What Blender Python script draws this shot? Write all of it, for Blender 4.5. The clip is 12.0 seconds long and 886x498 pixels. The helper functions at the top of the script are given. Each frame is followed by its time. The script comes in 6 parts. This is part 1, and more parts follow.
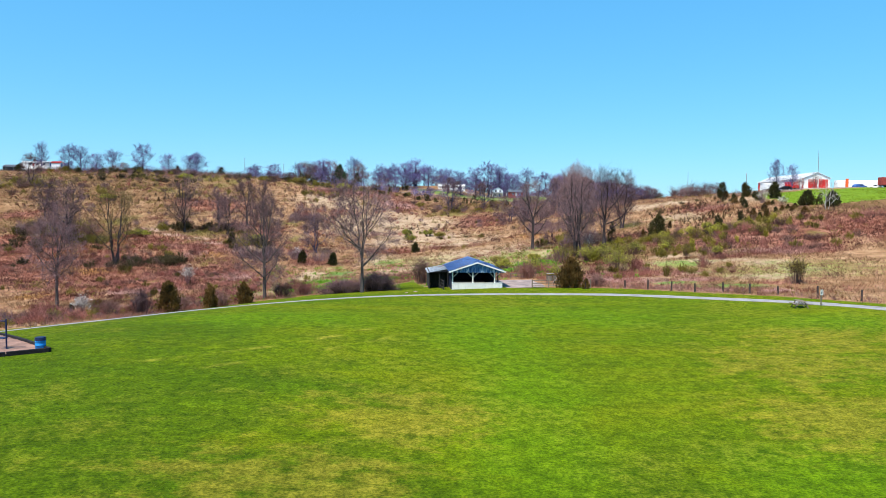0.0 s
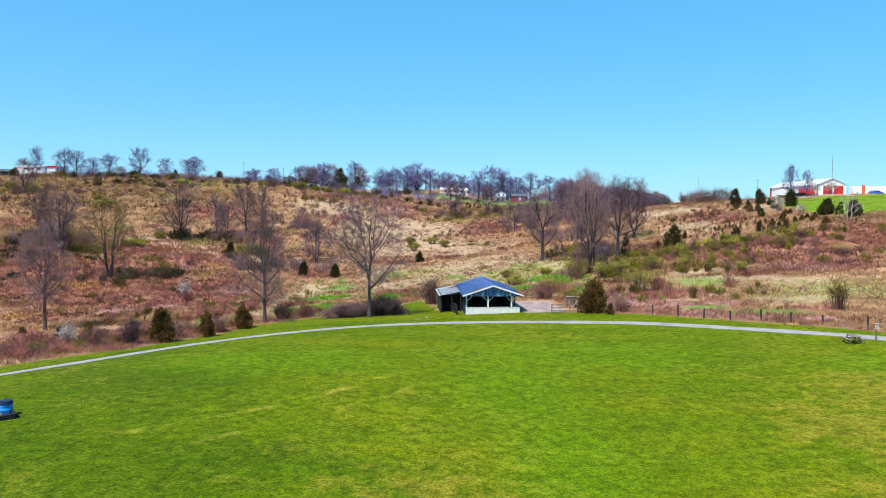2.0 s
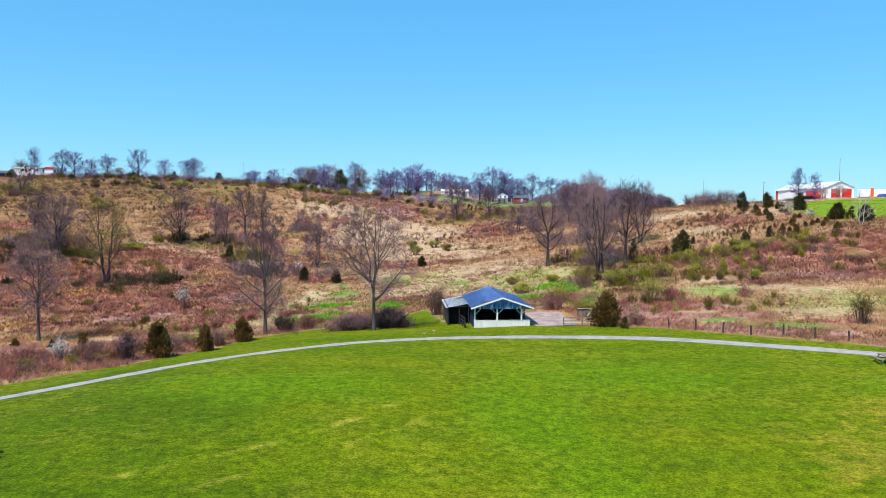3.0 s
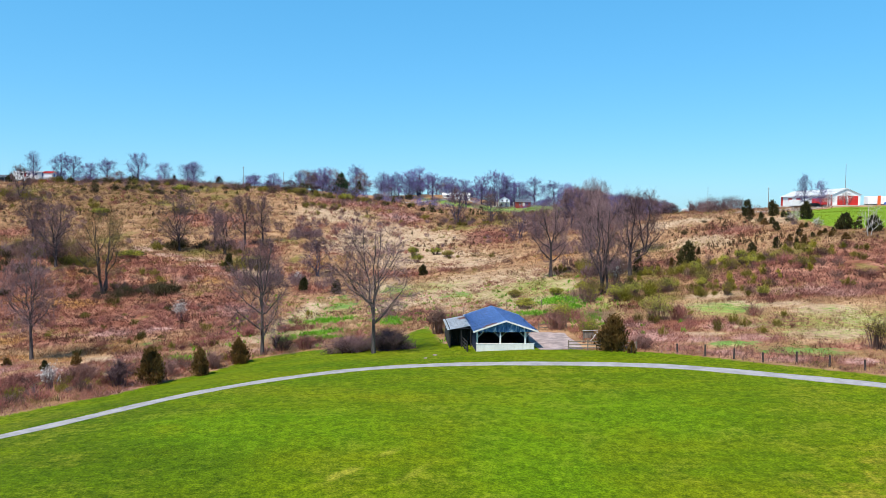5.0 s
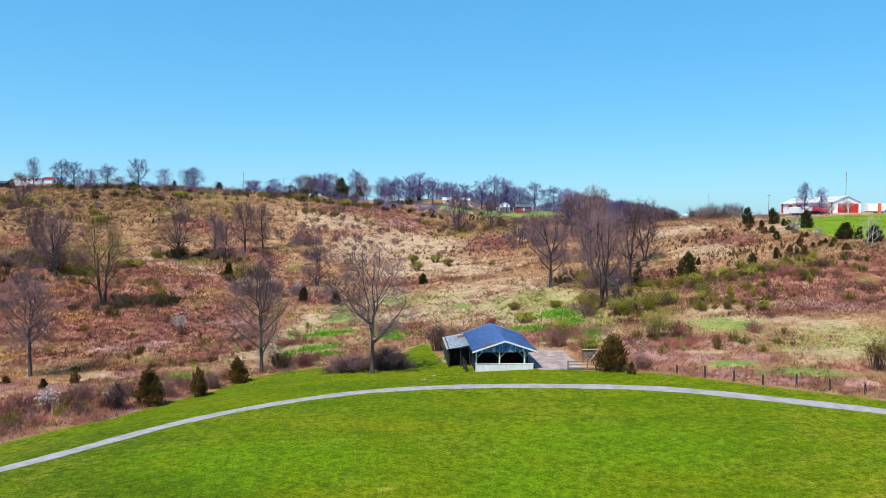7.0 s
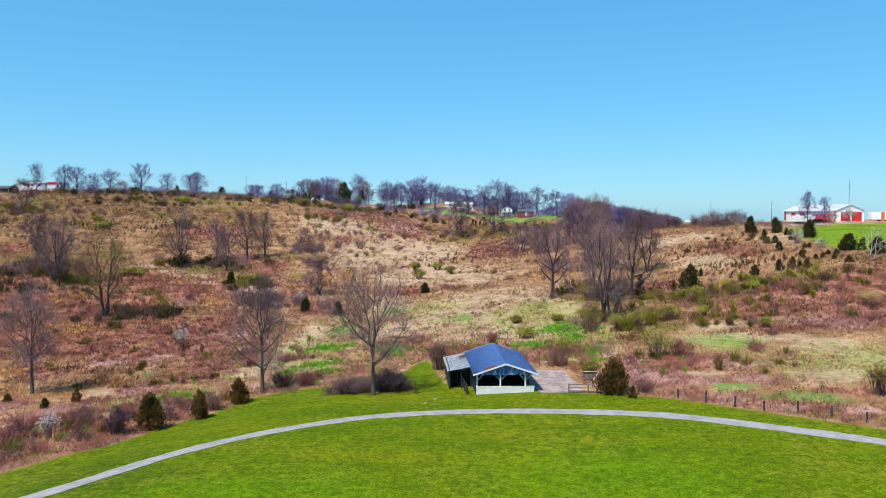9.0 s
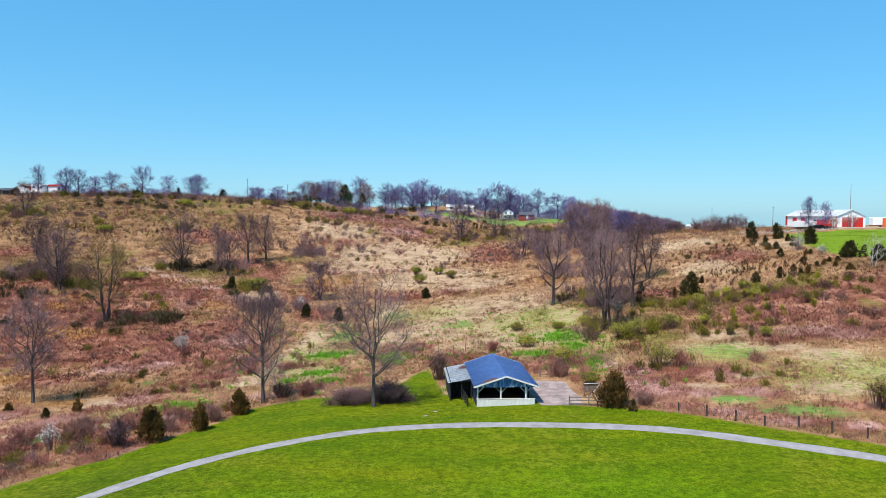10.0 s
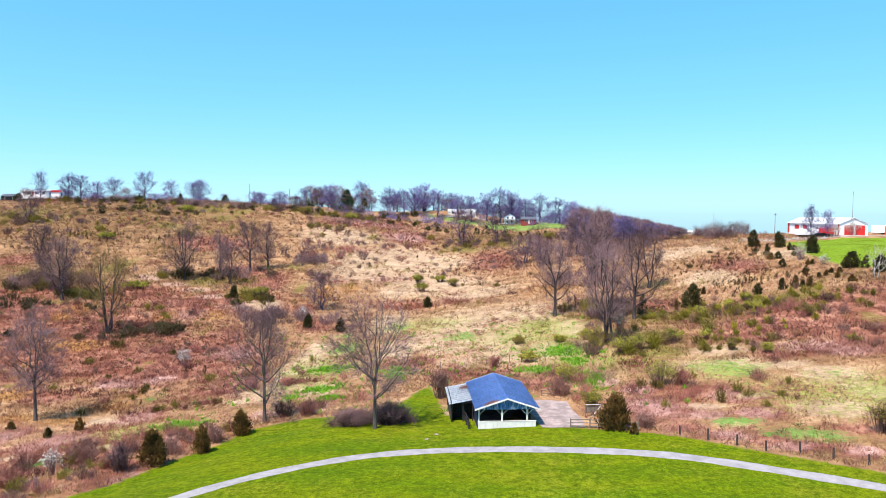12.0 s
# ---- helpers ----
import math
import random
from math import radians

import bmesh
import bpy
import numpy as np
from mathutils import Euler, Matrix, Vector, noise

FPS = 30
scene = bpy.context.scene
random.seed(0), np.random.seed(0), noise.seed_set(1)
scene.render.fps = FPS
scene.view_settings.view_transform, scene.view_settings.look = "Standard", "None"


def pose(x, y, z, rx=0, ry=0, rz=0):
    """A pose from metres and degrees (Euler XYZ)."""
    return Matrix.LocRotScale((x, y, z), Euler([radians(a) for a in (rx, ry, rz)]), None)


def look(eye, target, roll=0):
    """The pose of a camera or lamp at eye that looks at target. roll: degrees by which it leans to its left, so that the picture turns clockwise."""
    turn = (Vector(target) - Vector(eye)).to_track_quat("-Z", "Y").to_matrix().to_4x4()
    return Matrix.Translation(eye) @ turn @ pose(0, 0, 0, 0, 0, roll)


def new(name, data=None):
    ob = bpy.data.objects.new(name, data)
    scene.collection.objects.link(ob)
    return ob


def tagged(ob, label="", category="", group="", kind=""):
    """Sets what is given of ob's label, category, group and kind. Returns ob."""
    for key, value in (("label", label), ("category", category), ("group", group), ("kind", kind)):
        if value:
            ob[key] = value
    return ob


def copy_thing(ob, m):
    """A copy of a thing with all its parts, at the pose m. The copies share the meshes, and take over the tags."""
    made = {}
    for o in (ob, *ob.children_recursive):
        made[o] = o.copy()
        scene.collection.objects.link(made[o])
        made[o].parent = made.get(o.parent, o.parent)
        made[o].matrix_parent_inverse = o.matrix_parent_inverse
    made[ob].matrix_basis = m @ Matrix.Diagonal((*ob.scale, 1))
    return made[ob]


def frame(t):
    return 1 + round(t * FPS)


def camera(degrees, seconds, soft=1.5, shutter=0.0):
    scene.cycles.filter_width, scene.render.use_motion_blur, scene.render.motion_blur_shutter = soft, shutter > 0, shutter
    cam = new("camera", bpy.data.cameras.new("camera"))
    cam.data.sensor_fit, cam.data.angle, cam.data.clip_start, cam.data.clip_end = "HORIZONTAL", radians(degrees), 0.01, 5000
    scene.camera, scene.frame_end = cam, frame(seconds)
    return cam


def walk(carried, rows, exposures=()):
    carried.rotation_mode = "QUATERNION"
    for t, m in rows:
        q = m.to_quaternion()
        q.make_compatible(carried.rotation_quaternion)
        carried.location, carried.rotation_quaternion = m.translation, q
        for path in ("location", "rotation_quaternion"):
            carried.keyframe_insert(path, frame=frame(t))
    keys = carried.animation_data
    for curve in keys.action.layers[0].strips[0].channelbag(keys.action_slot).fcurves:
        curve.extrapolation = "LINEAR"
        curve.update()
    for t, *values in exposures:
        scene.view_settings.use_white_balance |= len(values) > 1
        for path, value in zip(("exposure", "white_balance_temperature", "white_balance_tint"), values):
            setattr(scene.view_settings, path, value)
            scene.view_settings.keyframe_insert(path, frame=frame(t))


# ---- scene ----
cam = camera(64.6, 12.0, soft=0.5)
PATH = [
    (0, (2.491, -0.682, 10.776), (2.495, 1.315, 10.676), 0.4),
    (0.5, (2.147, 1.035, 11.413), (2.151, 3.032, 11.313), 0.3),
    (1, (1.697, 2.747, 12.098), (1.701, 4.745, 11.997), 0.3),
    (1.5, (1.154, 4.472, 12.798), (1.16, 6.47, 12.697), 0.3),
    (2, (0.632, 6.246, 13.395), (0.638, 8.244, 13.295), 0.3),
    (2.5, (0.119, 8.071, 13.995), (0.126, 10.068, 13.894), 0.3),
    (3, (-0.422, 9.767, 14.658), (-0.414, 11.765, 14.557), 0.3),
    (3.5, (-0.627, 10.999, 15.309), (-0.618, 12.996, 15.207), 0.3),
    (5.5, (-0.379, 12.529, 17.86), (-0.376, 14.526, 17.758), 0.3),
    (6, (-0.34, 12.601, 18.432), (-0.337, 14.598, 18.331), 0.3),
    (6.5, (-0.241, 12.724, 19.036), (-0.239, 14.722, 18.936), 0.3),
    (7, (-0.222, 12.753, 19.632), (-0.22, 14.75, 19.533), 0.2),
    (7.2, (-0.238, 12.665, 19.754), (-0.238, 14.663, 19.66), 0.3),
    (9, (0.022, 12.983, 22.493), (0.016, 14.981, 22.393), 0.2),
    (9.5, (0.009, 12.996, 23.261), (0.001, 14.994, 23.162), 0.2),
    (10, (0.055, 13.047, 23.979), (0.046, 15.044, 23.88), 0.3),
    (10.5, (0.064, 13.025, 24.72), (0.054, 15.023, 24.62), 0.2),
    (11, (0.055, 13.04, 25.409), (0.043, 15.037, 25.31), 0.3),
    (11.5, (0.133, 13.058, 26.1), (0.119, 15.055, 26.0), 0.2),
    (12, (0.18, 13.113, 26.788), (0.165, 15.111, 26.689), 0.2),
]
walk(cam, [(t, look(eye, target, roll)) for t, eye, target, roll in PATH],
     exposures=[(0, 0.61, 6500, 10), (3.5, 0.55, 6500, 10), (7, 0.46, 6500, 10), (9.7, 0.42, 6500, 10), (10.2, 0.47, 6500, 10), (10.5, 0.56, 6520, 11), (11.0, 0.7, 6620, 13), (11.5, 0.8, 6700, 14), (12, 0.87, 6720, 15)])


# ---- world and light ----
SUN_TURN, SUN_UP = radians(217), radians(60)
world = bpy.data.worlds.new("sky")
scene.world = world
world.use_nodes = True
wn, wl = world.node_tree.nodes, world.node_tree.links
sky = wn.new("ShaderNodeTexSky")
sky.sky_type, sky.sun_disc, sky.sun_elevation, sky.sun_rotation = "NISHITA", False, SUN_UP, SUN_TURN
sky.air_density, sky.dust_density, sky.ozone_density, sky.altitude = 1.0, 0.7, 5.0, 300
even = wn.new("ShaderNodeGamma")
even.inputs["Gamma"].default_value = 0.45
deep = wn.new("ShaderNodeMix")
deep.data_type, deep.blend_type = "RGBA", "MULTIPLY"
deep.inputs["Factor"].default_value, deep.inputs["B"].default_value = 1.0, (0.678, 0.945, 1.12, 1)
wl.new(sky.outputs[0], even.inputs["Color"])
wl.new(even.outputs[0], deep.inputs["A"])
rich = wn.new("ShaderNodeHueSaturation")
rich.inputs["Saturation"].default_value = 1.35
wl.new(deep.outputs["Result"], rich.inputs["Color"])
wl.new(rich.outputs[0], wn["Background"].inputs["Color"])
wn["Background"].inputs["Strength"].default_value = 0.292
sun = new("sun", bpy.data.lights.new("sun", "SUN"))
sun.data.energy, sun.data.angle, sun.data.color = 4.9, radians(0.6), (1.0, 0.95, 0.86)
toward = Vector((math.sin(SUN_TURN) * math.cos(SUN_UP), math.cos(SUN_TURN) * math.cos(SUN_UP), math.sin(SUN_UP)))
sun.matrix_world = look(toward * 100, (0, 0, 0))


# ---- materials ----
def mat(name, rough=0.8, metal=0.0):
    m = bpy.data.materials.new(name)
    m.use_nodes = True
    b = m.node_tree.nodes["Principled BSDF"]
    b.inputs["Roughness"].default_value, b.inputs["Metallic"].default_value = rough, metal
    b.inputs["Specular IOR Level"].default_value = 0.25
    return m, m.node_tree.nodes, m.node_tree.links, b


def coords(n):
    return n.new("ShaderNodeTexCoord").outputs["Object"]


def noise_of(n, l, vec, scale, detail=4.0, rough=0.6, stretch=None):
    t = n.new("ShaderNodeTexNoise")
    t.inputs["Scale"].default_value, t.inputs["Detail"].default_value, t.inputs["Roughness"].default_value = scale, detail, rough
    if stretch:
        mp = n.new("ShaderNodeMapping")
        mp.inputs["Scale"].default_value = stretch
        l.new(vec, mp.inputs["Vector"])
        vec = mp.outputs[0]
    l.new(vec, t.inputs["Vector"])
    return t.outputs["Fac"]


def ramp(n, l, fac, stops):
    r = n.new("ShaderNodeValToRGB")
    e = r.color_ramp.elements
    while len(e) < len(stops):
        e.new(0.5)
    for k, (p, c) in zip(e, stops):
        k.position, k.color = p, (*c, 1) if len(c) == 3 else c
    l.new(fac, r.inputs[0])
    return r.outputs[0]


def mix(n, l, fac, a, b, kind="MIX"):
    x = n.new("ShaderNodeMix")
    x.data_type, x.blend_type = "RGBA", kind
    for sock, v in ((x.inputs["Factor"], fac), (x.inputs["A"], a), (x.inputs["B"], b)):
        if hasattr(v, "is_linked"):
            l.new(v, sock)
        else:
            sock.default_value = v if isinstance(v, (int, float)) else (*v, 1)
    return x.outputs["Result"]


def calc(n, l, op, a, b=0.0, clamp=False):
    x = n.new("ShaderNodeMath")
    x.operation, x.use_clamp = op, clamp
    for sock, v in zip(x.inputs, (a, b)):
        if hasattr(v, "is_linked"):
            l.new(v, sock)
        else:
            sock.default_value = v
    return x.outputs[0]


def step(n, l, v, lo, hi):
    x = n.new("ShaderNodeMapRange")
    x.interpolation_type = "SMOOTHSTEP"
    l.new(v, x.inputs["Value"])
    x.inputs["From Min"].default_value, x.inputs["From Max"].default_value = lo, hi
    return x.outputs[0]


def bump(n, l, b, height, strength=0.4, dist=0.05):
    x = n.new("ShaderNodeBump")
    x.inputs["Strength"].default_value, x.inputs["Distance"].default_value = strength, dist
    l.new(height, x.inputs["Height"])
    l.new(x.outputs[0], b.inputs["Normal"])


def attr(n, name):
    a = n.new("ShaderNodeAttribute")
    a.attribute_name = name
    return a.outputs["Fac"]


def plain(name, color, rough=0.8, metal=0.0, vary=0.25, scale=3.0, grain=30.0, stretch=None, relief=0.2):
    """Colour with stains at one scale and grain at another."""
    m, n, l, b = mat(name, rough, metal)
    v = coords(n)
    big, small = noise_of(n, l, v, scale, 4, 0.6, stretch), noise_of(n, l, v, grain, 3, 0.6, stretch)
    lo, hi = [c * (1 - vary) for c in color], [min(1, c * (1 + vary)) for c in color]
    c1 = ramp(n, l, big, [(0.3, lo), (0.7, hi)])
    c2 = ramp(n, l, small, [(0.3, (1 - vary * 0.6,) * 3), (0.7, (1, 1, 1))])
    l.new(mix(n, l, 1.0, c1, c2, "MULTIPLY"), b.inputs["Base Color"])
    if relief:
        bump(n, l, b, small, relief, 0.02)
    return m


def leafy(name, dark, light, rough=0.75, patch=0.08, other=None, thin=0.4):
    """Foliage or stems: every blade its own shade, with drifts of colour over the place."""
    m, n, l, b = mat(name, rough)
    g = n.new("ShaderNodeNewGeometry")
    o = n.new("ShaderNodeObjectInfo")
    drift = noise_of(n, l, g.outputs["Position"], patch, 3)
    f = calc(n, l, "ADD", calc(n, l, "MULTIPLY", g.outputs["Random Per Island"], 0.32), calc(n, l, "SUBTRACT", calc(n, l, "MULTIPLY", drift, 1.9), 0.47))
    f = calc(n, l, "ADD", f, calc(n, l, "MULTIPLY", calc(n, l, "SUBTRACT", o.outputs["Random"], 0.5), 0.3))
    col = ramp(n, l, f, [(0.3, dark), (0.85, light)])
    if other:
        col = mix(n, l, step(n, l, noise_of(n, l, g.outputs["Position"], patch * 0.35, 4), 0.42, 0.6), col, ramp(n, l, f, [(0.3, [c * 0.35 for c in other]), (0.85, other)]))
    l.new(col, b.inputs["Base Color"])
    # light also passes through thin blades and leaves
    through_leaf, both = n.new("ShaderNodeBsdfTranslucent"), n.new("ShaderNodeMixShader")
    l.new(col, through_leaf.inputs["Color"])
    both.inputs[0].default_value = thin
    l.new(b.outputs[0], both.inputs[1])
    l.new(through_leaf.outputs[0], both.inputs[2])
    l.new(both.outputs[0], n["Material Output"].inputs["Surface"])
    return m


# ground cover of the old field, as ellipses: x, y, half-widths
GREEN_HOLLOW = [(-23.3, 152, 4.5, 4), (-21.7, 133.8, 2.9, 3), (-19.1, 125.4, 1.8, 1.9), (-9.4, 143.3, 2.1, 6.3), (-23.3, 175.3, 3.9, 9), (-25.9, 188.5, 2.8, 2.3), (-13.7, 196.8, 3.7, 6.5), (2.8, 178, 4.8, 6.2), (15.6, 133.4, 2.5, 2.7), (23, 148.3, 4.4, 5.8), (22.5, 124.1, 2.2, 4.9), (45.6, 125.6, 4.7, 5.4), (40.7, 94.7, 4, 2.1), (36.1, 99.7, 3.4, 1.9), (43.9, 93.5, 3.1, 2.1), (-52.3, 135.8, 1.2, 3.3), (-40, 114.7, 2.5, 3.1), (-36.6, 117, 0.8, 2.1), (-51.1, 98.2, 2.7, 2.7), (-43.8, 93.8, 1.6, 2), (59.1, 118.9, 1.7, 1.5), (-26, 128.5, 1.5, 1.9), (23.3, 138.1, 2, 3.7)]  # fresh grass and weeds
RUST_WEST = [(-130.8, 224.1, 10.2, 14.7), (-120, 203.9, 10.8, 10.3), (-95.4, 166.5, 4.7, 15), (-84.3, 156, 6.3, 10), (-75.9, 155.8, 6.3, 7), (-97.5, 234.5, 11.6, 10.8), (-78.2, 223.8, 9.3, 12.2), (-94, 210, 5.1, 7.8), (-71.3, 186, 5.9, 4.9), (-78.6, 171.2, 3.8, 3.5), (-63.2, 163.1, 4.6, 5.6), (-56, 185.3, 5.6, 9.8), (-48.7, 170.8, 5.7, 7.5), (-39.7, 149.7, 4.6, 6.8), (-42.2, 140.5, 4.9, 4.1), (-55.9, 153.9, 4.3, 5.6), (-64, 146.7, 4.5, 3.5), (-70.7, 138.1, 5, 4.1), (-64.7, 114.6, 2.3, 4.4), (-54.5, 110.7, 3.8, 3.7), (-52.3, 116, 2.3, 3.6), (-45.1, 102, 2, 4.3)]  # red-brown sedge and brambles
RUST_MIDDLE = [(-49.1, 122, 3.5, 5), (-38.2, 91.9, 2.7, 5.1), (-35.3, 104.7, 1.8, 4.9), (-56.7, 107.6, 2.9, 3.2), (-160, 271, 5.8, 7.3), (-62.5, 252.5, 5, 15.4), (-76, 273, 8.4, 6.7), (-100, 313, 14.5, 8.7), (-126.7, 245.2, 7.5, 8.7), (-40, 266, 7.4, 4.8), (-21, 271, 12.5, 5.4), (-12.7, 231, 8.8, 5.1), (-47, 393, 23, 18.3), (-35.7, 202.7, 3.7, 7.1), (-42.6, 221.6, 3.4, 4.9), (-20, 359, 11.7, 16.5), (-5.5, 152.4, 3.1, 5), (0.9, 136.9, 4, 5.2), (7.9, 132.7, 2.9, 4.7), (12.9, 122.9, 4.4, 3.5), (11.8, 193.5, 3.8, 5.4), (2.4, 236.5, 4.5, 8.3), (-37, 318, 10.3, 5.4), (19, 304, 9.4, 18.4)]
RUST_EAST = [(72, 148.4, 11.5, 7.5), (59.7, 145, 10.1, 4.3), (83.3, 158.9, 8, 7.3), (73.3, 135.7, 4.9, 7.4), (59, 132.7, 5.6, 3.3), (67.3, 132.1, 4.8, 3.8), (28.2, 106.7, 4.5, 5.7), (36.3, 114.1, 4.9, 3.5), (28.5, 115.6, 2.6, 3.4), (40.3, 110.4, 4.7, 2.9), (40.2, 102.5, 3, 2.5), (49.8, 113.2, 2, 2.4), (55.6, 110.7, 2.4, 1.8), (37.4, 92.2, 2.7, 1.7), (40.8, 90, 2.6, 1.5), (45, 87.6, 2.4, 1.8), (33.3, 94.6, 2.8, 1.6), (29.2, 97.9, 2.1, 1.5), (32.5, 134.6, 2, 4.5), (48.1, 94.9, 2.6, 1.5), (50, 181, 4.1, 6.3), (80.3, 209.4, 4.8, 9.3), (18.6, 130.4, 2.4, 4.2)]
PALE_VALLEY = [(-29.4, 151.3, 5.4, 22.9), (-33.4, 133.1, 5.3, 6.1), (-11.4, 167.3, 5, 12.2), (-22.6, 133.2, 4.1, 7), (5.7, 196.9, 11.9, 21.6), (19, 195.8, 11.5, 20.5), (10.8, 243.1, 13, 9.2), (-4.2, 177.5, 7.7, 14), (26.8, 171.3, 5.4, 11.2), (-15.7, 203.1, 6.1, 14), (1.1, 167.6, 7.2, 11), (-30.1, 172.8, 3.6, 12.2), (-55.5, 225.3, 7.2, 7.1), (12.5, 169, 7.5, 13.8), (-34, 292, 15.8, 30.3), (-3, 306, 14.2, 15.9), (-45, 339, 13.1, 15), (-17.5, 247.9, 7.6, 5.5)]  # cream-coloured matted grass
PALE_SLOPES = [(49.2, 137.3, 5.8, 4.2), (53.7, 125.5, 5.3, 2.6), (58.3, 118.9, 5.1, 4.8), (50.8, 103.3, 5.7, 4), (59.1, 110.3, 3, 4.9), (83, 248.7, 9.5, 9.5), (73.1, 247.2, 7.9, 12.6), (69.9, 201.5, 7.9, 11.1), (42.8, 110.5, 2.4, 1.5), (-28.7, 100.6, 1.4, 2.7), (-55.8, 102.4, 2.2, 2.1), (-44.7, 105.3, 3, 2.1), (-54.4, 121.9, 2.6, 2.9), (34.9, 106.3, 3, 1.5), (98.2, 217.3, 6.6, 10.5)]
GOLD_PATCHES = [(-85, 175.6, 6.3, 5.8), (-91.2, 174.8, 3.9, 8.6), (-99.1, 179.6, 4, 9), (-106.5, 214.4, 4.9, 7.1), (-102.2, 227.2, 4.5, 5.1), (-104.8, 202.5, 4.6, 5.4), (-69.2, 123.9, 4.3, 3.6), (-60.8, 122.4, 4.4, 3.4), (-56.6, 130.2, 4.7, 4.2), (-57.6, 138.6, 3, 4), (-77.4, 206.5, 4.7, 5.6), (-67.3, 209.3, 6.3, 8.4), (-41.7, 244.7, 5.6, 16), (-78.6, 137.5, 4, 4.9), (-33.6, 254.1, 3.9, 7.7), (32.8, 228.9, 7, 9)]  # orange-gold broom grass
OLIVE_WEST = [(-205, 349, 13.6, 22.1), (-186, 337, 5.7, 8.2), (-181, 351, 5.5, 4.9), (-159, 382, 12.5, 15.8), (-153, 348, 4.3, 3.5), (-126, 384, 12.6, 22.9), (-112, 359, 8.9, 11.6), (-107, 380, 9.5, 13.4), (-101, 415, 13.6, 11.6), (-74, 404, 18.9, 20.8), (-147.8, 258.2, 4, 8.3), (-134.1, 232.3, 3.5, 6.8), (-116.5, 220.1, 3.3, 4.9), (-66.6, 241, 7.4, 8.8), (-82.7, 255.7, 9.4, 9.7), (-59, 284, 4.4, 13.5), (-50.1, 250.8, 2.9, 10.8), (-122, 271, 5.4, 17.6), (-64.6, 160.6, 1.4, 5.5), (8, 333, 12.9, 11.4), (29, 344, 11.2, 14.2), (-36, 350, 4.3, 13.4), (-129, 336, 10.4, 5.5), (-82.7, 144.1, 1.5, 2.5)]  # yellow-green budding growth
OLIVE_EAST = [(67.8, 168.5, 2.8, 4.6), (74.2, 168.7, 5, 4), (56.1, 163.6, 7, 6.4), (46.7, 169.7, 6.3, 7.1), (80, 170.4, 3.8, 5.5), (36.2, 157.8, 5.6, 8.7), (39.3, 140.3, 6, 7.2), (56.2, 206.2, 6.2, 5.8), (84.3, 173.8, 2.6, 4.1), (82.4, 149, 3.1, 6.9), (22.8, 179.7, 6, 5.7), (24, 154.4, 3.4, 4.5), (22.9, 117.4, 1.7, 2.6), (52.8, 108.8, 1.5, 1.5), (15.8, 153, 2.3, 5.8)]
PINK_PATCHES = [(28.2, 106.7, 4.5, 5.7), (40.6, 110.9, 4.7, 3), (28.5, 116.2, 2.5, 3.1), (40.2, 102.9, 2.9, 2.5), (33.3, 94.6, 2.8, 1.6), (38.5, 90.4, 3.1, 1.6), (45.2, 88, 2.4, 1.8), (62.3, 135.5, 7.9, 3.7), (67.2, 130.2, 4.7, 3.4), (-49.1, 122, 3.7, 5), (-64, 146.7, 4.5, 3.5), (-64.7, 114.6, 2.5, 4.4), (-54.5, 110.7, 3.8, 3.7), (-48.7, 170.8, 5.7, 7.5), (-72.6, 208.6, 5, 7.2), (-57, 149.6, 3.5, 4.2), (-56.7, 107.6, 2.9, 3.2), (-26.8, 118.7, 3.4, 3.4), (-20, 359, 11.7, 15), (-47, 393, 23, 14.9), (33.6, 102.6, 2.9, 2.4), (-38, 107.8, 1.5, 3.6), (-34.9, 88.9, 2.4, 3), (-20.1, 120, 2.6, 3.5)]  # mauve-pink matted grass
SPROUTS = [(58, 110, 20, 14), (20, 170, 18, 30), (-27, 150, 10, 24), (42, 126, 12, 10), (-46, 112, 8, 10), (-4, 200, 14, 14), (26, 138, 14, 14)]  # thin new grass
RUST_BROAD = [(-100, 185, 34, 34), (-60, 165, 24, 22), (-70, 225, 26, 16), (-125, 205, 26, 20), (78, 152, 26, 13), (-48, 105, 14, 10), (104, 150, 26, 22)]
# the spot at (-85, 258) also paints shade under the tree group
BROWN_BROAD = [(-175, 345, 75, 62), (-150, 250, 46, 40), (-105, 325, 30, 45), (-85, 258, 26, 14), (62, 165, 26, 12), (40, 180, 12, 16), (22, 360, 34, 30), (40, 145, 10, 10), (112, 176, 26, 16)]  # dull brown thatch


def widened(spots, k):
    return [(x, y, rx * k, ry * k) for x, y, rx, ry in spots]


GREEN_PATCHES = widened(GREEN_HOLLOW, 1.25)
RUST_PATCHES = widened(RUST_WEST + RUST_MIDDLE + RUST_EAST, 1.3) + RUST_BROAD
PALE_PATCHES = widened(PALE_VALLEY + PALE_SLOPES, 1.2) + [(44, 128, 12, 5), (14, 150, 18, 14), (-20, 300, 30, 44), (-50, 345, 24, 24), (-4, 262, 24, 26)]
OLIVE_PATCHES = OLIVE_WEST + OLIVE_EAST


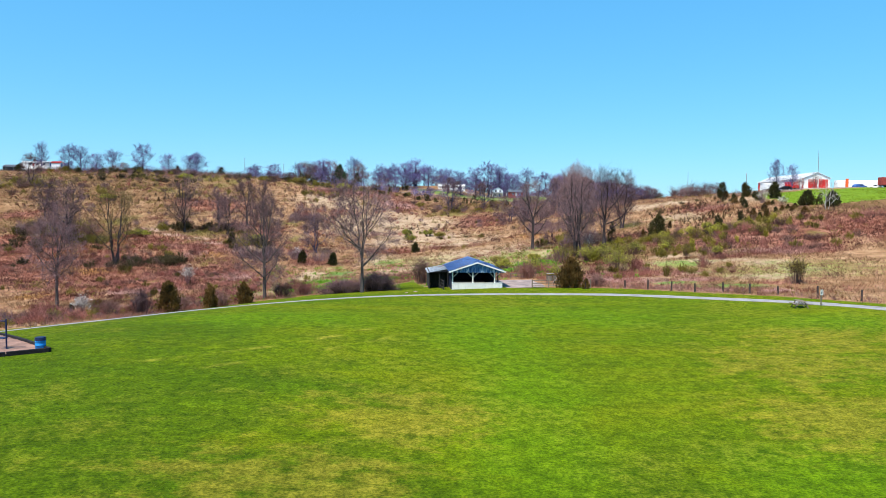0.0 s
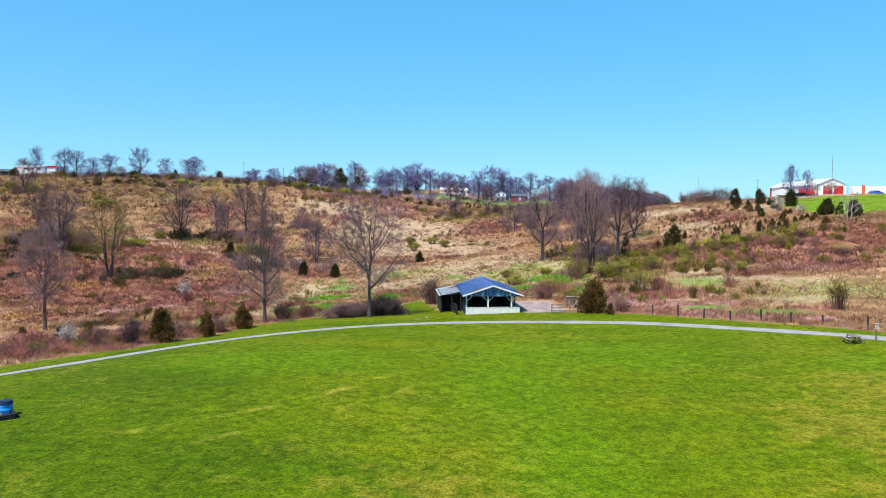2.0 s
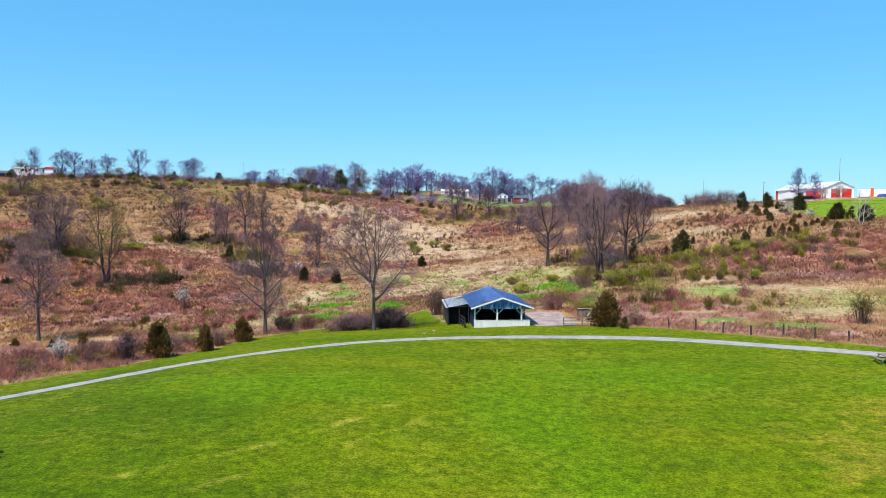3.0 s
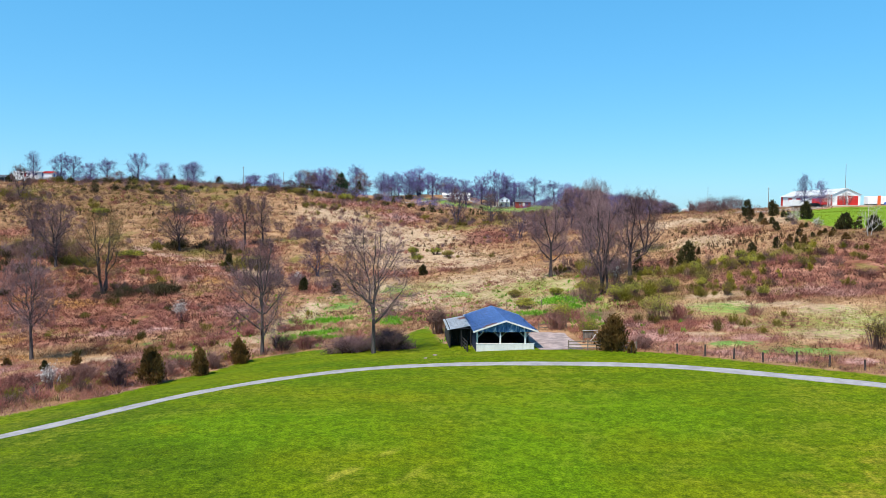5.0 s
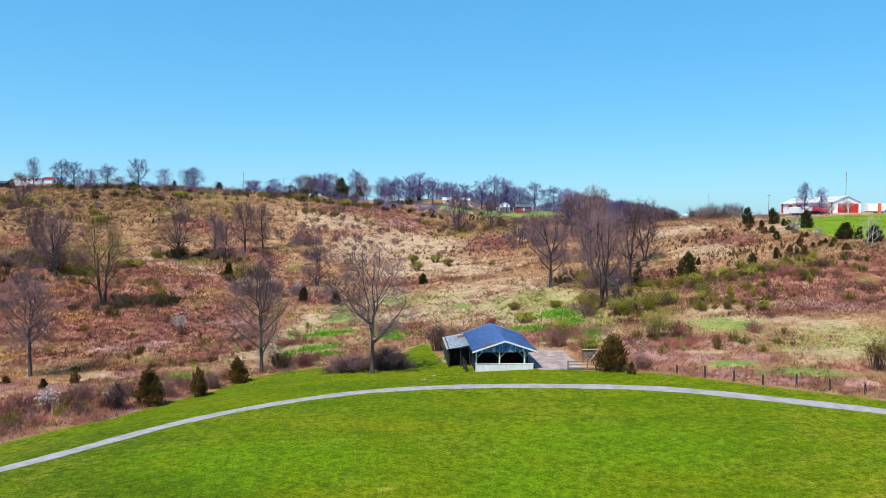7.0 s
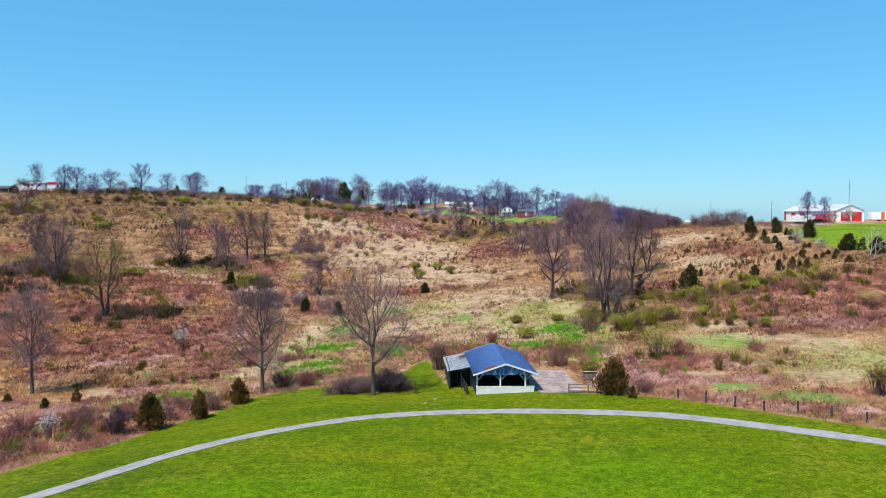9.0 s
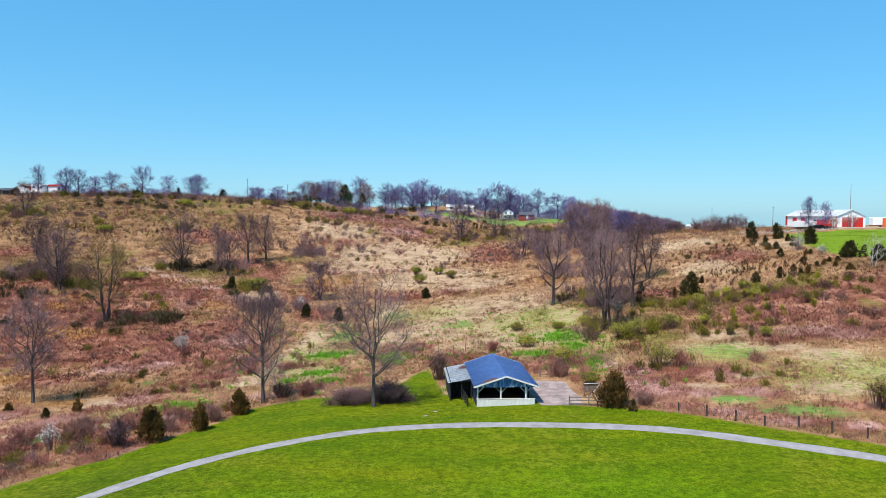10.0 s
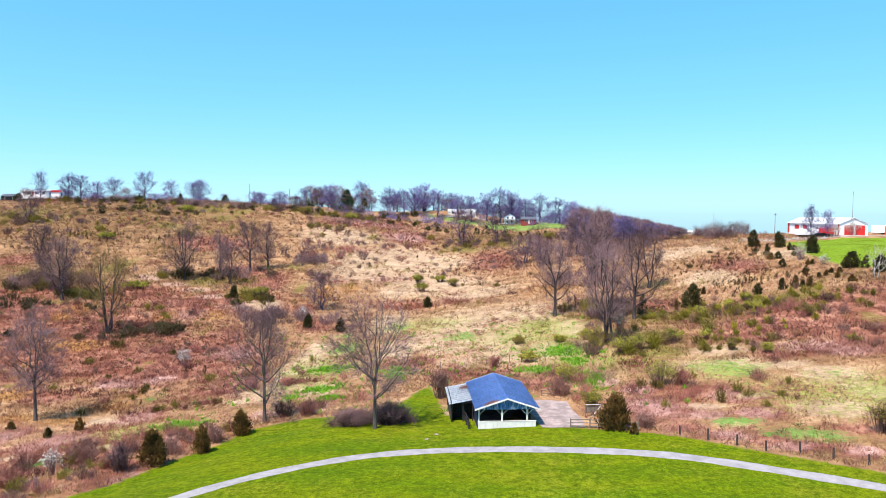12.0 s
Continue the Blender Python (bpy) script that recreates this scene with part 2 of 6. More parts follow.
def ground_material():
    m, n, l, b = mat("ground_cover", 0.95)
    b.inputs["Specular IOR Level"].default_value = 0.05
    v = coords(n)
    n1, n2, n3 = noise_of(n, l, v, 0.035, 5), noise_of(n, l, v, 0.22, 5, 0.65), noise_of(n, l, v, 1.6, 4, 0.7)
    fine = noise_of(n, l, v, 7.0, 3, 0.7)
    swath = noise_of(n, l, v, 0.16, 4, 0.6, (0.35, 1.3, 1))
    # mown lawn
    clump = noise_of(n, l, v, 0.55, 5, 0.7, (0.8, 1.1, 1))
    lawn = ramp(n, l, swath, [(0.30, (0.066, 0.112, 0.002)), (0.5, (0.090, 0.128, 0.002)), (0.74, (0.124, 0.142, 0.003))])
    lush = step(n, l, calc(n, l, "ADD", attr(n, "lush"), calc(n, l, "MULTIPLY", calc(n, l, "SUBTRACT", n2, 0.5), 1.5)), 0.3, 0.9)
    lawn = mix(n, l, calc(n, l, "MULTIPLY", lush, 0.85), lawn, (0.050, 0.090, 0.002))
    fresh = step(n, l, calc(n, l, "ADD", attr(n, "fresh"), calc(n, l, "MULTIPLY", calc(n, l, "SUBTRACT", n2, 0.5), 1.5)), 0.25, 0.9)
    lawn = mix(n, l, calc(n, l, "MULTIPLY", fresh, 0.7), lawn, (0.078, 0.148, 0.002))
    dry = step(n, l, calc(n, l, "ADD", attr(n, "dry"), calc(n, l, "MULTIPLY", calc(n, l, "SUBTRACT", clump, 0.5), 2.2)), 0.45, 1.0)
    lawn = mix(n, l, calc(n, l, "MULTIPLY", dry, 0.42), lawn, (0.23, 0.17, 0.022))
    # old mowing arcs
    ring = n.new("ShaderNodeVectorMath")
    ring.operation = "DISTANCE"
    ring.inputs[1].default_value = (-42.7, 82.4, 0)
    flat = n.new("ShaderNodeVectorMath")
    flat.operation = "MULTIPLY"
    flat.inputs[1].default_value = (1, 1, 0)
    l.new(v, flat.inputs[0])
    l.new(flat.outputs[0], ring.inputs[0])
    off = calc(n, l, "ABSOLUTE", calc(n, l, "PINGPONG", calc(n, l, "SUBTRACT", ring.outputs["Value"], 44.5), 1.7))
    near_arc = step(n, l, calc(n, l, "ABSOLUTE", calc(n, l, "SUBTRACT", ring.outputs["Value"], 45.2)), 4.2, 1.6)
    arc = calc(n, l, "MULTIPLY", calc(n, l, "MULTIPLY", calc(n, l, "MULTIPLY", step(n, l, off, 0.6, 0.05), near_arc), step(n, l, attr(n, "mown"), 0.25, 0.7)), step(n, l, n2, 0.42, 0.62))
    lawn = mix(n, l, calc(n, l, "MULTIPLY", arc, 0.75), lawn, (0.25, 0.235, 0.025))
    worn = step(n, l, calc(n, l, "ADD", calc(n, l, "MULTIPLY", n2, 0.6), calc(n, l, "MULTIPLY", n1, 0.6)), 0.57, 0.72)
    worn = calc(n, l, "MULTIPLY", worn, step(n, l, n3, 0.35, 0.6))
    lawn = mix(n, l, calc(n, l, "MULTIPLY", worn, 0.28), lawn, (0.20, 0.16, 0.02))
    lawn = mix(n, l, 0.85, lawn, ramp(n, l, clump, [(0.30, (0.74, 0.8, 0.7)), (0.5, (1, 1, 1)), (0.70, (1.2, 1.14, 1.2))]), "MULTIPLY")
    lawn = mix(n, l, 0.9, lawn, ramp(n, l, n3, [(0.32, (0.5, 0.55, 0.5)), (0.68, (1.4, 1.35, 1.4))]), "MULTIPLY")
    lawn = mix(n, l, 0.8, lawn, ramp(n, l, fine, [(0.36, (0.42, 0.5, 0.42)), (0.64, (1.5, 1.42, 1.4))]), "MULTIPLY")
    # old field: straw, rust-red and green
    straw = ramp(n, l, n2, [(0.28, (0.13, 0.06, 0.031)), (0.48, (0.27, 0.146, 0.075)), (0.68, (0.42, 0.26, 0.147))])
    thatch = ramp(n, l, n2, [(0.28, (0.07, 0.036, 0.016)), (0.48, (0.16, 0.085, 0.04)), (0.68, (0.28, 0.165, 0.085))])
    rust = ramp(n, l, n2, [(0.25, (0.07, 0.022, 0.013)), (0.45, (0.18, 0.066, 0.042)), (0.6, (0.30, 0.135, 0.09)), (0.75, (0.40, 0.22, 0.15))])
    green = ramp(n, l, n2, [(0.3, (0.075, 0.135, 0.025)), (0.7, (0.17, 0.27, 0.065))])
    olive = ramp(n, l, n3, [(0.3, (0.065, 0.06, 0.012)), (0.7, (0.19, 0.165, 0.035))])
    tear = noise_of(n, l, v, 0.5, 6, 0.75)
    rmask = step(n, l, calc(n, l, "ADD", attr(n, "rust"), calc(n, l, "MULTIPLY", calc(n, l, "SUBTRACT", tear, 0.5), 1.5)), 0.15, 0.7)
    omask = step(n, l, n1, 0.52, 0.68)
    gmask = step(n, l, calc(n, l, "ADD", attr(n, "green"), calc(n, l, "MULTIPLY", calc(n, l, "SUBTRACT", tear, 0.5), 3.2)), 0.45, 1.0)
    field = mix(n, l, calc(n, l, "MULTIPLY", omask, 0.25), straw, olive)
    tmask = step(n, l, calc(n, l, "ADD", attr(n, "brown"), calc(n, l, "MULTIPLY", calc(n, l, "SUBTRACT", tear, 0.5), 1.5)), 0.15, 0.75)
    field = mix(n, l, tmask, field, thatch)
    field = mix(n, l, rmask, field, rust)
    gold = ramp(n, l, n2, [(0.28, (0.14, 0.058, 0.018)), (0.5, (0.32, 0.15, 0.045)), (0.7, (0.46, 0.25, 0.085))])
    amask = step(n, l, calc(n, l, "ADD", attr(n, "gold"), calc(n, l, "MULTIPLY", calc(n, l, "SUBTRACT", tear, 0.5), 1.6)), 0.3, 0.9)
    field = mix(n, l, calc(n, l, "MULTIPLY", amask, 0.8), field, gold)
    pink = ramp(n, l, n2, [(0.28, (0.19, 0.085, 0.07)), (0.5, (0.34, 0.18, 0.15)), (0.7, (0.48, 0.31, 0.27))])
    kiss = step(n, l, calc(n, l, "ADD", attr(n, "pink"), calc(n, l, "MULTIPLY", calc(n, l, "SUBTRACT", tear, 0.5), 1.5)), 0.2, 0.8)
    field = mix(n, l, calc(n, l, "MULTIPLY", kiss, 0.85), field, pink)
    cream = ramp(n, l, n2, [(0.25, (0.21, 0.135, 0.08)), (0.5, (0.38, 0.262, 0.17)), (0.72, (0.50, 0.375, 0.25))])
    pmask = step(n, l, calc(n, l, "ADD", attr(n, "pale"), calc(n, l, "MULTIPLY", calc(n, l, "SUBTRACT", tear, 0.5), 1.6)), 0.3, 0.8)
    field = mix(n, l, calc(n, l, "MULTIPLY", pmask, 0.85), field, cream)
    bare = step(n, l, calc(n, l, "ADD", attr(n, "soil"), calc(n, l, "MULTIPLY", calc(n, l, "SUBTRACT", tear, 0.5), 1.2)), 0.4, 0.7)
    field = mix(n, l, calc(n, l, "MULTIPLY", bare, 0.8), field, (0.36, 0.235, 0.185))
    bud = step(n, l, calc(n, l, "ADD", attr(n, "olive"), calc(n, l, "MULTIPLY", calc(n, l, "SUBTRACT", tear, 0.5), 2.0)), 0.4, 0.9)
    field = mix(n, l, calc(n, l, "MULTIPLY", bud, 0.7), field, olive)
    field = mix(n, l, gmask, field, green)
    field = mix(n, l, 0.7, field, ramp(n, l, n3, [(0.25, (0.5, 0.5, 0.5)), (0.75, (1.4, 1.4, 1.4))]), "MULTIPLY")
    # fresh blades coming up through the matted grass
    speck = noise_of(n, l, v, 0.9, 5, 0.75)
    sprout = step(n, l, calc(n, l, "ADD", calc(n, l, "MULTIPLY", attr(n, "sprout"), 0.7), calc(n, l, "MULTIPLY", calc(n, l, "SUBTRACT", speck, 0.5), 2.6)), 0.35, 0.8)
    field = mix(n, l, calc(n, l, "MULTIPLY", sprout, 0.75), field, ramp(n, l, n3, [(0.3, (0.13, 0.17, 0.03)), (0.7, (0.30, 0.33, 0.08))]))
    # bright turf on the knoll
    knoll = mix(n, l, 0.9, (0.125, 0.205, 0.012), ramp(n, l, n3, [(0.3, (0.45, 0.5, 0.6)), (0.7, (1.5, 1.35, 1.6))]), "MULTIPLY")
    kmask = step(n, l, calc(n, l, "ADD", attr(n, "turf"), calc(n, l, "MULTIPLY", calc(n, l, "SUBTRACT", tear, 0.5), 2.2)), 0.35, 0.65)
    field = mix(n, l, kmask, field, knoll)
    lmask = step(n, l, calc(n, l, "ADD", attr(n, "lawn"), calc(n, l, "MULTIPLY", calc(n, l, "SUBTRACT", n3, 0.5), 3.0)), -0.4, 0.4)
    l.new(mix(n, l, lmask, field, lawn), b.inputs["Base Color"])
    bump(n, l, b, calc(n, l, "ADD", n3, calc(n, l, "MULTIPLY", fine, 0.5)), 0.5, 0.12)
    return m


M_GROUND = ground_material()
M_BARK = plain("bark_grey", (0.062, 0.047, 0.047), 0.95, vary=0.55, scale=0.8, grain=6, stretch=(1, 1, 0.2), relief=0.6)
M_BARK_PALE = plain("bark_pale_grey", (0.105, 0.085, 0.08), 0.95, vary=0.6, scale=1.6, grain=9, stretch=(1.6, 1.6, 0.25), relief=0.6)
# the hazy blue cast of distance is put into this bark colour
M_BARK_BLUECAST = plain("bark_far_bluecast", (0.075, 0.066, 0.115), 0.95, vary=0.4, scale=0.8, grain=6, stretch=(1, 1, 0.2), relief=0.4)
M_PALE = plain("bleached_wood", (0.42, 0.38, 0.35), 0.9, vary=0.3, scale=1, grain=8)
M_TWIG = leafy("twigs_purple_grey", (0.07, 0.038, 0.042), (0.25, 0.155, 0.16), 0.9, 0.05, thin=0.1)
# far twigs: blue haze painted in, not the colour of the wood
M_TWIG_BLUECAST = leafy("twigs_far_bluecast", (0.07, 0.056, 0.145), (0.20, 0.165, 0.36), 0.9, 0.05, thin=0.1)
M_TWIG_BUD = leafy("twigs_budding", (0.08, 0.055, 0.022), (0.27, 0.19, 0.07), 0.9, 0.05, thin=0.1)
M_STEM = leafy("brush_brown", (0.045, 0.025, 0.022), (0.22, 0.125, 0.10), 0.9, 0.15, thin=0.1)
M_HEAP = leafy("cut_branches", (0.04, 0.019, 0.022), (0.21, 0.12, 0.12), 0.9, 0.4, thin=0.05)
M_BRAMBLE = leafy("bramble_pinkish", (0.06, 0.018, 0.017), (0.42, 0.165, 0.13), 0.9, 0.2, thin=0.2)
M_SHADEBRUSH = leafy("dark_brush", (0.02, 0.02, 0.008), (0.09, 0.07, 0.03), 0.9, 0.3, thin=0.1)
M_OLIVE = leafy("olive_buds", (0.065, 0.05, 0.01), (0.27, 0.215, 0.04), 0.8, 0.12)
M_CEDAR = leafy("cedar_green", (0.016, 0.019, 0.005), (0.062, 0.052, 0.013), 0.8, 0.5, thin=0.15)
M_PINE = leafy("pine_green", (0.014, 0.034, 0.016), (0.05, 0.10, 0.04), 0.8, 0.5, thin=0.15)
M_CEDAR_RUST = leafy("cedar_bronze", (0.034, 0.023, 0.008), (0.18, 0.10, 0.028), 0.8, 0.5)
M_SEED = leafy("seedling_bronze", (0.025, 0.017, 0.007), (0.085, 0.045, 0.015), 0.8, 0.5, thin=0.1)
M_LEAF = leafy("spring_leaf", (0.07, 0.08, 0.008), (0.38, 0.355, 0.04), 0.7, 0.3)
M_LIME = leafy("yellow_green_leaf", (0.12, 0.11, 0.012), (0.42, 0.36, 0.045), 0.7, 0.3)
M_BLOOM = leafy("white_bloom", (0.3, 0.28, 0.24), (0.75, 0.73, 0.68), 0.7, 0.5)
M_DRY = leafy("dry_grass", (0.17, 0.088, 0.046), (0.48, 0.305, 0.178), 0.9, 0.14, (0.40, 0.215, 0.11))
M_MEADOW = leafy("meadow_green", (0.085, 0.15, 0.03), (0.20, 0.31, 0.085), 0.85, 0.2)
M_SPROUT = leafy("new_grass", (0.15, 0.17, 0.03), (0.40, 0.41, 0.11), 0.85, 0.2, (0.17, 0.32, 0.06))
M_PINK = leafy("mauve_grass", (0.15, 0.065, 0.055), (0.45, 0.265, 0.23), 0.9, 0.14, (0.40, 0.20, 0.16))
M_THATCH = leafy("brown_thatch", (0.08, 0.04, 0.02), (0.29, 0.17, 0.085), 0.9, 0.14, (0.26, 0.19, 0.06))
M_GOLD = leafy("broom_grass", (0.16, 0.065, 0.02), (0.46, 0.24, 0.08), 0.9, 0.14)
M_CREAM = leafy("matted_cream_grass", (0.26, 0.168, 0.10), (0.55, 0.395, 0.26), 0.9, 0.16, (0.44, 0.32, 0.17))
M_RUSTG = leafy("red_sedge", (0.075, 0.025, 0.018), (0.30, 0.112, 0.072), 0.9, 0.13, (0.36, 0.175, 0.135))
M_WEED = leafy("green_weeds", (0.07, 0.19, 0.008), (0.19, 0.40, 0.025), 0.8, 0.2)
M_TURF = leafy("lawn_turf", (0.052, 0.10, 0.002), (0.17, 0.195, 0.006), 0.9, 0.25)
M_CONCRETE = plain("concrete", (0.30, 0.23, 0.215), 0.9, vary=0.42, scale=0.7, grain=6, relief=0.15)
M_PATH = plain("path_gravel_grey", (0.27, 0.25, 0.255), 0.95, vary=0.22, scale=0.8, grain=14, relief=0.3)
M_WHITE = plain("white_paint", (0.64, 0.63, 0.6), 0.6, vary=0.12, scale=1.2, grain=20)
M_DARK = plain("dark_stained_boards", (0.03, 0.027, 0.028), 0.85, vary=0.5, scale=1.5, grain=14, stretch=(3, 3, 0.3))
M_NAVY = plain("navy_stained_boards", (0.014, 0.022, 0.06), 0.85, vary=0.5, scale=1.5, grain=14, stretch=(3, 3, 0.3))
M_WOOD = plain("weathered_wood", (0.19, 0.15, 0.12), 0.9, vary=0.4, scale=2, grain=18, stretch=(2, 2, 0.4))
M_RED = plain("red_paint", (0.55, 0.03, 0.025), 0.6, vary=0.15, scale=0.8)


# ---- mesh helpers ----
def part(name, bm, material, parent=None, label="", smooth=False):
    """One mesh object out of a bmesh or of (verts, faces), under its thing."""
    me = bpy.data.meshes.new(name)
    if isinstance(bm, tuple):
        me.from_pydata(bm[0], [], bm[1])
    else:
        bm.to_mesh(me)
        bm.free()
    if smooth:
        me.polygons.foreach_set("use_smooth", [True] * len(me.polygons))
    me.materials.append(material)
    ob = new(name, me)
    if parent:
        ob.parent = parent
    if label:
        tagged(ob, label)
    return ob


def thing(name, m, label, category, group="", kind=""):
    ob = new(name)
    ob.matrix_world = m
    return tagged(ob, label, category, group, kind)


def box(x0, y0, z0, x1, y1, z1, bev=0.0, bm=None):
    b = bm or bmesh.new()
    r = bmesh.ops.create_cube(b, size=1, matrix=Matrix.Translation(((x0 + x1) / 2, (y0 + y1) / 2, (z0 + z1) / 2)) @ Matrix.Diagonal((abs(x1 - x0), abs(y1 - y0), abs(z1 - z0), 1)))
    if bev:
        bmesh.ops.bevel(b, geom=list({e for v in r["verts"] for e in v.link_edges}), offset=bev, segments=1, affect="EDGES")
    return b


def beam(p, q, w, h, bev=0.0, bm=None):
    """A squared timber from p to q."""
    b = bm or bmesh.new()
    p, q = Vector(p), Vector(q)
    m = Matrix.Translation((p + q) / 2) @ (q - p).to_track_quat("Z", "Y").to_matrix().to_4x4() @ Matrix.Diagonal((w, h, (q - p).length, 1))
    r = bmesh.ops.create_cube(b, size=1, matrix=m)
    if bev:
        bmesh.ops.bevel(b, geom=list({e for v in r["verts"] for e in v.link_edges}), offset=bev, segments=1, affect="EDGES")
    return b


def rod(p, q, r0, r1, sides=8, bm=None):
    b = bm or bmesh.new()
    p, q = Vector(p), Vector(q)
    m = Matrix.Translation((p + q) / 2) @ (q - p).to_track_quat("Z", "Y").to_matrix().to_4x4()
    bmesh.ops.create_cone(b, cap_ends=True, segments=sides, radius1=r0, radius2=r1, depth=(q - p).length, matrix=m)
    return b


# ---- relief of the land ----
# heights in metres: rows run away over the lawn to the ridge, columns from west to east
RELIEF = [
    (-14.1, -8.4, -3.7, -0.8, 1, 1.5, 0.2, -0.9, -2.1, -3.5),
    (-12.7, -7.5, -2.6, 0.5, -0.2, -0.5, 0.3, 0.7, 1.2, 2.2),
    (-10, -6.9, -2.7, 2.6, -1, -3.8, 1.8, 2.1, 4.2, 8.1),
    (-4.7, -5.8, -5.6, -1, 3.9, -0.6, 2.1, 2.2, 7.5, 13.8),
    (3.8, -2.3, -6.1, -9.9, -3.2, 1, 1.6, 7.1, 13.7, 17.5),
    (15.2, 3.3, -2.6, -3.7, -6.2, -1.9, 7, 22.5, 21.5, 16),
    (27.4, 16.7, 6.1, 5.3, 2.3, 2.1, 13.5, 25, 17.8, 8.9),
    (31.9, 41.1, 41.7, 31.1, 22.8, 21.7, 19.2, 10.3, 4.3, -1.3),
    (21, 26.1, 29.7, 28.8, 26.8, 25.7, 18.2, 1.8, -7, -13.5),
    (3.8, 3.5, 7.9, 16.7, 22.9, 21.8, 12.3, -2.9, -15.9, -26.9),
]
KNOTS = np.array(RELIEF)


def spline(s, count):
    s = np.clip(s, 0, count - 3 - 1e-6)
    i = np.floor(s).astype(int)
    f = s - i
    return i, ((1 - f) ** 3 / 6, (3 * f ** 3 - 6 * f * f + 4) / 6, (-3 * f ** 3 + 3 * f * f + 3 * f + 1) / 6, f ** 3 / 6)


def knob(x, y):
    """The rise under the hilltop houses."""
    return 6.0 * np.exp(-((x - 5) / 40) ** 2 - ((y - 462) / 26) ** 2) + 4.6 * np.exp(-((x - 64) / 22) ** 2 - ((y - 428) / 24) ** 2)


BANK = [(-62, 28), (-51.5, 52), (-43, 66), (-36.5, 81.5), (-32.6, 90), (-30.5, 98), (-26, 104), (-20, 108.5), (-14, 110)]


def dip(x, y):
    """The bank that falls away behind the west bend of the path."""
    best = np.full(np.shape(x), 1e9)
    for (x0, y0), (x1, y1) in zip(BANK, BANK[1:]):
        dx, dy = x1 - x0, y1 - y0
        t = np.clip(((x - x0) * dx + (y - y0) * dy) / (dx * dx + dy * dy), 0, 1)
        best = np.minimum(best, np.hypot(x - x0 - t * dx, y - y0 - t * dy))
    return 0.62 * np.exp(-(best / 5.0) ** 2) * np.clip((-14 - x) / 8, 0, 1)


def land(x, y):
    """Height of the ground (arrays)."""
    x, y = np.asarray(x, float), np.asarray(y, float)
    iu, wu = spline((np.arcsinh(x / 50) / np.arcsinh(5.6) + 1) / 2 * 7, 10)
    iv, wv = spline(np.log((np.clip(y, -20, None) + 160) / 140) / np.log(720 / 140) * 7, 10)
    z = sum(wv[j] * wu[i] * KNOTS[iv + j, iu + i] for i in range(4) for j in range(4))
    far = np.hypot(x, y - 100)
    rough = (0.42 * np.sin(x * 0.13 + 1.3 + 1.5 * np.sin(y * 0.05)) * np.sin(y * 0.12 + np.sin(x * 0.06)) + 0.25 * np.sin(x * 0.31 + y * 0.13) * np.sin(y * 0.27 - x * 0.1)) * np.clip((far - 60) / 60, 0, 1)
    return z + rough + knob(x, y) - dip(x, y) - 0.03 * np.clip(far - 700, 0, None)


def land_at(x, y):
    return float(land(x, y))


def blobs(x, y, spots):
    out = np.zeros_like(x)
    for cx, cy, rx, ry in spots:
        out = np.maximum(out, np.exp(-((x - cx) / rx) ** 2 - ((y - cy) / ry) ** 2))
    return out


LAWN_EDGE = [(-80, -60), (-64, 20), (-53, 50), (-46.5, 65), (-41.5, 78), (-38.8, 83.5), (-36, 87.4), (-34.7, 91.2), (-33.2, 95.7), (-31.3, 99.9), (-29.2, 103.4), (-28.5, 107), (-26.4, 109.6), (-23.5, 111.6), (-20.6, 112.8), (-16.7, 112.3), (-12.5, 110.8),
             (-8.5, 113.5), (-6.2, 119), (-4.6, 125), (-3, 127), (-1.6, 121), (-0.8, 113), (0, 107.4), (6, 106), (14.8, 99.6), (22.1, 97.5), (27.4, 94.9), (32.4, 90.9), (37, 87.3), (41.2, 84.1), (43.8, 82), (52, 73), (62, 55), (80, 20), (90, -60)]


def inside(x, y, ring):
    """Distance to the ring, positive inside."""
    x, y = np.asarray(x, float), np.asarray(y, float)
    best, odd = np.full(x.shape, 1e9), np.zeros(x.shape, bool)
    for (x0, y0), (x1, y1) in zip(ring, ring[1:] + ring[:1]):
        dx, dy = x1 - x0, y1 - y0
        t = np.clip(((x - x0) * dx + (y - y0) * dy) / (dx * dx + dy * dy), 0, 1)
        best = np.minimum(best, np.hypot(x - x0 - t * dx, y - y0 - t * dy))
        cross = (y0 > y) != (y1 > y)
        with np.errstate(divide="ignore", invalid="ignore"):
            odd ^= cross & (x < dx * (y - y0) / (dy if dy else 1e-9) + x0)
    return np.where(odd, best, -best)


SOIL = [(-104, 258, 9, 5), (-93, 250, 6, 4), (-83, 243, 6, 4), (-74, 233, 7, 4), (-64, 222, 7, 4), (-0.5, 107.5, 1.6, 3.2), (24, 122, 4, 4)]  # worn bare ground
HILL_LAWN = [(24, 398), (38, 397), (58, 404), (78, 408), (78, 422), (58, 434), (30, 434), (10, 440), (-14, 450), (-14, 438), (4, 424), (20, 420)]
TURF = [(108, 240), (103.5, 223), (101, 207), (101.6, 192), (107, 184), (160, 180), (160, 230), (134, 231), (120, 237)]


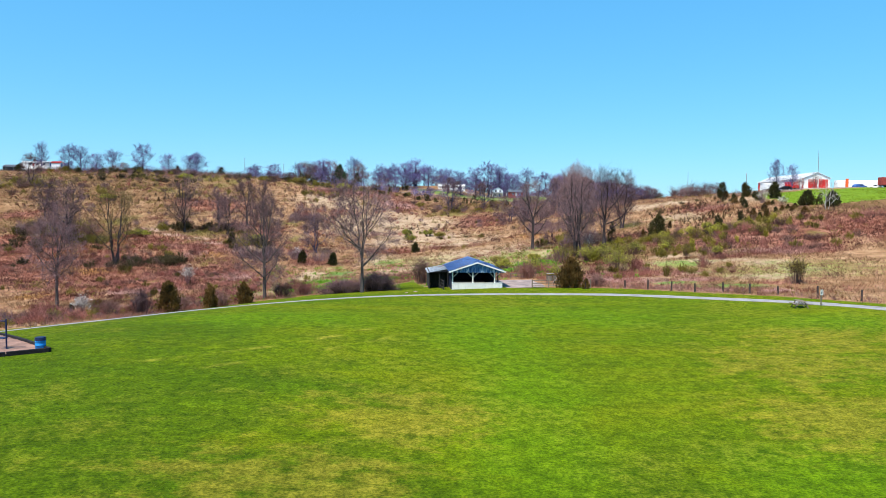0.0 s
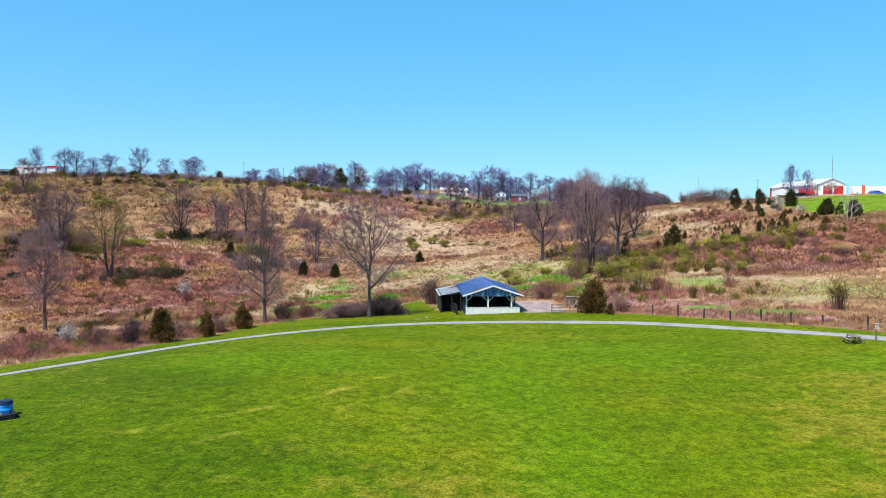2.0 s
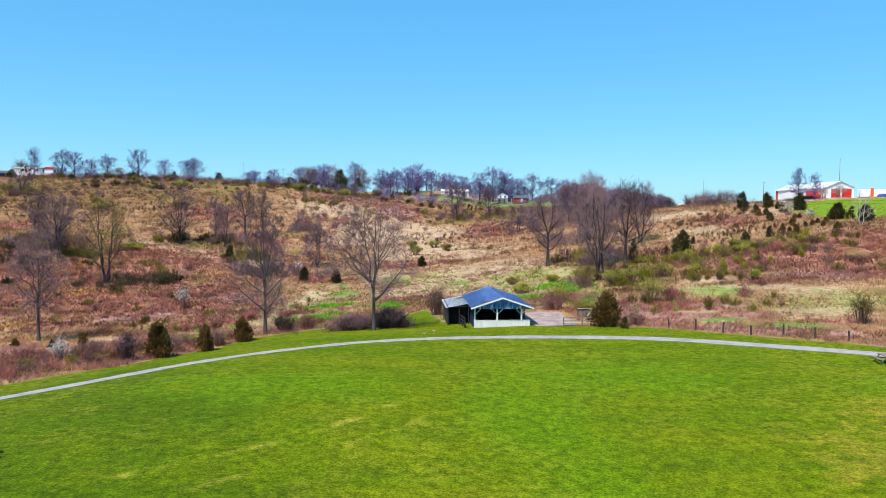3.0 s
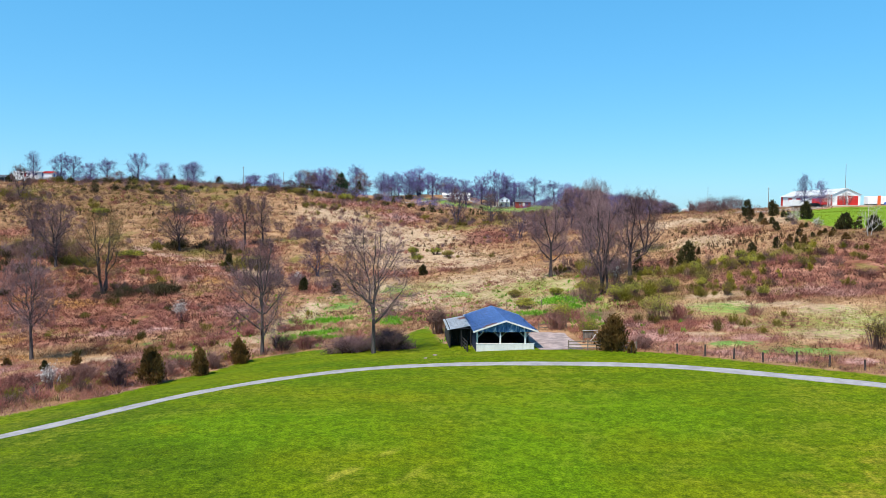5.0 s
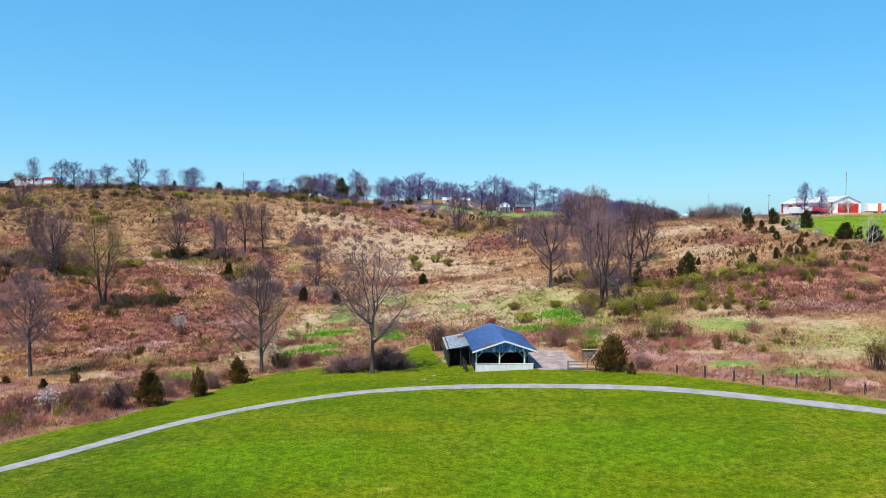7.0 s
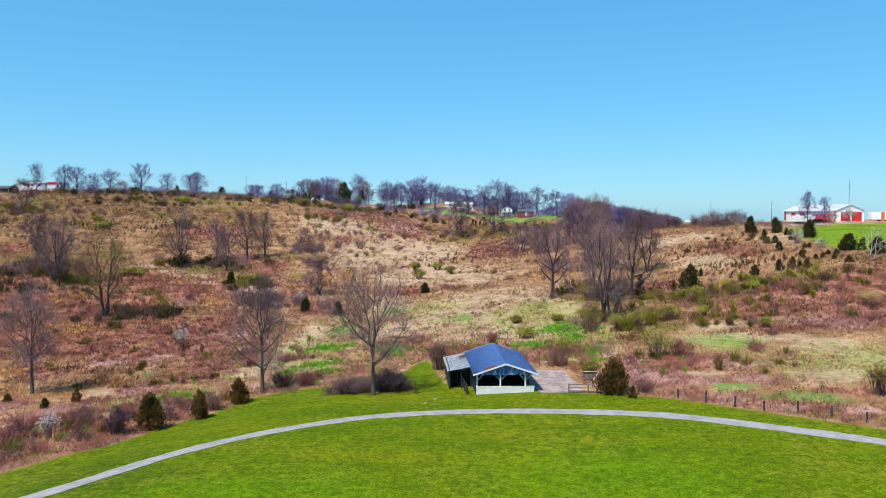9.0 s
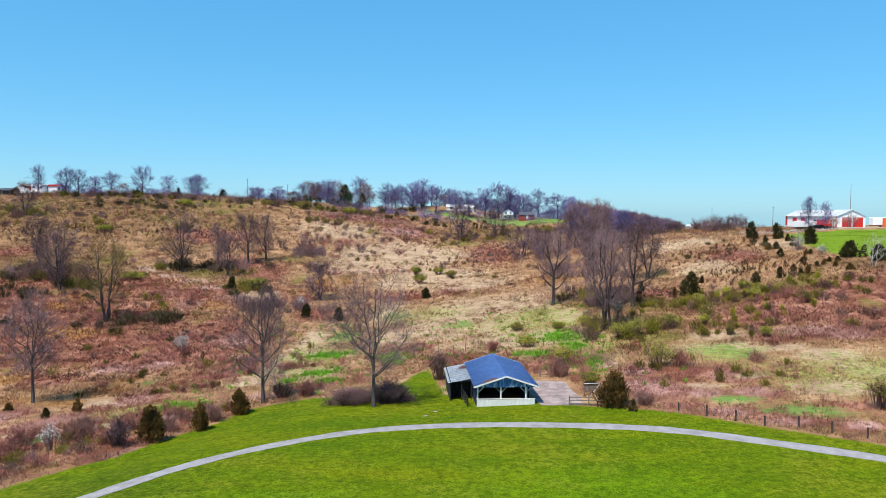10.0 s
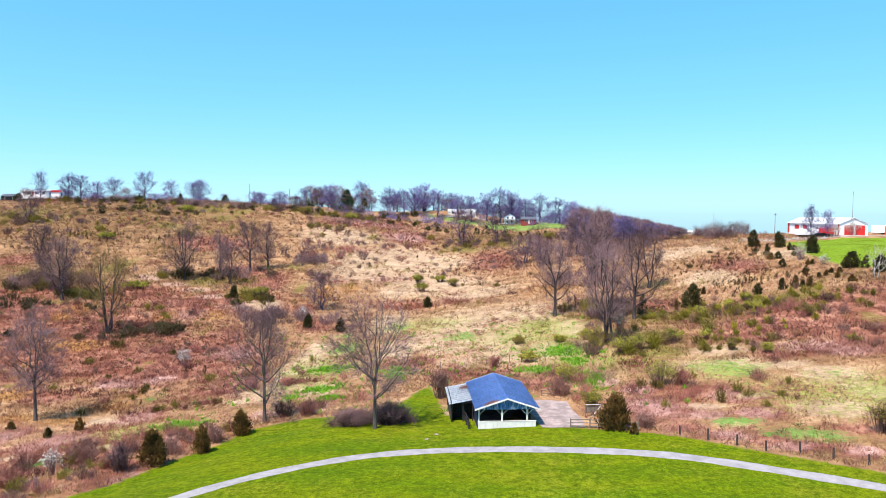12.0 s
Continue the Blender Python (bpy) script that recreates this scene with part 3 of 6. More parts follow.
def build_ground():
    nx, ny = 400, 400
    xs = 38 * np.sinh(np.linspace(-5.1, 5.1, nx))
    ys = 92 + 45 * np.sinh(np.linspace(-2.9, 5.0, ny))
    gx, gy = np.meshgrid(xs, ys)
    gz = land(gx, gy)
    co = np.stack([gx, gy, gz], -1).reshape(-1, 3)
    idx = np.arange(nx * ny).reshape(ny, nx)
    quads = np.stack([idx[:-1, :-1], idx[:-1, 1:], idx[1:, 1:], idx[1:, :-1]], -1).reshape(-1, 4)
    me = bpy.data.meshes.new("ground")
    me.from_pydata(co.tolist(), [], quads.tolist())
    me.polygons.foreach_set("use_smooth", [True] * len(me.polygons))
    fx, fy = gx.ravel(), gy.ravel()
    for name, val in (("lawn", np.clip(inside(fx, fy, LAWN_EDGE), -6, 6)), ("green", np.maximum(blobs(fx, fy, GREEN_PATCHES), np.clip(inside(fx, fy, HILL_LAWN) / 4 + 0.5, 0, 1))), ("rust", blobs(fx, fy, RUST_PATCHES)), ("pale", blobs(fx, fy, PALE_PATCHES)), ("olive", blobs(fx, fy, OLIVE_PATCHES)), ("gold", blobs(fx, fy, GOLD_PATCHES)), ("brown", blobs(fx, fy, BROWN_BROAD)), ("pink", blobs(fx, fy, PINK_PATCHES)), ("sprout", blobs(fx, fy, SPROUTS)),
                      ("soil", blobs(fx, fy, SOIL)),
                      ("lush", blobs(fx, fy, [(-26, 40, 18, 20), (-12, 24, 16, 11), (12, 22, 20, 9), (-42, 40, 16, 26), (-22, 58, 14, 10), (-30, 70, 10, 14), (-16, 33, 10, 8), (-14, 43, 11, 4)]) + 0.4 * blobs(fx, fy, [(9, 66, 9, 15), (22, 54, 7, 16)]) + 0.3 * blobs(fx, fy, [(0, 22, 60, 22)])), ("mown", blobs(fx, fy, [(-15, 48, 9, 8), (-6, 56, 7, 6)])), ("fresh", blobs(fx, fy, [(6, 60, 6, 14), (8, 44, 5, 12), (7, 33, 5, 9), (14, 72, 14, 9), (20, 30, 7, 6), (-14, 66, 14, 7), (40, 66, 8, 6)])), ("dry", blobs(fx, fy, [(28, 51, 9, 8), (26, 38, 9, 8), (35, 58, 8, 7), (0, 38, 7, 6), (-4, 28, 9, 6), (35, 50, 6, 4)])),
                      ("turf", np.clip(inside(fx, fy, TURF) / 4 + 0.5, 0, 1))):
        me.attributes.new(name, "FLOAT", "POINT").data.foreach_set("value", val.astype(np.float32))
    me.materials.append(M_GROUND)
    return tagged(new("ground", me), "mown green lawn running into a tan and rust-red hillside field", "ground", kind="structure")


build_ground()


def ribbon(name, line, width, lift, material, label, category):
    """A paved strip with thickness that follows the ground."""
    pts = []
    for (x0, y0), (x1, y1) in zip(line, line[1:]):
        k = max(2, int(math.hypot(x1 - x0, y1 - y0) / 1.0))
        pts += [(x0 + (x1 - x0) * i / k, y0 + (y1 - y0) * i / k) for i in range(k)]
    pts.append(line[-1])
    for _ in range(8):
        pts = [pts[0]] + [((a[0] + 2 * b[0] + c[0]) / 4, (a[1] + 2 * b[1] + c[1]) / 4) for a, b, c in zip(pts, pts[1:], pts[2:])] + [pts[-1]]
    vs, fs = [], []
    for i, (x, y) in enumerate(pts):
        a, c = pts[max(0, i - 1)], pts[min(len(pts) - 1, i + 1)]
        d = Vector((c[0] - a[0], c[1] - a[1])).normalized()
        n = Vector((-d.y, d.x))
        w = width / 2 + 0.07 * math.sin(i * 0.9) + 0.05 * math.sin(i * 2.3)
        for k in (-1, -0.4, 0.4, 1):
            px, py = x + n.x * w * k, y + n.y * w * k
            vs.append((px, py, land_at(px, py) + (lift if abs(k) < 1 else lift * 0.6)))
        for k in (-1, 1):
            px, py = x + n.x * (w + 0.06) * k, y + n.y * (w + 0.06) * k
            vs.append((px, py, land_at(px, py) - 0.15))
    for i in range(len(pts) - 1):
        o, p = i * 6, i * 6 + 6
        for a, b in ((0, 1), (1, 2), (2, 3)):
            fs.append((o + a, p + a, p + b, o + b))
        fs += [(o + 4, p + 4, p, o), (o + 3, p + 3, p + 5, o + 5)]
    ob = part(name, (vs, fs), material)
    return tagged(ob, label, category, kind="structure")


PATH_LINE = [(-62, 18), (-52, 40), (-43, 54), (-37.5, 61.5), (-34.2, 65.5), (-31.2, 69.5), (-28.6, 74), (-25.9, 78.4), (-22.1, 82.4), (-18, 85.5), (-14, 87.8), (-9.4, 89.9), (-4.4, 90.9), (0.7, 91.4), (7.1, 91.5), (13.4, 91.0), (19.6, 90.1),
             (25.5, 88.4), (30.4, 85.7), (35.1, 82.8), (39.2, 80.2), (42, 78.4), (45.3, 75.5), (50, 70), (58, 58), (70, 35)]
ribbon("path", PATH_LINE, 1.95, 0.05, M_PATH, "narrow pale grey walking path curving round the lawn", "path")


# ---- plants ----
def tube(vs, fs, pts, radii, sides):
    """A tapered limb along pts."""
    base = len(vs)
    up = Vector((0.3, 0.2, 1)).normalized()
    for i, (p, r) in enumerate(zip(pts, radii)):
        d = (pts[min(i + 1, len(pts) - 1)] - pts[max(i - 1, 0)]).normalized()
        a = d.cross(up)
        a = a.normalized() if a.length > 1e-3 else d.orthogonal().normalized()
        b = d.cross(a)
        for k in range(sides):
            t = 2 * math.pi * k / sides
            vs.append(tuple(p + (a * math.cos(t) + b * math.sin(t)) * r))
    for i in range(len(pts) - 1):
        for k in range(sides):
            o, k2 = base + i * sides, (k + 1) % sides
            fs.append((o + k, o + k2, o + sides + k2, o + sides + k))


def limb_path(rng, p, q, n, sag, wob):
    """A bent line from p to q that first runs outward and then climbs."""
    pts = []
    span = (q - p).length
    for i in range(n + 1):
        s = i / n
        j = Vector((rng.uniform(-1, 1), rng.uniform(-1, 1), rng.uniform(-1, 1))) * (wob * span * (0.0 if i in (0, n) else 1.0))
        pts.append(p.lerp(q, s) + Vector((0, 0, -sag * span * 4 * s * (1 - s))) + j)
    return pts


def sliver(vs, fs, p, q, w, rng):
    """One thin twig."""
    d = q - p
    side = d.cross(Vector((rng.uniform(-1, 1), rng.uniform(-1, 1), rng.uniform(-1, 1))))
    if side.length < 1e-6:
        return
    side *= w / side.length
    o = len(vs)
    vs += [tuple(p - side), tuple(p + side), tuple(q)]
    fs.append((o, o + 1, o + 2))


def grow(rng, height, spread, stems=1, fork=0.0, base=0.28, mains=11, subs=9, thirds=7, twigs=6, wide=0.02, fat=1.0, sides=6, reach=1.0, long=1.0):
    """A bare tree: (verts, faces) of trunk and limbs, and of twigs, filling a rounded uneven crown."""
    wood, fine = ([], []), ([], [])
    up_r = height * (1 - base) * 0.54
    mid = Vector((0, 0, height * base + up_r * 0.92))
    bumps = [(rng.uniform(0, 6.28), rng.uniform(-0.4, 1.2), rng.uniform(-0.28, 0.16)) for _ in range(9)]

    def rim(v):
        """Edge of the crown in direction v from its middle."""
        a, e = math.atan2(v.y, v.x), math.atan2(v.z, math.hypot(v.x, v.y))
        k = 1.0
        for ba, be, bs in bumps:
            k += bs * math.exp(-(math.remainder(a - ba, 2 * math.pi) / 0.6) ** 2 - ((e - be) / 0.4) ** 2)
        n = v.normalized()
        r = spread * (1.0 if n.z < 0 else 1.0 - 0.18 * n.z)
        return mid + Vector((n.x * r, n.y * r, n.z * up_r)) * k

    def rand():
        return Vector((rng.gauss(0, 1), rng.gauss(0, 1), rng.gauss(0, 1)))

    r0 = height * 0.0135 * fat * (1.0 if stems == 1 or fork else 0.72)
    turn = rng.uniform(0, 6.28)
    for s in range(stems):
        a = turn + s * 6.28 / stems
        out = spread * (0.10 if stems == 1 else 0.26 if stems == 3 else 0.42) * rng.uniform(0.6, 1.1)
        foot = Vector((math.cos(a), math.sin(a), 0)) * (0.0 if stems == 1 else 0.35) + Vector((0, 0, -0.3))
        tip = Vector((math.cos(a) * out, math.sin(a) * out, height * rng.uniform(0.84, 0.95)))
        trunk = limb_path(rng, foot, tip, 8, 0.03 if stems > 1 else 0.0, 0.022)
        if fork:
            split = Vector((0, 0, fork * height))
            low = [Vector((0, 0, -0.3)).lerp(split, k / 3) + Vector((0.03 * math.cos(a), 0.03 * math.sin(a), 0)) for k in range(4)]
            trunk = low + limb_path(rng, split, tip, 5, 0.05, 0.03)[1:]
        radii = [r0 * (1.35 if i == 0 else 1.0) * (1 - 0.9 * (i / 8) ** 0.9) * (0.74 if fork and i > 3 else 1.0) + 0.02 for i in range(9)]
        tube(*wood, trunk, radii, sides + 1)
        count = max(4, mains // stems + (1 if stems > 1 else 0))
        for k in range(count):
            f = (k + rng.random() * 0.8) / count
            at = (base * 0.85 + (0.86 - base * 0.85) * f ** 0.9) * 8
            i = min(7, int(at))
            p = trunk[i].lerp(trunk[i + 1], at - i)
            az = (k * 2.4 + rng.uniform(-0.5, 0.5) + turn) if stems == 1 else a + rng.uniform(-1.5, 1.5)
            el = -0.25 + 1.25 * f + rng.uniform(-0.15, 0.15)
            goal = rim(Vector((math.cos(az) * math.cos(el), math.sin(az) * math.cos(el), math.sin(el))))
            q = p.lerp(goal, rng.uniform(0.78, 0.95) * reach)
            line = limb_path(rng, p, q, 4, 0.07 * (1 - f), 0.04)
            rr = (r0 * (1 - 0.9 * at / 8) + 0.02) * rng.uniform(0.45, 0.65)
            tube(*wood, line, [rr * (1 - 0.8 * j / 4) + 0.01 for j in range(5)], max(3, sides - 2))
            for m in range(subs):
                g = (0.16 + 0.84 * (m + rng.random()) / subs) * 3.999
                j = int(g)
                b = line[j].lerp(line[j + 1], g - j)
                v = (b - mid)
                v = Vector((v.x / spread, v.y / spread, v.z / up_r)) + rand() * 0.42 + Vector((0, 0, 0.1))
                goal = rim(Vector((v.x * spread, v.y * spread, v.z * up_r)))
                far = (goal - b).length
                top = b.lerp(goal, min(1.0, spread * rng.uniform(0.4, 0.75) / max(far, 0.01)) * rng.uniform(0.75, 1.0))
                sub = limb_path(rng, b, top, 2, 0.05, 0.08)
                sr = max(wide * 1.3, rr * (1 - 0.8 * g / 4) * 0.5)
                tube(*wood, sub, [sr, sr * 0.7, wide * 0.6], 3)
                d0 = (top - b).normalized()
                for n in range(thirds):
                    h = rng.uniform(0.15, 1.0) * 1.999
                    c = sub[int(h)].lerp(sub[int(h) + 1], h - int(h))
                    d = (d0 + rand() * 0.55 + Vector((0, 0, 0.25))).normalized()
                    e = c + d * (height * 0.085 * long * rng.uniform(0.6, 1.3))
                    sliver(*fine, c, e, wide * 0.95, rng)
                    for _ in range(twigs):
                        w = c.lerp(e, rng.uniform(0.2, 1.0))
                        d2 = (d + rand() * 0.5 + Vector((0, 0, 0.2))).normalized()
                        sliver(*fine, w, w + d2 * (height * 0.05 * long * rng.uniform(0.5, 1.4)), wide * 0.7, rng)
    return wood, fine


def tree_proto(seed, height, spread, twig=None, label="", name="bare_tree", bark=None, **kw):
    rng = random.Random(seed)
    wood, fine = grow(rng, height, spread, **kw)
    t = thing(name, pose(0, 0, 0), label, "tree")
    part("trunk", wood, bark or M_BARK, t, smooth=True)
    part("crown", fine, twig or M_TWIG, t)
    return t


def plant(proto, x, y, turn=0.0, scale=1.0, sx=1.0, first=False, label="", group=""):
    m = Matrix.Translation((x, y, land_at(x, y) - 0.05)) @ Matrix.Rotation(turn, 4, "Z") @ Matrix.Diagonal((scale * sx, scale * sx, scale, 1))
    if first:
        ob = proto
    else:
        ob = copy_thing(proto, Matrix())
    ob.matrix_basis = m
    return tagged(ob, label, group=group)


# single bare trees of the old field: x, y, height, spread of the crown, stems, seed
FIELD_TREES = [
    (-9.2, 102.4, 17.2, 6.4, 1, 11), (-26.2, 112.6, 16.8, 4.9, 1, 12), (-65.6, 123.0, 17.5, 5.2, 1, 13), (-85.7, 188.4, 21.0, 7.2, 4, 14), (-91.7, 256.0, 21.0, 8.4, 2, 15),
    (42.1, 170.2, 19.8, 7.4, 1, 16), (31.9, 152.2, 19.8, 5.6, 3, 17), (27.0, 187.8, 19.0, 5.4, 1, 18), (-116.5, 223.0, 20.0, 8.2, 1, 19), (-149.4, 268, 15.5, 6.4, 1, 20),
    (-74.6, 251.8, 14.5, 4.8, 2, 21), (-73.4, 272.4, 19, 5.2, 1, 22), (-68.3, 278, 17, 5.0, 1, 23), (-82.6, 266.3, 16, 4.6, 2, 24), (38.4, 189.8, 18, 5.6, 2, 25),
    (46.5, 240, 18.5, 5.5, 2, 26), (51, 254, 20, 6, 1, 27), (55.5, 266, 19, 6, 3, 28), (43.5, 225, 16, 5, 2, 29), (-191, 331, 15, 5.5, 2, 30), (55.0, 204, 17.0, 5.4, 2, 31), (-123, 232, 17, 6.0, 2, 32)]
for x, y, h, s, stems, seed in FIELD_TREES:
    twig = {14: M_TWIG_BUD}.get(seed, M_TWIG)
    near = y < 130
    words = {11: "tall bare forked tree with grey bark beside a brush pile", 12: "slim bare tree at the edge of the lawn", 13: "bare leaning tree with a dark trunk in red brush",
             14: "many-stemmed bare tree with yellowish budding twigs", 17: "tall dense bare tree with purple-grey twigs"}.get(seed, "bare leafless tree with purple-grey twigs in the old field")
    leaders, fork = {11: (3, 0.3), 12: (3, 0.4), 13: (3, 0.36), 16: (2, 0.3), 18: (2, 0.42), 19: (3, 0.26), 15: (3, 0.2), 20: (2, 0.3), 22: (2, 0.4)}.get(seed, (stems, 0.0))
    t = tree_proto(seed, h, s, twig, words, stems=leaders, fork=fork, bark=M_BARK_PALE if near else M_BARK, base={11: 0.3, 12: 0.14, 13: 0.3}.get(seed, 0.2), mains=13 if seed == 12 else 12 if near else 17 if seed == 17 else 13, subs=9 if near else 10, thirds=10 if near else 6 if 25 < seed < 30 else 8, twigs=6, wide=0.02 if near else 0.02 if y < 200 else 0.024, fat=0.98 if near else 1.5, reach=1.0)
    plant(t, x, y, first=True)

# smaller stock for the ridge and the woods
# bark of all and twigs of the first three carry painted haze blue
STOCK = [tree_proto(40 + k, 14.0, 4.6, (M_TWIG_BLUECAST, M_TWIG_BLUECAST, M_TWIG_BLUECAST, M_TWIG, M_TWIG)[k], "bare leafless tree on the ridge", bark=M_BARK_BLUECAST, stems=(1, 1, 1, 2, 2)[k], base=(0.22, 0.3, 0.15, 0.2, 0.12)[k], mains=11, subs=7, thirds=6, twigs=6, wide=0.04, fat=1.6, sides=4, long=1.45) for k in range(5)]
used = set()


def ridge_tree(x, y, h, w, k, label="", group="bare trees along the ridge"):
    first = k not in used
    used.add(k)
    h -= 0.7 * float(knob(x, y))
    sx = max(0.8, min(1.9, 1.3 * (w / 4.6) / (h / 14.0)))
    plant(STOCK[k], x, y, (x * 7.1 + y * 3.3) % 6.28, h / 14.0, sx, first, label, group)


RIDGE = [  # x, y, height, half-width
    (-225.9, 400.8, 16, 3.5), (-206.4, 393.7, 15.4, 4.2), (-202, 398, 14.6, 4), (-199.7, 411, 10.3, 4.8), (-190.8, 413, 12.9, 4.6), (-172.6, 411.9, 16.4, 5), (-166.5, 433, 11.9, 4.2),
    (-151, 429, 11.4, 4.7), (-144.4, 422, 12.6, 4.8), (-130, 420, 4.6, 3.3), (-107.5, 414.6, 7.8, 4), (-96.5, 413.3, 9, 5.8), (-74.6, 452, 14.1, 6.4), (-56.1, 471, 18.8, 5.2), (-49.8, 467, 10.3, 4.2),
    (-40.6, 500, 16.9, 5.5), (-33, 470, 15, 4.5), (-20.2, 446, 18.5, 6.3)]
RIDGE_EAST = [(-15.3, 454, 19.9, 5.7), (-9.1, 464, 16.7, 4.4), (23.6, 437.7, 18.1, 5), (31.3, 434.8, 21.4, 6.8), (37.7, 431, 20.2, 5), (47.3, 441.7, 16.6, 5.5), (55.1, 435, 18.7, 5), (65.5, 426, 17.6, 6), (70, 404, 17, 5.7),
              (6.6, 350.5, 16.1, 4.9), (23.5, 350.5, 13.3, 4.4), (35.7, 276.5, 10.6, 4), (30.7, 289, 11.1, 4.2), (-37.3, 221, 11.7, 4.2), (117.2, 240.5, 11, 1.9), (122.6, 240.5, 8.4, 1.9)]
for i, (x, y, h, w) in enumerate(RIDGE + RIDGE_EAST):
    # the far ones take the stock with the painted blue cast
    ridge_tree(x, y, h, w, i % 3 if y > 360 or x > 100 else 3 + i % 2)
rng = random.Random(5)
for i in range(14):
    ridge_tree(rng.uniform(-30, 85), rng.uniform(428, 475), rng.uniform(11, 17), rng.uniform(4, 5.5), rng.randrange(3), "bare tree behind the hilltop houses")
# woods in the hollow east of the ridge, and the rim behind
for i in range(95):
    y = rng.uniform(285, 455)
    x = rng.uniform(0.175, 0.335) * (y - 12)
    fall = 26.8 + (0.0553 - 0.22 * x / (y - 12)) * (y - 13) - land_at(x, y)  # the wood's top falls eastward
    ridge_tree(x, y, max(4.0, min(15.0, fall)) * rng.uniform(0.82, 1.0), rng.uniform(3.8, 5.2), rng.choice((3, 4, 3, 4, 1)), "bare tree of a purple-grey wood in the hollow", "bare trees of the wood")
for i in range(75):
    y = rng.uniform(455, 530)
    x = (rng.uniform(-0.2, 0.21) if i % 3 else rng.uniform(-0.56, -0.2)) * y
    ridge_tree(x, y, rng.uniform(8, 15) if i % 3 else rng.uniform(4, 9), rng.uniform(3.8, 5.8), rng.randrange(5), "bare tree behind the crest of the hill", "bare trees along the ridge")


def cedar_mesh(rng, height, radius, count):
    """Crown of an evergreen: tufts of small upswept sprays on an uneven, pointed oval."""
    vs, fs = [], []
    tufts = []
    lean = (rng.uniform(-0.12, 0.12), rng.uniform(-0.12, 0.12))
    for k in range(max(14, count // 28)):
        t = rng.random() ** 1.15
        a = rng.uniform(0, 6.28)
        girth = (1 - t) ** 0.48 * (0.66 + 0.34 * min(1, t / 0.25)) * rng.uniform(0.55, 1.08)
        tufts.append((Vector((math.cos(a) * radius * girth + lean[0] * height * t, math.sin(a) * radius * girth + lean[1] * height * t, height * (0.04 + 0.84 * t))), a, t, rng.uniform(0.6, 1.35)))
    for k in range(2 + rng.randrange(2)):
        tufts.append((Vector((rng.gauss(0, 0.14) * radius + lean[0] * height, rng.gauss(0, 0.14) * radius + lean[1] * height, height * rng.uniform(0.84, 0.93))), 0, 0.95, 0.8))
    for i in range(count):
        c, a, t, g = tufts[i % len(tufts)]
        size = radius * 0.26 * g * (1.1 - 0.5 * t)
        p = c + Vector((rng.gauss(0, 0.6) * size, rng.gauss(0, 0.6) * size, rng.gauss(0.1, 0.75) * size * height / radius * 0.45))
        p.z = max(p.z, 0.05)
        s = (0.07 + 0.05 * radius) * rng.uniform(0.5, 1.6)
        out = Vector((math.cos(a) * 0.55 + rng.gauss(0, 0.35), math.sin(a) * 0.55 + rng.gauss(0, 0.35), rng.uniform(0.5, 1.5))).normalized()
        side = out.orthogonal().normalized()
        side.rotate(Matrix.Rotation(rng.uniform(0, 3.14), 3, out))
        o = len(vs)
        vs += [tuple(p - side * s * 0.6 - out * s * 0.5), tuple(p + side * s * 0.6 - out * s * 0.3), tuple(p + out * s * 1.6)]
        fs.append((o, o + 1, o + 2))
    return vs, fs


def cedar(x, y, h, r, seed, material=None, label="dark green cedar standing in dry grass", group="cedars", count=1500):
    rng = random.Random(seed)
    t = thing("cedar", Matrix.Translation((x, y, land_at(x, y) - 0.05)), label, "tree", group)
    wood = ([], [])
    tube(*wood, [Vector((0, 0, -0.2)), Vector((0.03, 0, h * 0.5)), Vector((0, 0.02, h * 0.9))], [0.05 * r + 0.03, 0.03 * r + 0.02, 0.015], 6)
    part("trunk", wood, M_BARK, t)
    part("crown", cedar_mesh(rng, h, r, int(count * 1.5)), material or M_CEDAR, t)
    return t


CEDARS = [  # x, y, height, half-width
    (-27.8, 107.2, 3.5, 1.4), (-27.7, 193.6, 3.8, 1.5), (-5.9, 227.8, 3.3, 1.5), (-37.4, 198.7, 3.8, 1.5), (-67.6, 232.2, 4.1, 1.7), (56.0, 174.2, 5.7, 2.7), (97, 236.2, 5.6, 1.9), (97.4, 233.6, 2.6, 1.1), (102.4, 229.4, 5.1, 1.9), (95.6, 223.1, 2.6, 0.9),
    (90.2, 209.7, 2.1, 1.1), (92.8, 210.5, 2.1, 1.2), (101.1, 220.6, 2.2, 0.9), (98.6, 211.8, 3.1, 1.2), (103.4, 212.4, 5.1, 2.1), (88.4, 198.8, 2.3, 1.1), (89, 187.5, 2.7, 1), (95.3, 198.7, 1.4, 0.7), (96.4, 198.8, 1.4, 0.7), (91.3, 182.5, 1.4, 0.6)]
CEDARS_MORE = [(94.4, 185.7, 1.3, 0.7), (89.4, 181.8, 1.3, 0.6), (91.8, 178.2, 1.4, 0.6), (95.9, 184.6, 1.5, 0.7), (101.2, 189.4, 4.2, 2.3), (103.7, 187.5, 3.3, 1.2), (72.5, 176.8, 2.8, 1.2), (78.8, 177.5, 2.9, 1.2), (81.3, 177.5, 3.1, 1), (84.4, 175.9, 2.6, 1),
               (83.1, 177.2, 1.8, 0.8), (93.2, 174.4, 1.6, 1), (52.9, 174.6, 2.3, 0.6), (44.6, 172.6, 5, 1.3), (62.9, 184.9, 1.9, 0.7), (-55.2, 116.5, 2.0, 0.8), (-57.7, 112.7, 1.5, 0.6), (-66.5, 118.2, 1.1, 0.7), (104.2, 181.7, 4.1, 2.0)]
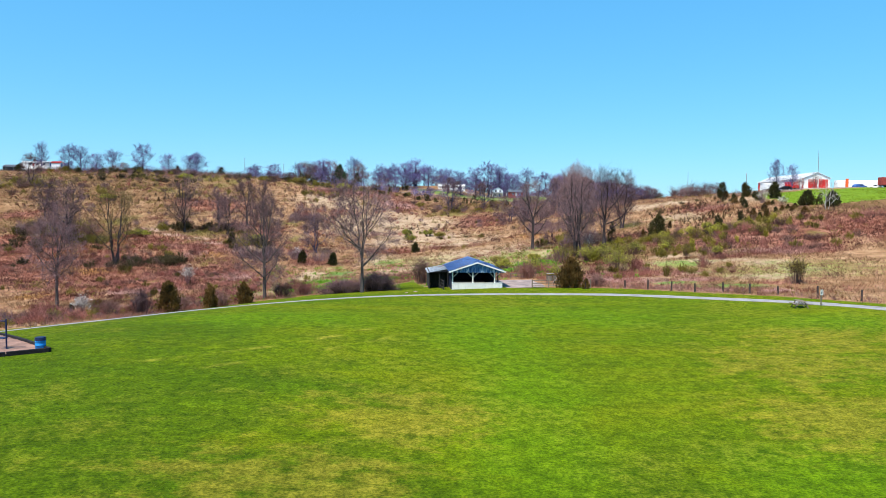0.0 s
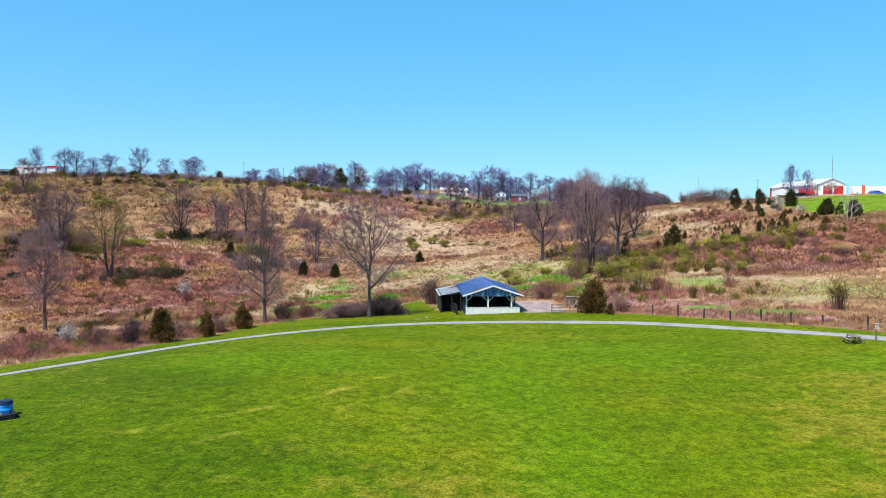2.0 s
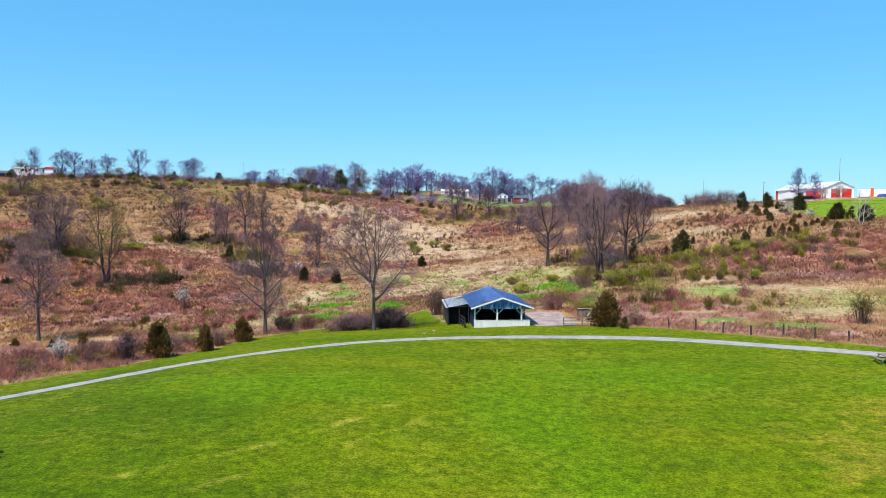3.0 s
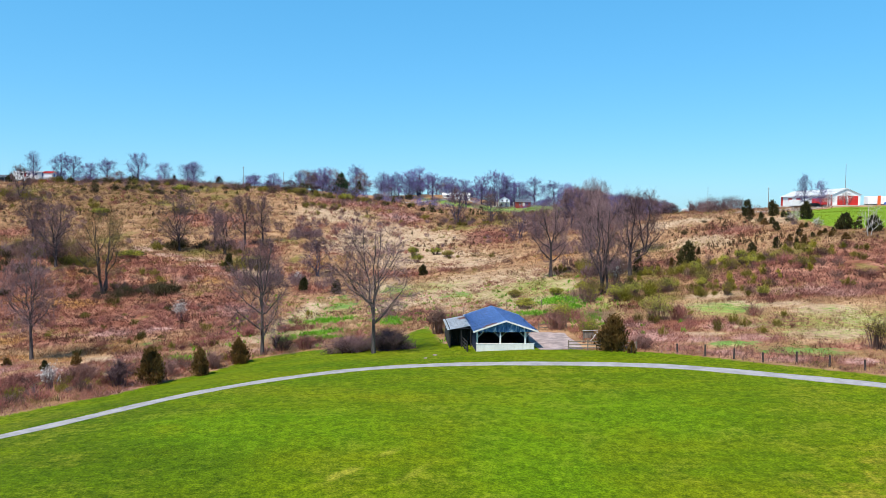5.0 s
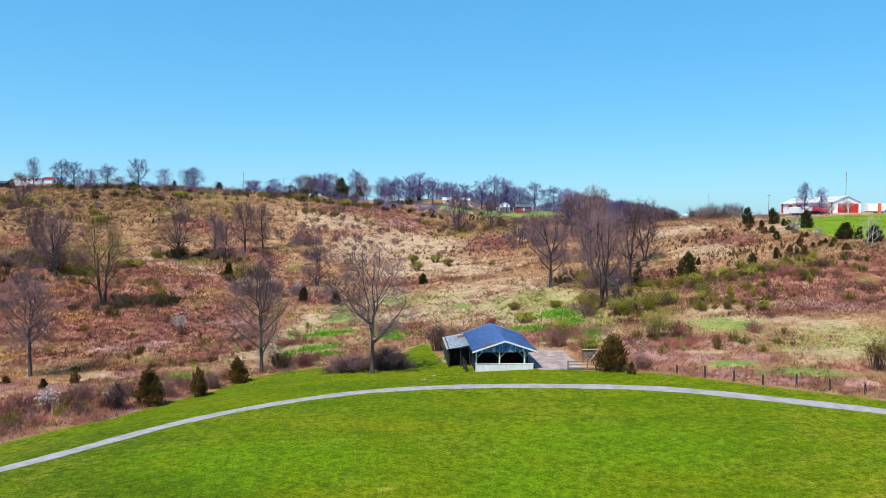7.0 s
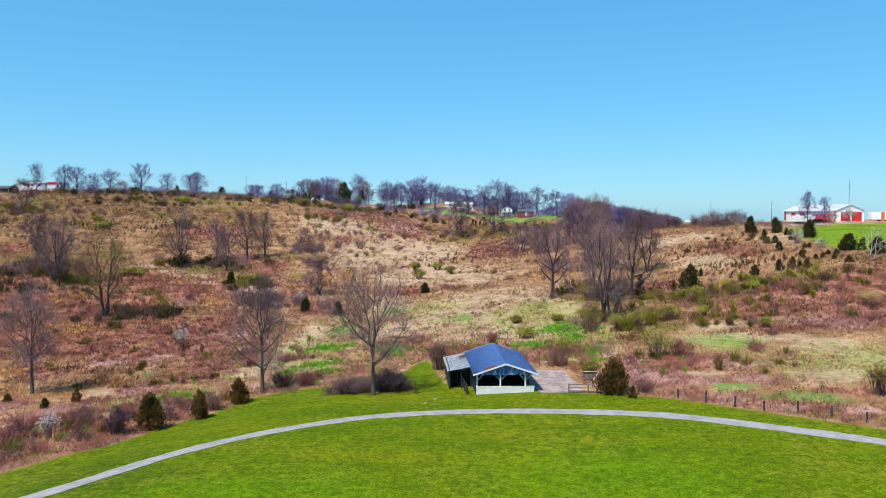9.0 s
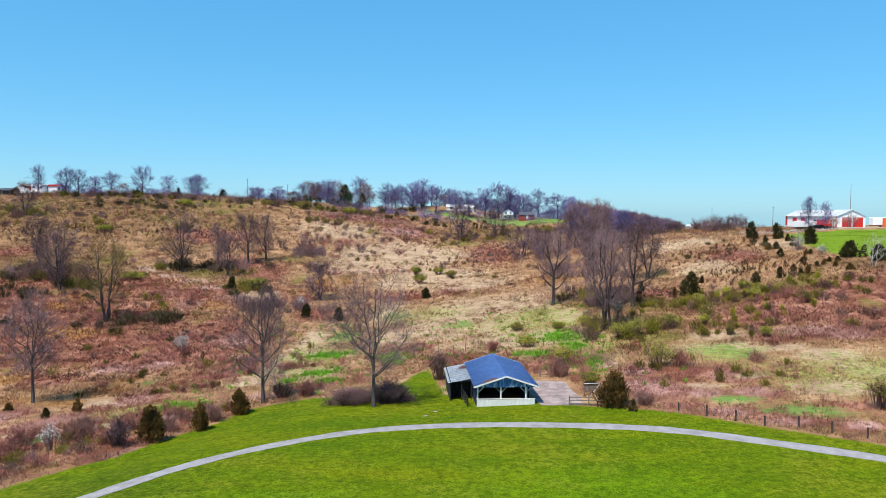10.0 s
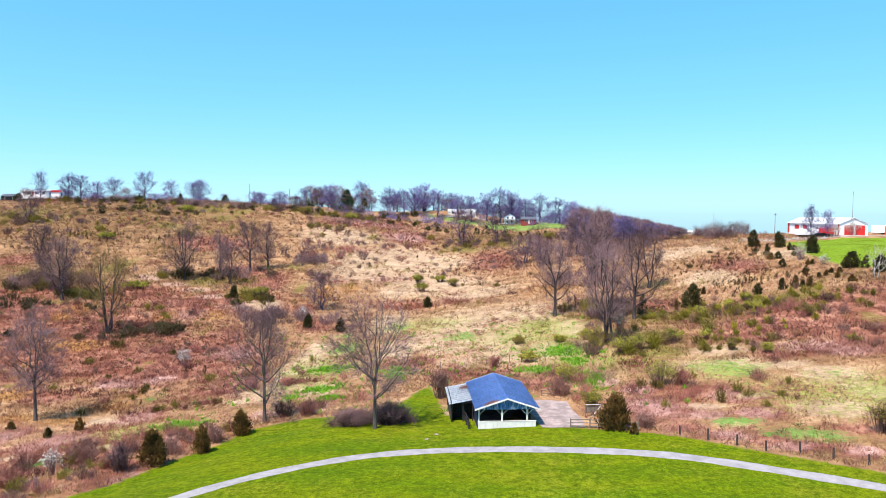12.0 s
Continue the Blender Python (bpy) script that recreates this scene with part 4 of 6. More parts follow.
for i, (x, y, h, r) in enumerate(CEDARS + CEDARS_MORE):
    cedar(x, y, h, r * 0.92, 100 + i, M_CEDAR_RUST if (r < 1.15 and i % 3) or i == 0 else M_CEDAR, count=1700 if r > 1.3 else 700)
cedar(20.6, 98.6, 4.5, 1.9, 140, M_CEDAR_RUST, "bronze-green cedar beside the rail fence", count=2600)
cedar(-34.6, 94.4, 4.6, 1.5, 141, M_CEDAR_RUST, "bronze-green cedar among brush at the lawn's edge", count=2000)
cedar(-30.6, 99.2, 3.6, 1.1, 142, M_CEDAR_RUST, "bronze-green cedar among brush at the lawn's edge", count=1400)
cedar(22.4, 95.9, 1.5, 0.55, 143, M_CEDAR_RUST, "small bronze cedar beside the fence", count=500)
cedar(-63.7, 457, 13.0, 4.6, 144, M_PINE, "tall dark green pine on the ridge", count=2200)
for i, (x, y, h, r) in enumerate([(-156, 420, 4.5, 1.8), (-128, 415, 4.5, 2.4), (-101, 418, 4, 3), (-233, 392, 5, 2.6), (-52, 452, 9, 3), (31, 466, 9, 4)]):
    cedar(x, y, h, r, 150 + i, label="dark evergreen on the ridge", count=700)
# pale dead tree on the knoll and the bent snag on the ridge
for x, y, h, s, seed, label in ((99.6, 176.3, 8.0, 3.6, 71, "pale dead tree with bare white limbs on the knoll"), (-86, 425, 13, 1.5, 72, "bent dead snag on the skyline")):
    wood, fine = grow(random.Random(seed), h, s, 3 if seed == 71 else 1, 0.0, 0.1 if seed == 71 else 0.5, 9 if seed == 71 else 4, 4 if seed == 71 else 2, 0, 0, 0.03, 0.9)
    t = thing("dead_tree", Matrix.Translation((x, y, land_at(x, y))), label, "tree")
    part("trunk", wood, M_PALE if seed == 71 else M_BARK, t)


# ---- brush, shrubs and field grass ----
def blade_mesh(name, pts, heights, per, width, lean, material, label, category, seed, kind="stuff", flat=0.0, split=False):
    """Tufts of thin blades as one mesh; pts is an (n, 3) array."""
    r = np.random.RandomState(seed)
    n = len(pts) * per
    base = np.repeat(pts, per, 0) + np.concatenate([r.normal(0, lean * 0.35, (n, 2)) * np.repeat(heights, per)[:, None], np.zeros((n, 1))], 1)
    h = np.repeat(heights, per) * r.uniform(0.55, 1.1, n)
    a = r.uniform(0, 2 * np.pi, n)
    w = h * width * r.uniform(0.6, 1.4, n)
    side = np.stack([np.cos(a), np.sin(a), np.zeros(n)], 1) * w[:, None]
    out = base - np.repeat(pts, per, 0)
    tip = base + out * 0.9 + np.concatenate([r.normal(0, lean, (n, 2)) * h[:, None], (h * (1 - flat))[:, None]], 1)
    base[:, 2] -= 0.08
    co = np.stack([base - side, base + side, tip], 1).reshape(-1, 3)
    me = bpy.data.meshes.new(name)
    me.vertices.add(n * 3)
    me.vertices.foreach_set("co", co.astype(np.float32).ravel())
    me.loops.add(n * 3)
    me.loops.foreach_set("vertex_index", np.arange(n * 3, dtype=np.int32))
    me.polygons.add(n)
    me.polygons.foreach_set("loop_start", np.arange(0, n * 3, 3, dtype=np.int32))
    me.update(calc_edges=True)
    me.materials.append(material)
    return tagged(new(name, me), label, category, kind=kind)


def scatter(seed, count, x0, x1, y0, y1, keep):
    """Points on the ground of a rectangle; keep(x, y, r) says which stay."""
    r = np.random.RandomState(seed)
    x, y = r.uniform(x0, x1, count), r.uniform(y0, y1, count)
    ok = keep(x, y, r)
    x, y = x[ok], y[ok]
    return np.stack([x, y, land(x, y)], 1)


def drift(x, y, s=0.05, seed=0.0):
    """Slow waves of density over the place, 0 to 1."""
    return 0.5 + 0.25 * np.sin(x * s * 1.3 + 2 * np.sin(y * s * 0.7 + seed)) + 0.25 * np.sin(y * s * 1.9 + 1.7 * np.sin(x * s * 0.9 + 2 * seed))


PAD = [(11.9, 99.6), (17.3, 99.2), (17.5, 102), (17.0, 111.6), (13.2, 113.4), (11.0, 113)]
HOUSE_PLOT = [(0.8, 99), (12.5, 98.5), (17.9, 98.6), (17.8, 112), (13.3, 114.2), (1.0, 114.2)]


def open_field(x, y, margin=0.4):
    return (inside(x, y, LAWN_EDGE) < -margin) & (inside(x, y, HOUSE_PLOT) < 0) & (inside(x, y, TURF) < 0) & (inside(x, y, HILL_LAWN) < 0)


BANDS = [(-75, 75, 80, 135, 30000, 0.42, 0.075), (-120, 115, 125, 200, 34000, 0.52, 0.10), (-170, 125, 195, 290, 28000, 0.65, 0.13), (-260, 110, 285, 425, 22000, 0.8, 0.17)]
for k, (x0, x1, y0, y1, count, h, w) in enumerate(BANDS):
    def is_rust(x, y):
        return blobs(x, y, RUST_PATCHES) + 0.25 * (drift(x, y, 0.06, 1) - 0.5) + 0.5 * (drift(x, y, 0.31, 3) - 0.5)
    fresh = lambda x, y: blobs(x, y, GREEN_PATCHES) + 0.5 * (drift(x, y, 0.3, 2) - 0.5)
    pale = lambda x, y: blobs(x, y, PALE_PATCHES) + 0.6 * (drift(x, y, 0.25, 6) - 0.5)
    p = scatter(25 + k, int(count * 0.8), x0, x1, y0, y1, lambda x, y, r: open_field(x, y) & (pale(x, y) > r.uniform(0.3, 0.8, len(x))) & (fresh(x, y) < 0.6))
    blade_mesh("matted_grass", p, np.random.RandomState(k).uniform(0.4, 1.0, len(p)) * h * 0.7, 5, w * 0.9, 0.85, M_CREAM, "cream-coloured matted grass in the valley", "grass", k + 30)
    bud = lambda x, y: blobs(x, y, OLIVE_PATCHES) + 0.5 * (drift(x, y, 0.2, 8) - 0.5)
    p = scatter(20 + k, count, x0, x1, y0, y1, lambda x, y, r: open_field(x, y) & (is_rust(x, y) < 0.42 + r.uniform(-0.2, 0.2, len(x))) & (blobs(x, y, BROWN_BROAD) < r.uniform(0.2, 1.2, len(x))) & (bud(x, y) < r.uniform(0.25, 0.8, len(x))) & (fresh(x, y) < 0.5) & (pale(x, y) < r.uniform(0.4, 1.0, len(x))))
    blade_mesh("dry_grass", p, np.random.RandomState(k).uniform(0.5, 1.25, len(p)) * h, 5, w, 0.6, M_DRY, "tan dry tussock grass covering the hillside field", "grass", k)
    dull = lambda x, y: blobs(x, y, BROWN_BROAD) + 0.4 * (drift(x, y, 0.17, 4) - 0.5)
    p = scatter(28 + k, count, x0, x1, y0, y1, lambda x, y, r: open_field(x, y) & (dull(x, y) > r.uniform(0.25, 0.85, len(x))) & (is_rust(x, y) < 0.5) & (pale(x, y) < 0.6))
    blade_mesh("brown_thatch", p, np.random.RandomState(k + 6).uniform(0.5, 1.3, len(p)) * h, 5, w, 0.6, M_THATCH, "dull brown thatch of dead grass on the slope", "grass", k + 40)
    p = scatter(30 + k, int(count * 1.2), x0, x1, y0, y1, lambda x, y, r: open_field(x, y) & (is_rust(x, y) > 0.34 + r.uniform(-0.25, 0.25, len(x))) & (blobs(x, y, PINK_PATCHES) < r.uniform(0.3, 1.3, len(x))) & (bud(x, y) < r.uniform(0.25, 0.8, len(x))) & (fresh(x, y) < 0.55) & (pale(x, y) < r.uniform(0.35, 0.9, len(x))))
    blade_mesh("red_sedge", p, np.random.RandomState(k + 9).uniform(0.5, 1.4, len(p)) * h * 1.15, 6, w * 0.8, 0.55, M_RUSTG, "red-brown dead sedge and brambles on the hillside", "grass", k + 10)
    p = scatter(55 + k, count, x0, x1, y0, y1, lambda x, y, r: open_field(x, y) & (blobs(x, y, SPROUTS) * (0.35 + drift(x, y, 0.45, 3)) > r.uniform(0.25, 1.6, len(x))))
    if len(p):
        blade_mesh("new_grass", p, np.random.RandomState(k + 2).uniform(0.4, 1.0, len(p)) * h * 0.6, 5, w, 0.7, M_SPROUT, "yellow-green new grass among matted straw", "grass", k + 48)
    rosy = lambda x, y: blobs(x, y, PINK_PATCHES) + 0.4 * (drift(x, y, 0.33, 7) - 0.5)
    p = scatter(50 + k, count, x0, x1, y0, y1, lambda x, y, r: open_field(x, y) & (rosy(x, y) > r.uniform(0.2, 0.75, len(x))))
    blade_mesh("mauve_grass", p, np.random.RandomState(k + 8).uniform(0.5, 1.3, len(p)) * h * 1.1, 6, w * 0.7, 0.9, M_PINK, "mauve-pink matted grass in the old field", "grass", k + 45)
    gold = lambda x, y: blobs(x, y, GOLD_PATCHES) + 0.5 * (drift(x, y, 0.28, 5) - 0.5)
    p = scatter(35 + k, int(count * 0.8), x0, x1, y0, y1, lambda x, y, r: open_field(x, y) & (gold(x, y) > r.uniform(0.3, 0.8, len(x))))
    blade_mesh("broom_grass", p, np.random.RandomState(k + 3).uniform(0.5, 1.3, len(p)) * h, 6, w * 0.8, 0.5, M_GOLD, "orange-gold broom grass in drifts on the slope", "grass", k + 15)
    if k < 3:
        p = scatter(40 + k, count, x0, x1, y0, y1, lambda x, y, r: open_field(x, y, 0.0) & (blobs(x, y, GREEN_PATCHES) > r.uniform(0.15, 1.25, len(x))))
        blade_mesh("green_weeds", p, np.random.RandomState(k + 5).uniform(0.3, 0.9, len(p)) * h * 0.55, 5, w * 1.4, 0.6, M_MEADOW, "fresh green weeds in patches of the field", "weeds", k + 20)

# rough fringe where the mown grass stops
for k, (m, words) in enumerate(((M_RUSTG, "red-brown uncut grass along the lawn's edge"), (M_PINK, "mauve uncut grass along the lawn's edge"), (M_THATCH, "dull brown uncut grass along the lawn's edge"))):
    p = scatter(44 + k, 26000, -72, 60, 30, 116, lambda x, y, r: (inside(x, y, LAWN_EDGE) < r.uniform(-0.2, 0.35, len(x))) & (inside(x, y, LAWN_EDGE) > -r.uniform(0.5, 4.0, len(x))) & (inside(x, y, HOUSE_PLOT) < 0) & ((x < -14) | (x > 21)) & (drift(x, y, 0.35, 2 * k) > r.uniform(0.2, 0.9, len(x))))
    blade_mesh("edge_grass", p, np.random.RandomState(k + 60).uniform(0.25, 0.85, len(p)), 6, 0.05, 0.6, m, words, "grass", k + 70)

# rank green weeds in strips along the damp hollow
LUSH_STRIPS = [(-23.3, 152, 4.5, 2.6), (-21.7, 133.8, 3, 2.2), (-19, 125.4, 1.8, 1.4), (-9.4, 143.3, 2, 4), (15.6, 133.4, 2.5, 2), (23, 148, 4.4, 4), (22.5, 124, 2.2, 4), (23.3, 138, 2, 3), (-40, 114.7, 2.5, 2.2), (-52, 135.8, 1.2, 2), (-26, 128.5, 1.5, 1.5)]
p = scatter(48, 26000, -45, 36, 108, 190, lambda x, y, r: open_field(x, y, 0.0) & (blobs(x, y, widened(LUSH_STRIPS, 1.3)) + 0.7 * (drift(x, y, 0.9, 1) - 0.5) > r.uniform(0.15, 0.8, len(x))))
blade_mesh("green_weeds", p, np.random.RandomState(58).uniform(0.3, 0.75, len(p)), 6, 0.2, 0.6, M_WEED, "rank green weeds in strips along the damp hollow", "weeds", 59)

# uneven turf of the lawn
p = scatter(15, 30000, -45, 50, 22, 98, lambda x, y, r: (inside(x, y, LAWN_EDGE) > 0.5) & (drift(x, y, 0.4, 2) + 0.5 * drift(x, y, 0.13, 5) > r.uniform(0.3, 1.2, len(x))))
blade_mesh("turf_clumps", p, np.random.RandomState(4).uniform(0.035, 0.085, len(p)), 5, 0.5, 1.5, M_TURF, "short uneven clumps of lawn grass", "grass", 33)

p = scatter(17, 16000, 100, 160, 180, 240, lambda x, y, r: (inside(x, y, TURF) > 0.5) & (drift(x, y, 0.3, 4) > r.uniform(0.1, 0.9, len(x))))
blade_mesh("turf_clumps", p, np.random.RandomState(5).uniform(0.08, 0.22, len(p)), 5, 0.22, 0.7, M_TURF, "bright uneven grass on the knoll below the barn", "grass", 34)


def thicket(name, pts, radius, height, per, size, slim, material, label, category, seed):
    """Loose rounded clumps of small sprays, too many to tell apart, as one mesh."""
    r = np.random.RandomState(seed)
    n = len(pts) * per
    d = r.normal(0, 1, (n, 3))
    d /= np.linalg.norm(d, axis=1)[:, None]
    d *= (r.uniform(0, 1, n) ** 0.45)[:, None]
    d[:, 2] = np.abs(d[:, 2])
    rr, hh = np.repeat(radius, per), np.repeat(height, per)
    c = np.repeat(pts, per, 0) + np.stack([d[:, 0] * rr, d[:, 1] * rr, d[:, 2] * hh], 1)
    u = r.normal(0, 1, (n, 3)) + np.stack([d[:, 0], d[:, 1], np.full(n, 1.1)], 1) * 1.2
    u *= (size * hh * r.uniform(0.5, 1.4, n) / np.linalg.norm(u, axis=1))[:, None]
    s = np.cross(u, r.normal(0, 1, (n, 3)))
    s *= (slim * np.linalg.norm(u, axis=1) / np.linalg.norm(s, axis=1))[:, None]
    co = np.stack([c - s - u * 0.5, c + s - u * 0.5, c + u], 1).reshape(-1, 3)
    low = land(co[:, 0], co[:, 1]) - 0.05
    co[:, 2] = np.maximum(co[:, 2], low)
    me = bpy.data.meshes.new(name)
    me.vertices.add(n * 3)
    me.vertices.foreach_set("co", co.astype(np.float32).ravel())
    me.loops.add(n * 3)
    me.loops.foreach_set("vertex_index", np.arange(n * 3, dtype=np.int32))
    me.polygons.add(n)
    me.polygons.foreach_set("loop_start", np.arange(0, n * 3, 3, dtype=np.int32))
    me.update(calc_edges=True)
    me.materials.append(material)
    return tagged(new(name, me), label, category, kind="stuff")


# brush: thick along the lawn's west edge, loose over the slopes
SCRUB = [(-75, 62, 76, 130, 2200, 1.15), (-120, 110, 130, 200, 2400, 1.8), (-170, 120, 200, 290, 2400, 2.0), (-250, 95, 290, 425, 3000, 2.3)]
for k, (x0, x1, y0, y1, count, h) in enumerate(SCRUB):
    def edge(x, y):
        return np.exp(-((inside(x, y, LAWN_EDGE) + 3.5) / 4.0) ** 2) * np.where(x < -8, 1.0, np.where(x > 22, 0.25, 0.0))
    r = np.random.RandomState(k + 70)
    p = scatter(60 + k, count, x0, x1, y0, y1, lambda x, y, r: open_field(x, y, 0.6) & (edge(x, y) + 1.0 * drift(x, y, 0.09, 4) ** 2 > r.uniform(0.15, 1.0, len(x))))
    s = r.uniform(0.5, 1.35, len(p)) * h
    thicket("bramble", p[::2], s[::2] * 0.85, s[::2] * 0.8, 70, 0.30, 0.05 + 0.015 * k, M_BRAMBLE, "pinkish-brown bramble brush in the old field", "scrub", k + 50)
    p = scatter(65 + k, count // 5, x0, x1, y0, y1, lambda x, y, r: open_field(x, y, 1.2) & (0.35 * edge(x, y) + 1.0 * drift(x, y, 0.07, 9) ** 2 > r.uniform(0.2, 1.0, len(x))))
    s = r.uniform(0.5, 1.3, len(p)) * h
    thicket("dark_scrub", p, s * 0.9, s * 0.8, 60, 0.28, 0.06 + 0.02 * k, M_STEM, "dark brown leafless scrub in the old field", "scrub", k + 55)
    p = scatter(80 + k, count, x0, x1, y0, y1, lambda x, y, r: open_field(x, y, 1.0) & (0.8 * drift(x, y, 0.12, 7) ** 2 + 0.75 * blobs(x, y, OLIVE_PATCHES) > r.uniform(0.22, 1.0, len(x))))
    s = r.uniform(0.4, 1.1, len(p)) * h
    thicket("budding_scrub", p, s * 0.7, s * 0.9, 90, 0.085 + 0.01 * k, 0.3, M_OLIVE, "olive-green budding low shrubs on the slope", "shrub", k + 60)


# dark brush round the foot of the many-stemmed tree, in the gully and along the crest
# real brush, but its dark mass also stands for the tree's cast shadow
p = scatter(78, 5000, -95, -40, 95, 195, lambda x, y, r: blobs(x, y, [(-78, 183, 5, 2.2), (-71, 181, 2.5, 2), (-10, 106, 3.5, 2)]) > r.uniform(0.2, 1.0, len(x)))
r = np.random.RandomState(6)
s = r.uniform(1.2, 2.6, len(p))
thicket("dark_scrub", p, s * 0.8, s, 190, 0.12, 0.09, M_SHADEBRUSH, "dark green-brown brush in the gully, also standing for tree shadow", "scrub", 92)
r = np.random.RandomState(7)
p = scatter(79, 800, -260, 70, 398, 425, lambda x, y, r: drift(x, y, 0.11, 2) > r.uniform(0.25, 1.0, len(x)))
s = r.uniform(1.2, 3.4, len(p))
thicket("rim_scrub", p, s * 0.8, s, 70, 0.24, 0.09, M_TWIG, "purple-brown brush along the crest of the hill", "scrub", 93)
p = scatter(75, 160, -240, 70, 396, 420, lambda x, y, r: drift(x, y, 0.08, 5) > r.uniform(0.3, 1.0, len(x)))
s = r.uniform(1.2, 3.0, len(p))
thicket("evergreen_scrub", p, s * 0.8, s, 220, 0.1, 0.2, M_CEDAR, "dark evergreen scrub along the crest of the hill", "scrub", 94)
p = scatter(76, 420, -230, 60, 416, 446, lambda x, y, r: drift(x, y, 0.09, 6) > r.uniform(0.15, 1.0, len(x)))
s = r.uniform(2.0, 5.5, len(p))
# the brush's blue is distance haze put into its colour
thicket("rim_scrub", p, s * 0.7, s, 110, 0.22, 0.06, M_TWIG_BLUECAST, "leafless brush behind the crest of the hill, tinted with painted blue haze", "scrub", 97)
p = scatter(72, 260, -235, 10, 384, 412, lambda x, y, r: drift(x, y, 0.1, 3) > r.uniform(0.3, 1.0, len(x)))
s = r.uniform(1.0, 2.6, len(p))
thicket("rim_scrub", p, s * 1.1, s * 0.8, 120, 0.12, 0.16, M_LIME, "yellow-green budding brush below the crest of the hill", "scrub", 98)
# heap of cut brush round the foot of the forked tree, and a pale dead heap beyond the shelter
r = np.random.RandomState(12)
p = scatter(74, 400, -19, -2, 102.5, 110, lambda x, y, r: blobs(x, y, [(-12.5, 106, 3.6, 1.8), (-6.6, 105, 2.6, 1.6)]) > r.uniform(0.25, 1.0, len(x)))
s = r.uniform(0.6, 1.7, len(p))
thicket("brush_heap", p, s * 1.0, s, 70, 0.7, 0.025, M_HEAP, "purple-brown heap of cut branches at the tree's foot", "brush heap", 95)
p = scatter(73, 300, 19, 32, 119, 135, lambda x, y, r: blobs(x, y, [(25, 126, 2.5, 3.5)]) > r.uniform(0.3, 1.0, len(x)))
s = r.uniform(0.5, 1.0, len(p))
thicket("brush_heap", p, s * 1.2, s, 70, 0.6, 0.04, M_CREAM, "pale heap of dead branches beyond the shelter", "brush heap", 96)
# understory of saplings below the wood and along the hollow
r = np.random.RandomState(3)
p = scatter(77, 900, 10, 120, 255, 400, lambda x, y, r: blobs(x, y, [(38, 300, 16, 40), (66, 326, 22, 46)]) > r.uniform(0.2, 1.0, len(x)))
s = r.uniform(2.2, 4.2, len(p))
thicket("sapling_brush", p, s * 0.6, s, 70, 0.28, 0.07, M_TWIG, "purple-brown sapling brush below the wood", "scrub", 91)


def bush(name, x, y, h, r, stems, leaves, seed, stem_mat, leaf_mat, label, leaf=0.09, category="shrub", group=""):
    """A shrub of arching stems, with side twigs and, where it has any, leaves or flowers."""
    rng = random.Random(seed)
    t = thing(name, Matrix.Translation((x, y, land_at(x, y) - 0.05)), label, category, group)
    vs, fs, lv, lf = [], [], [], []
    for _ in range(stems):
        a, o = rng.uniform(0, 6.28), rng.random() ** 0.6
        root = Vector((math.cos(a) * r * 0.45 * o, math.sin(a) * r * 0.45 * o, -0.05))
        top = Vector((math.cos(a) * r * o, math.sin(a) * r * o, h * rng.uniform(0.6, 1.0) * (1.05 - 0.4 * o * o)))
        mid = root.lerp(top, 0.55) + Vector((rng.uniform(-0.1, 0.1) * r, rng.uniform(-0.1, 0.1) * r, 0.12 * h))
        tube(vs, fs, [root, mid, top], [0.034, 0.024, 0.012], 3)
        for _k in range(5):
            s = rng.uniform(0.35, 1)
            p = root.lerp(mid, s * 2) if s < 0.5 else mid.lerp(top, s * 2 - 1)
            q = p + Vector((rng.uniform(-1, 1), rng.uniform(-1, 1), rng.uniform(-0.1, 1))) * (0.22 * h)
            tube(vs, fs, [p, q], [0.02, 0.009], 3)
            for _j in range(leaves):
                c = p.lerp(q, rng.uniform(0.2, 1.15)) + Vector((rng.gauss(0, 1), rng.gauss(0, 1), rng.gauss(0, 1))) * leaf * 0.9
                u = Vector((rng.gauss(0, 1), rng.gauss(0, 1), rng.gauss(0, 1))).normalized() * leaf * rng.uniform(0.6, 1.3)
                w = u.orthogonal().normalized() * leaf * 0.6
                o2 = len(lv)
                lv += [tuple(c - u), tuple(c + w), tuple(c + u), tuple(c - w)]
                lf.append((o2, o2 + 1, o2 + 2, o2 + 3))
    part("stem_tangle", (vs, fs), stem_mat, t)
    if lf:
        part("foliage" if leaf_mat is not M_BLOOM else "blossom", (lv, lf), leaf_mat, t)
    return t


BROWN = [(-7.4, 105.0, 2.9, 2.9), (-12.2, 105.4, 2.2, 3.2), (-23.9, 115.4, 2.6, 2.2), (-0.9, 118.5, 4.6, 1.8), (-37.4, 92.0, 3.4, 1.5), (-44.5, 97, 2.2, 2.4), (-47.5, 88, 2.6, 2.6), (-34.6, 99, 2.2, 1.7), (35.4, 118, 2.6, 1.8),
         (16.5, 115.4, 2.8, 2.2), (8.6, 139, 2.4, 1.6), (-47, 103, 2.0, 2.0), (-52, 98, 1.9, 2.4), (-53, 84, 2.6, 2.6), (-41, 101, 2.0, 2.0), (-30.5, 104, 2.4, 1.6), (-20.5, 115, 2.2, 1.7), (24.5, 98.8, 1.8, 1.5)]
for i, (x, y, h, r) in enumerate(BROWN):
    bush("bare_bush", x, y, h, r, int(40 + 34 * r) * (2 if i < 2 else 1), 0, 300 + i, M_HEAP if i < 2 else M_STEM if i < 4 else M_TWIG if i == 4 else M_PINK if i % 2 else M_BRAMBLE, None, "tangled brown leafless bush" + (" at the foot of a bare tree" if i < 2 else " at the edge of the lawn" if y < 108 else " behind the shelter"))
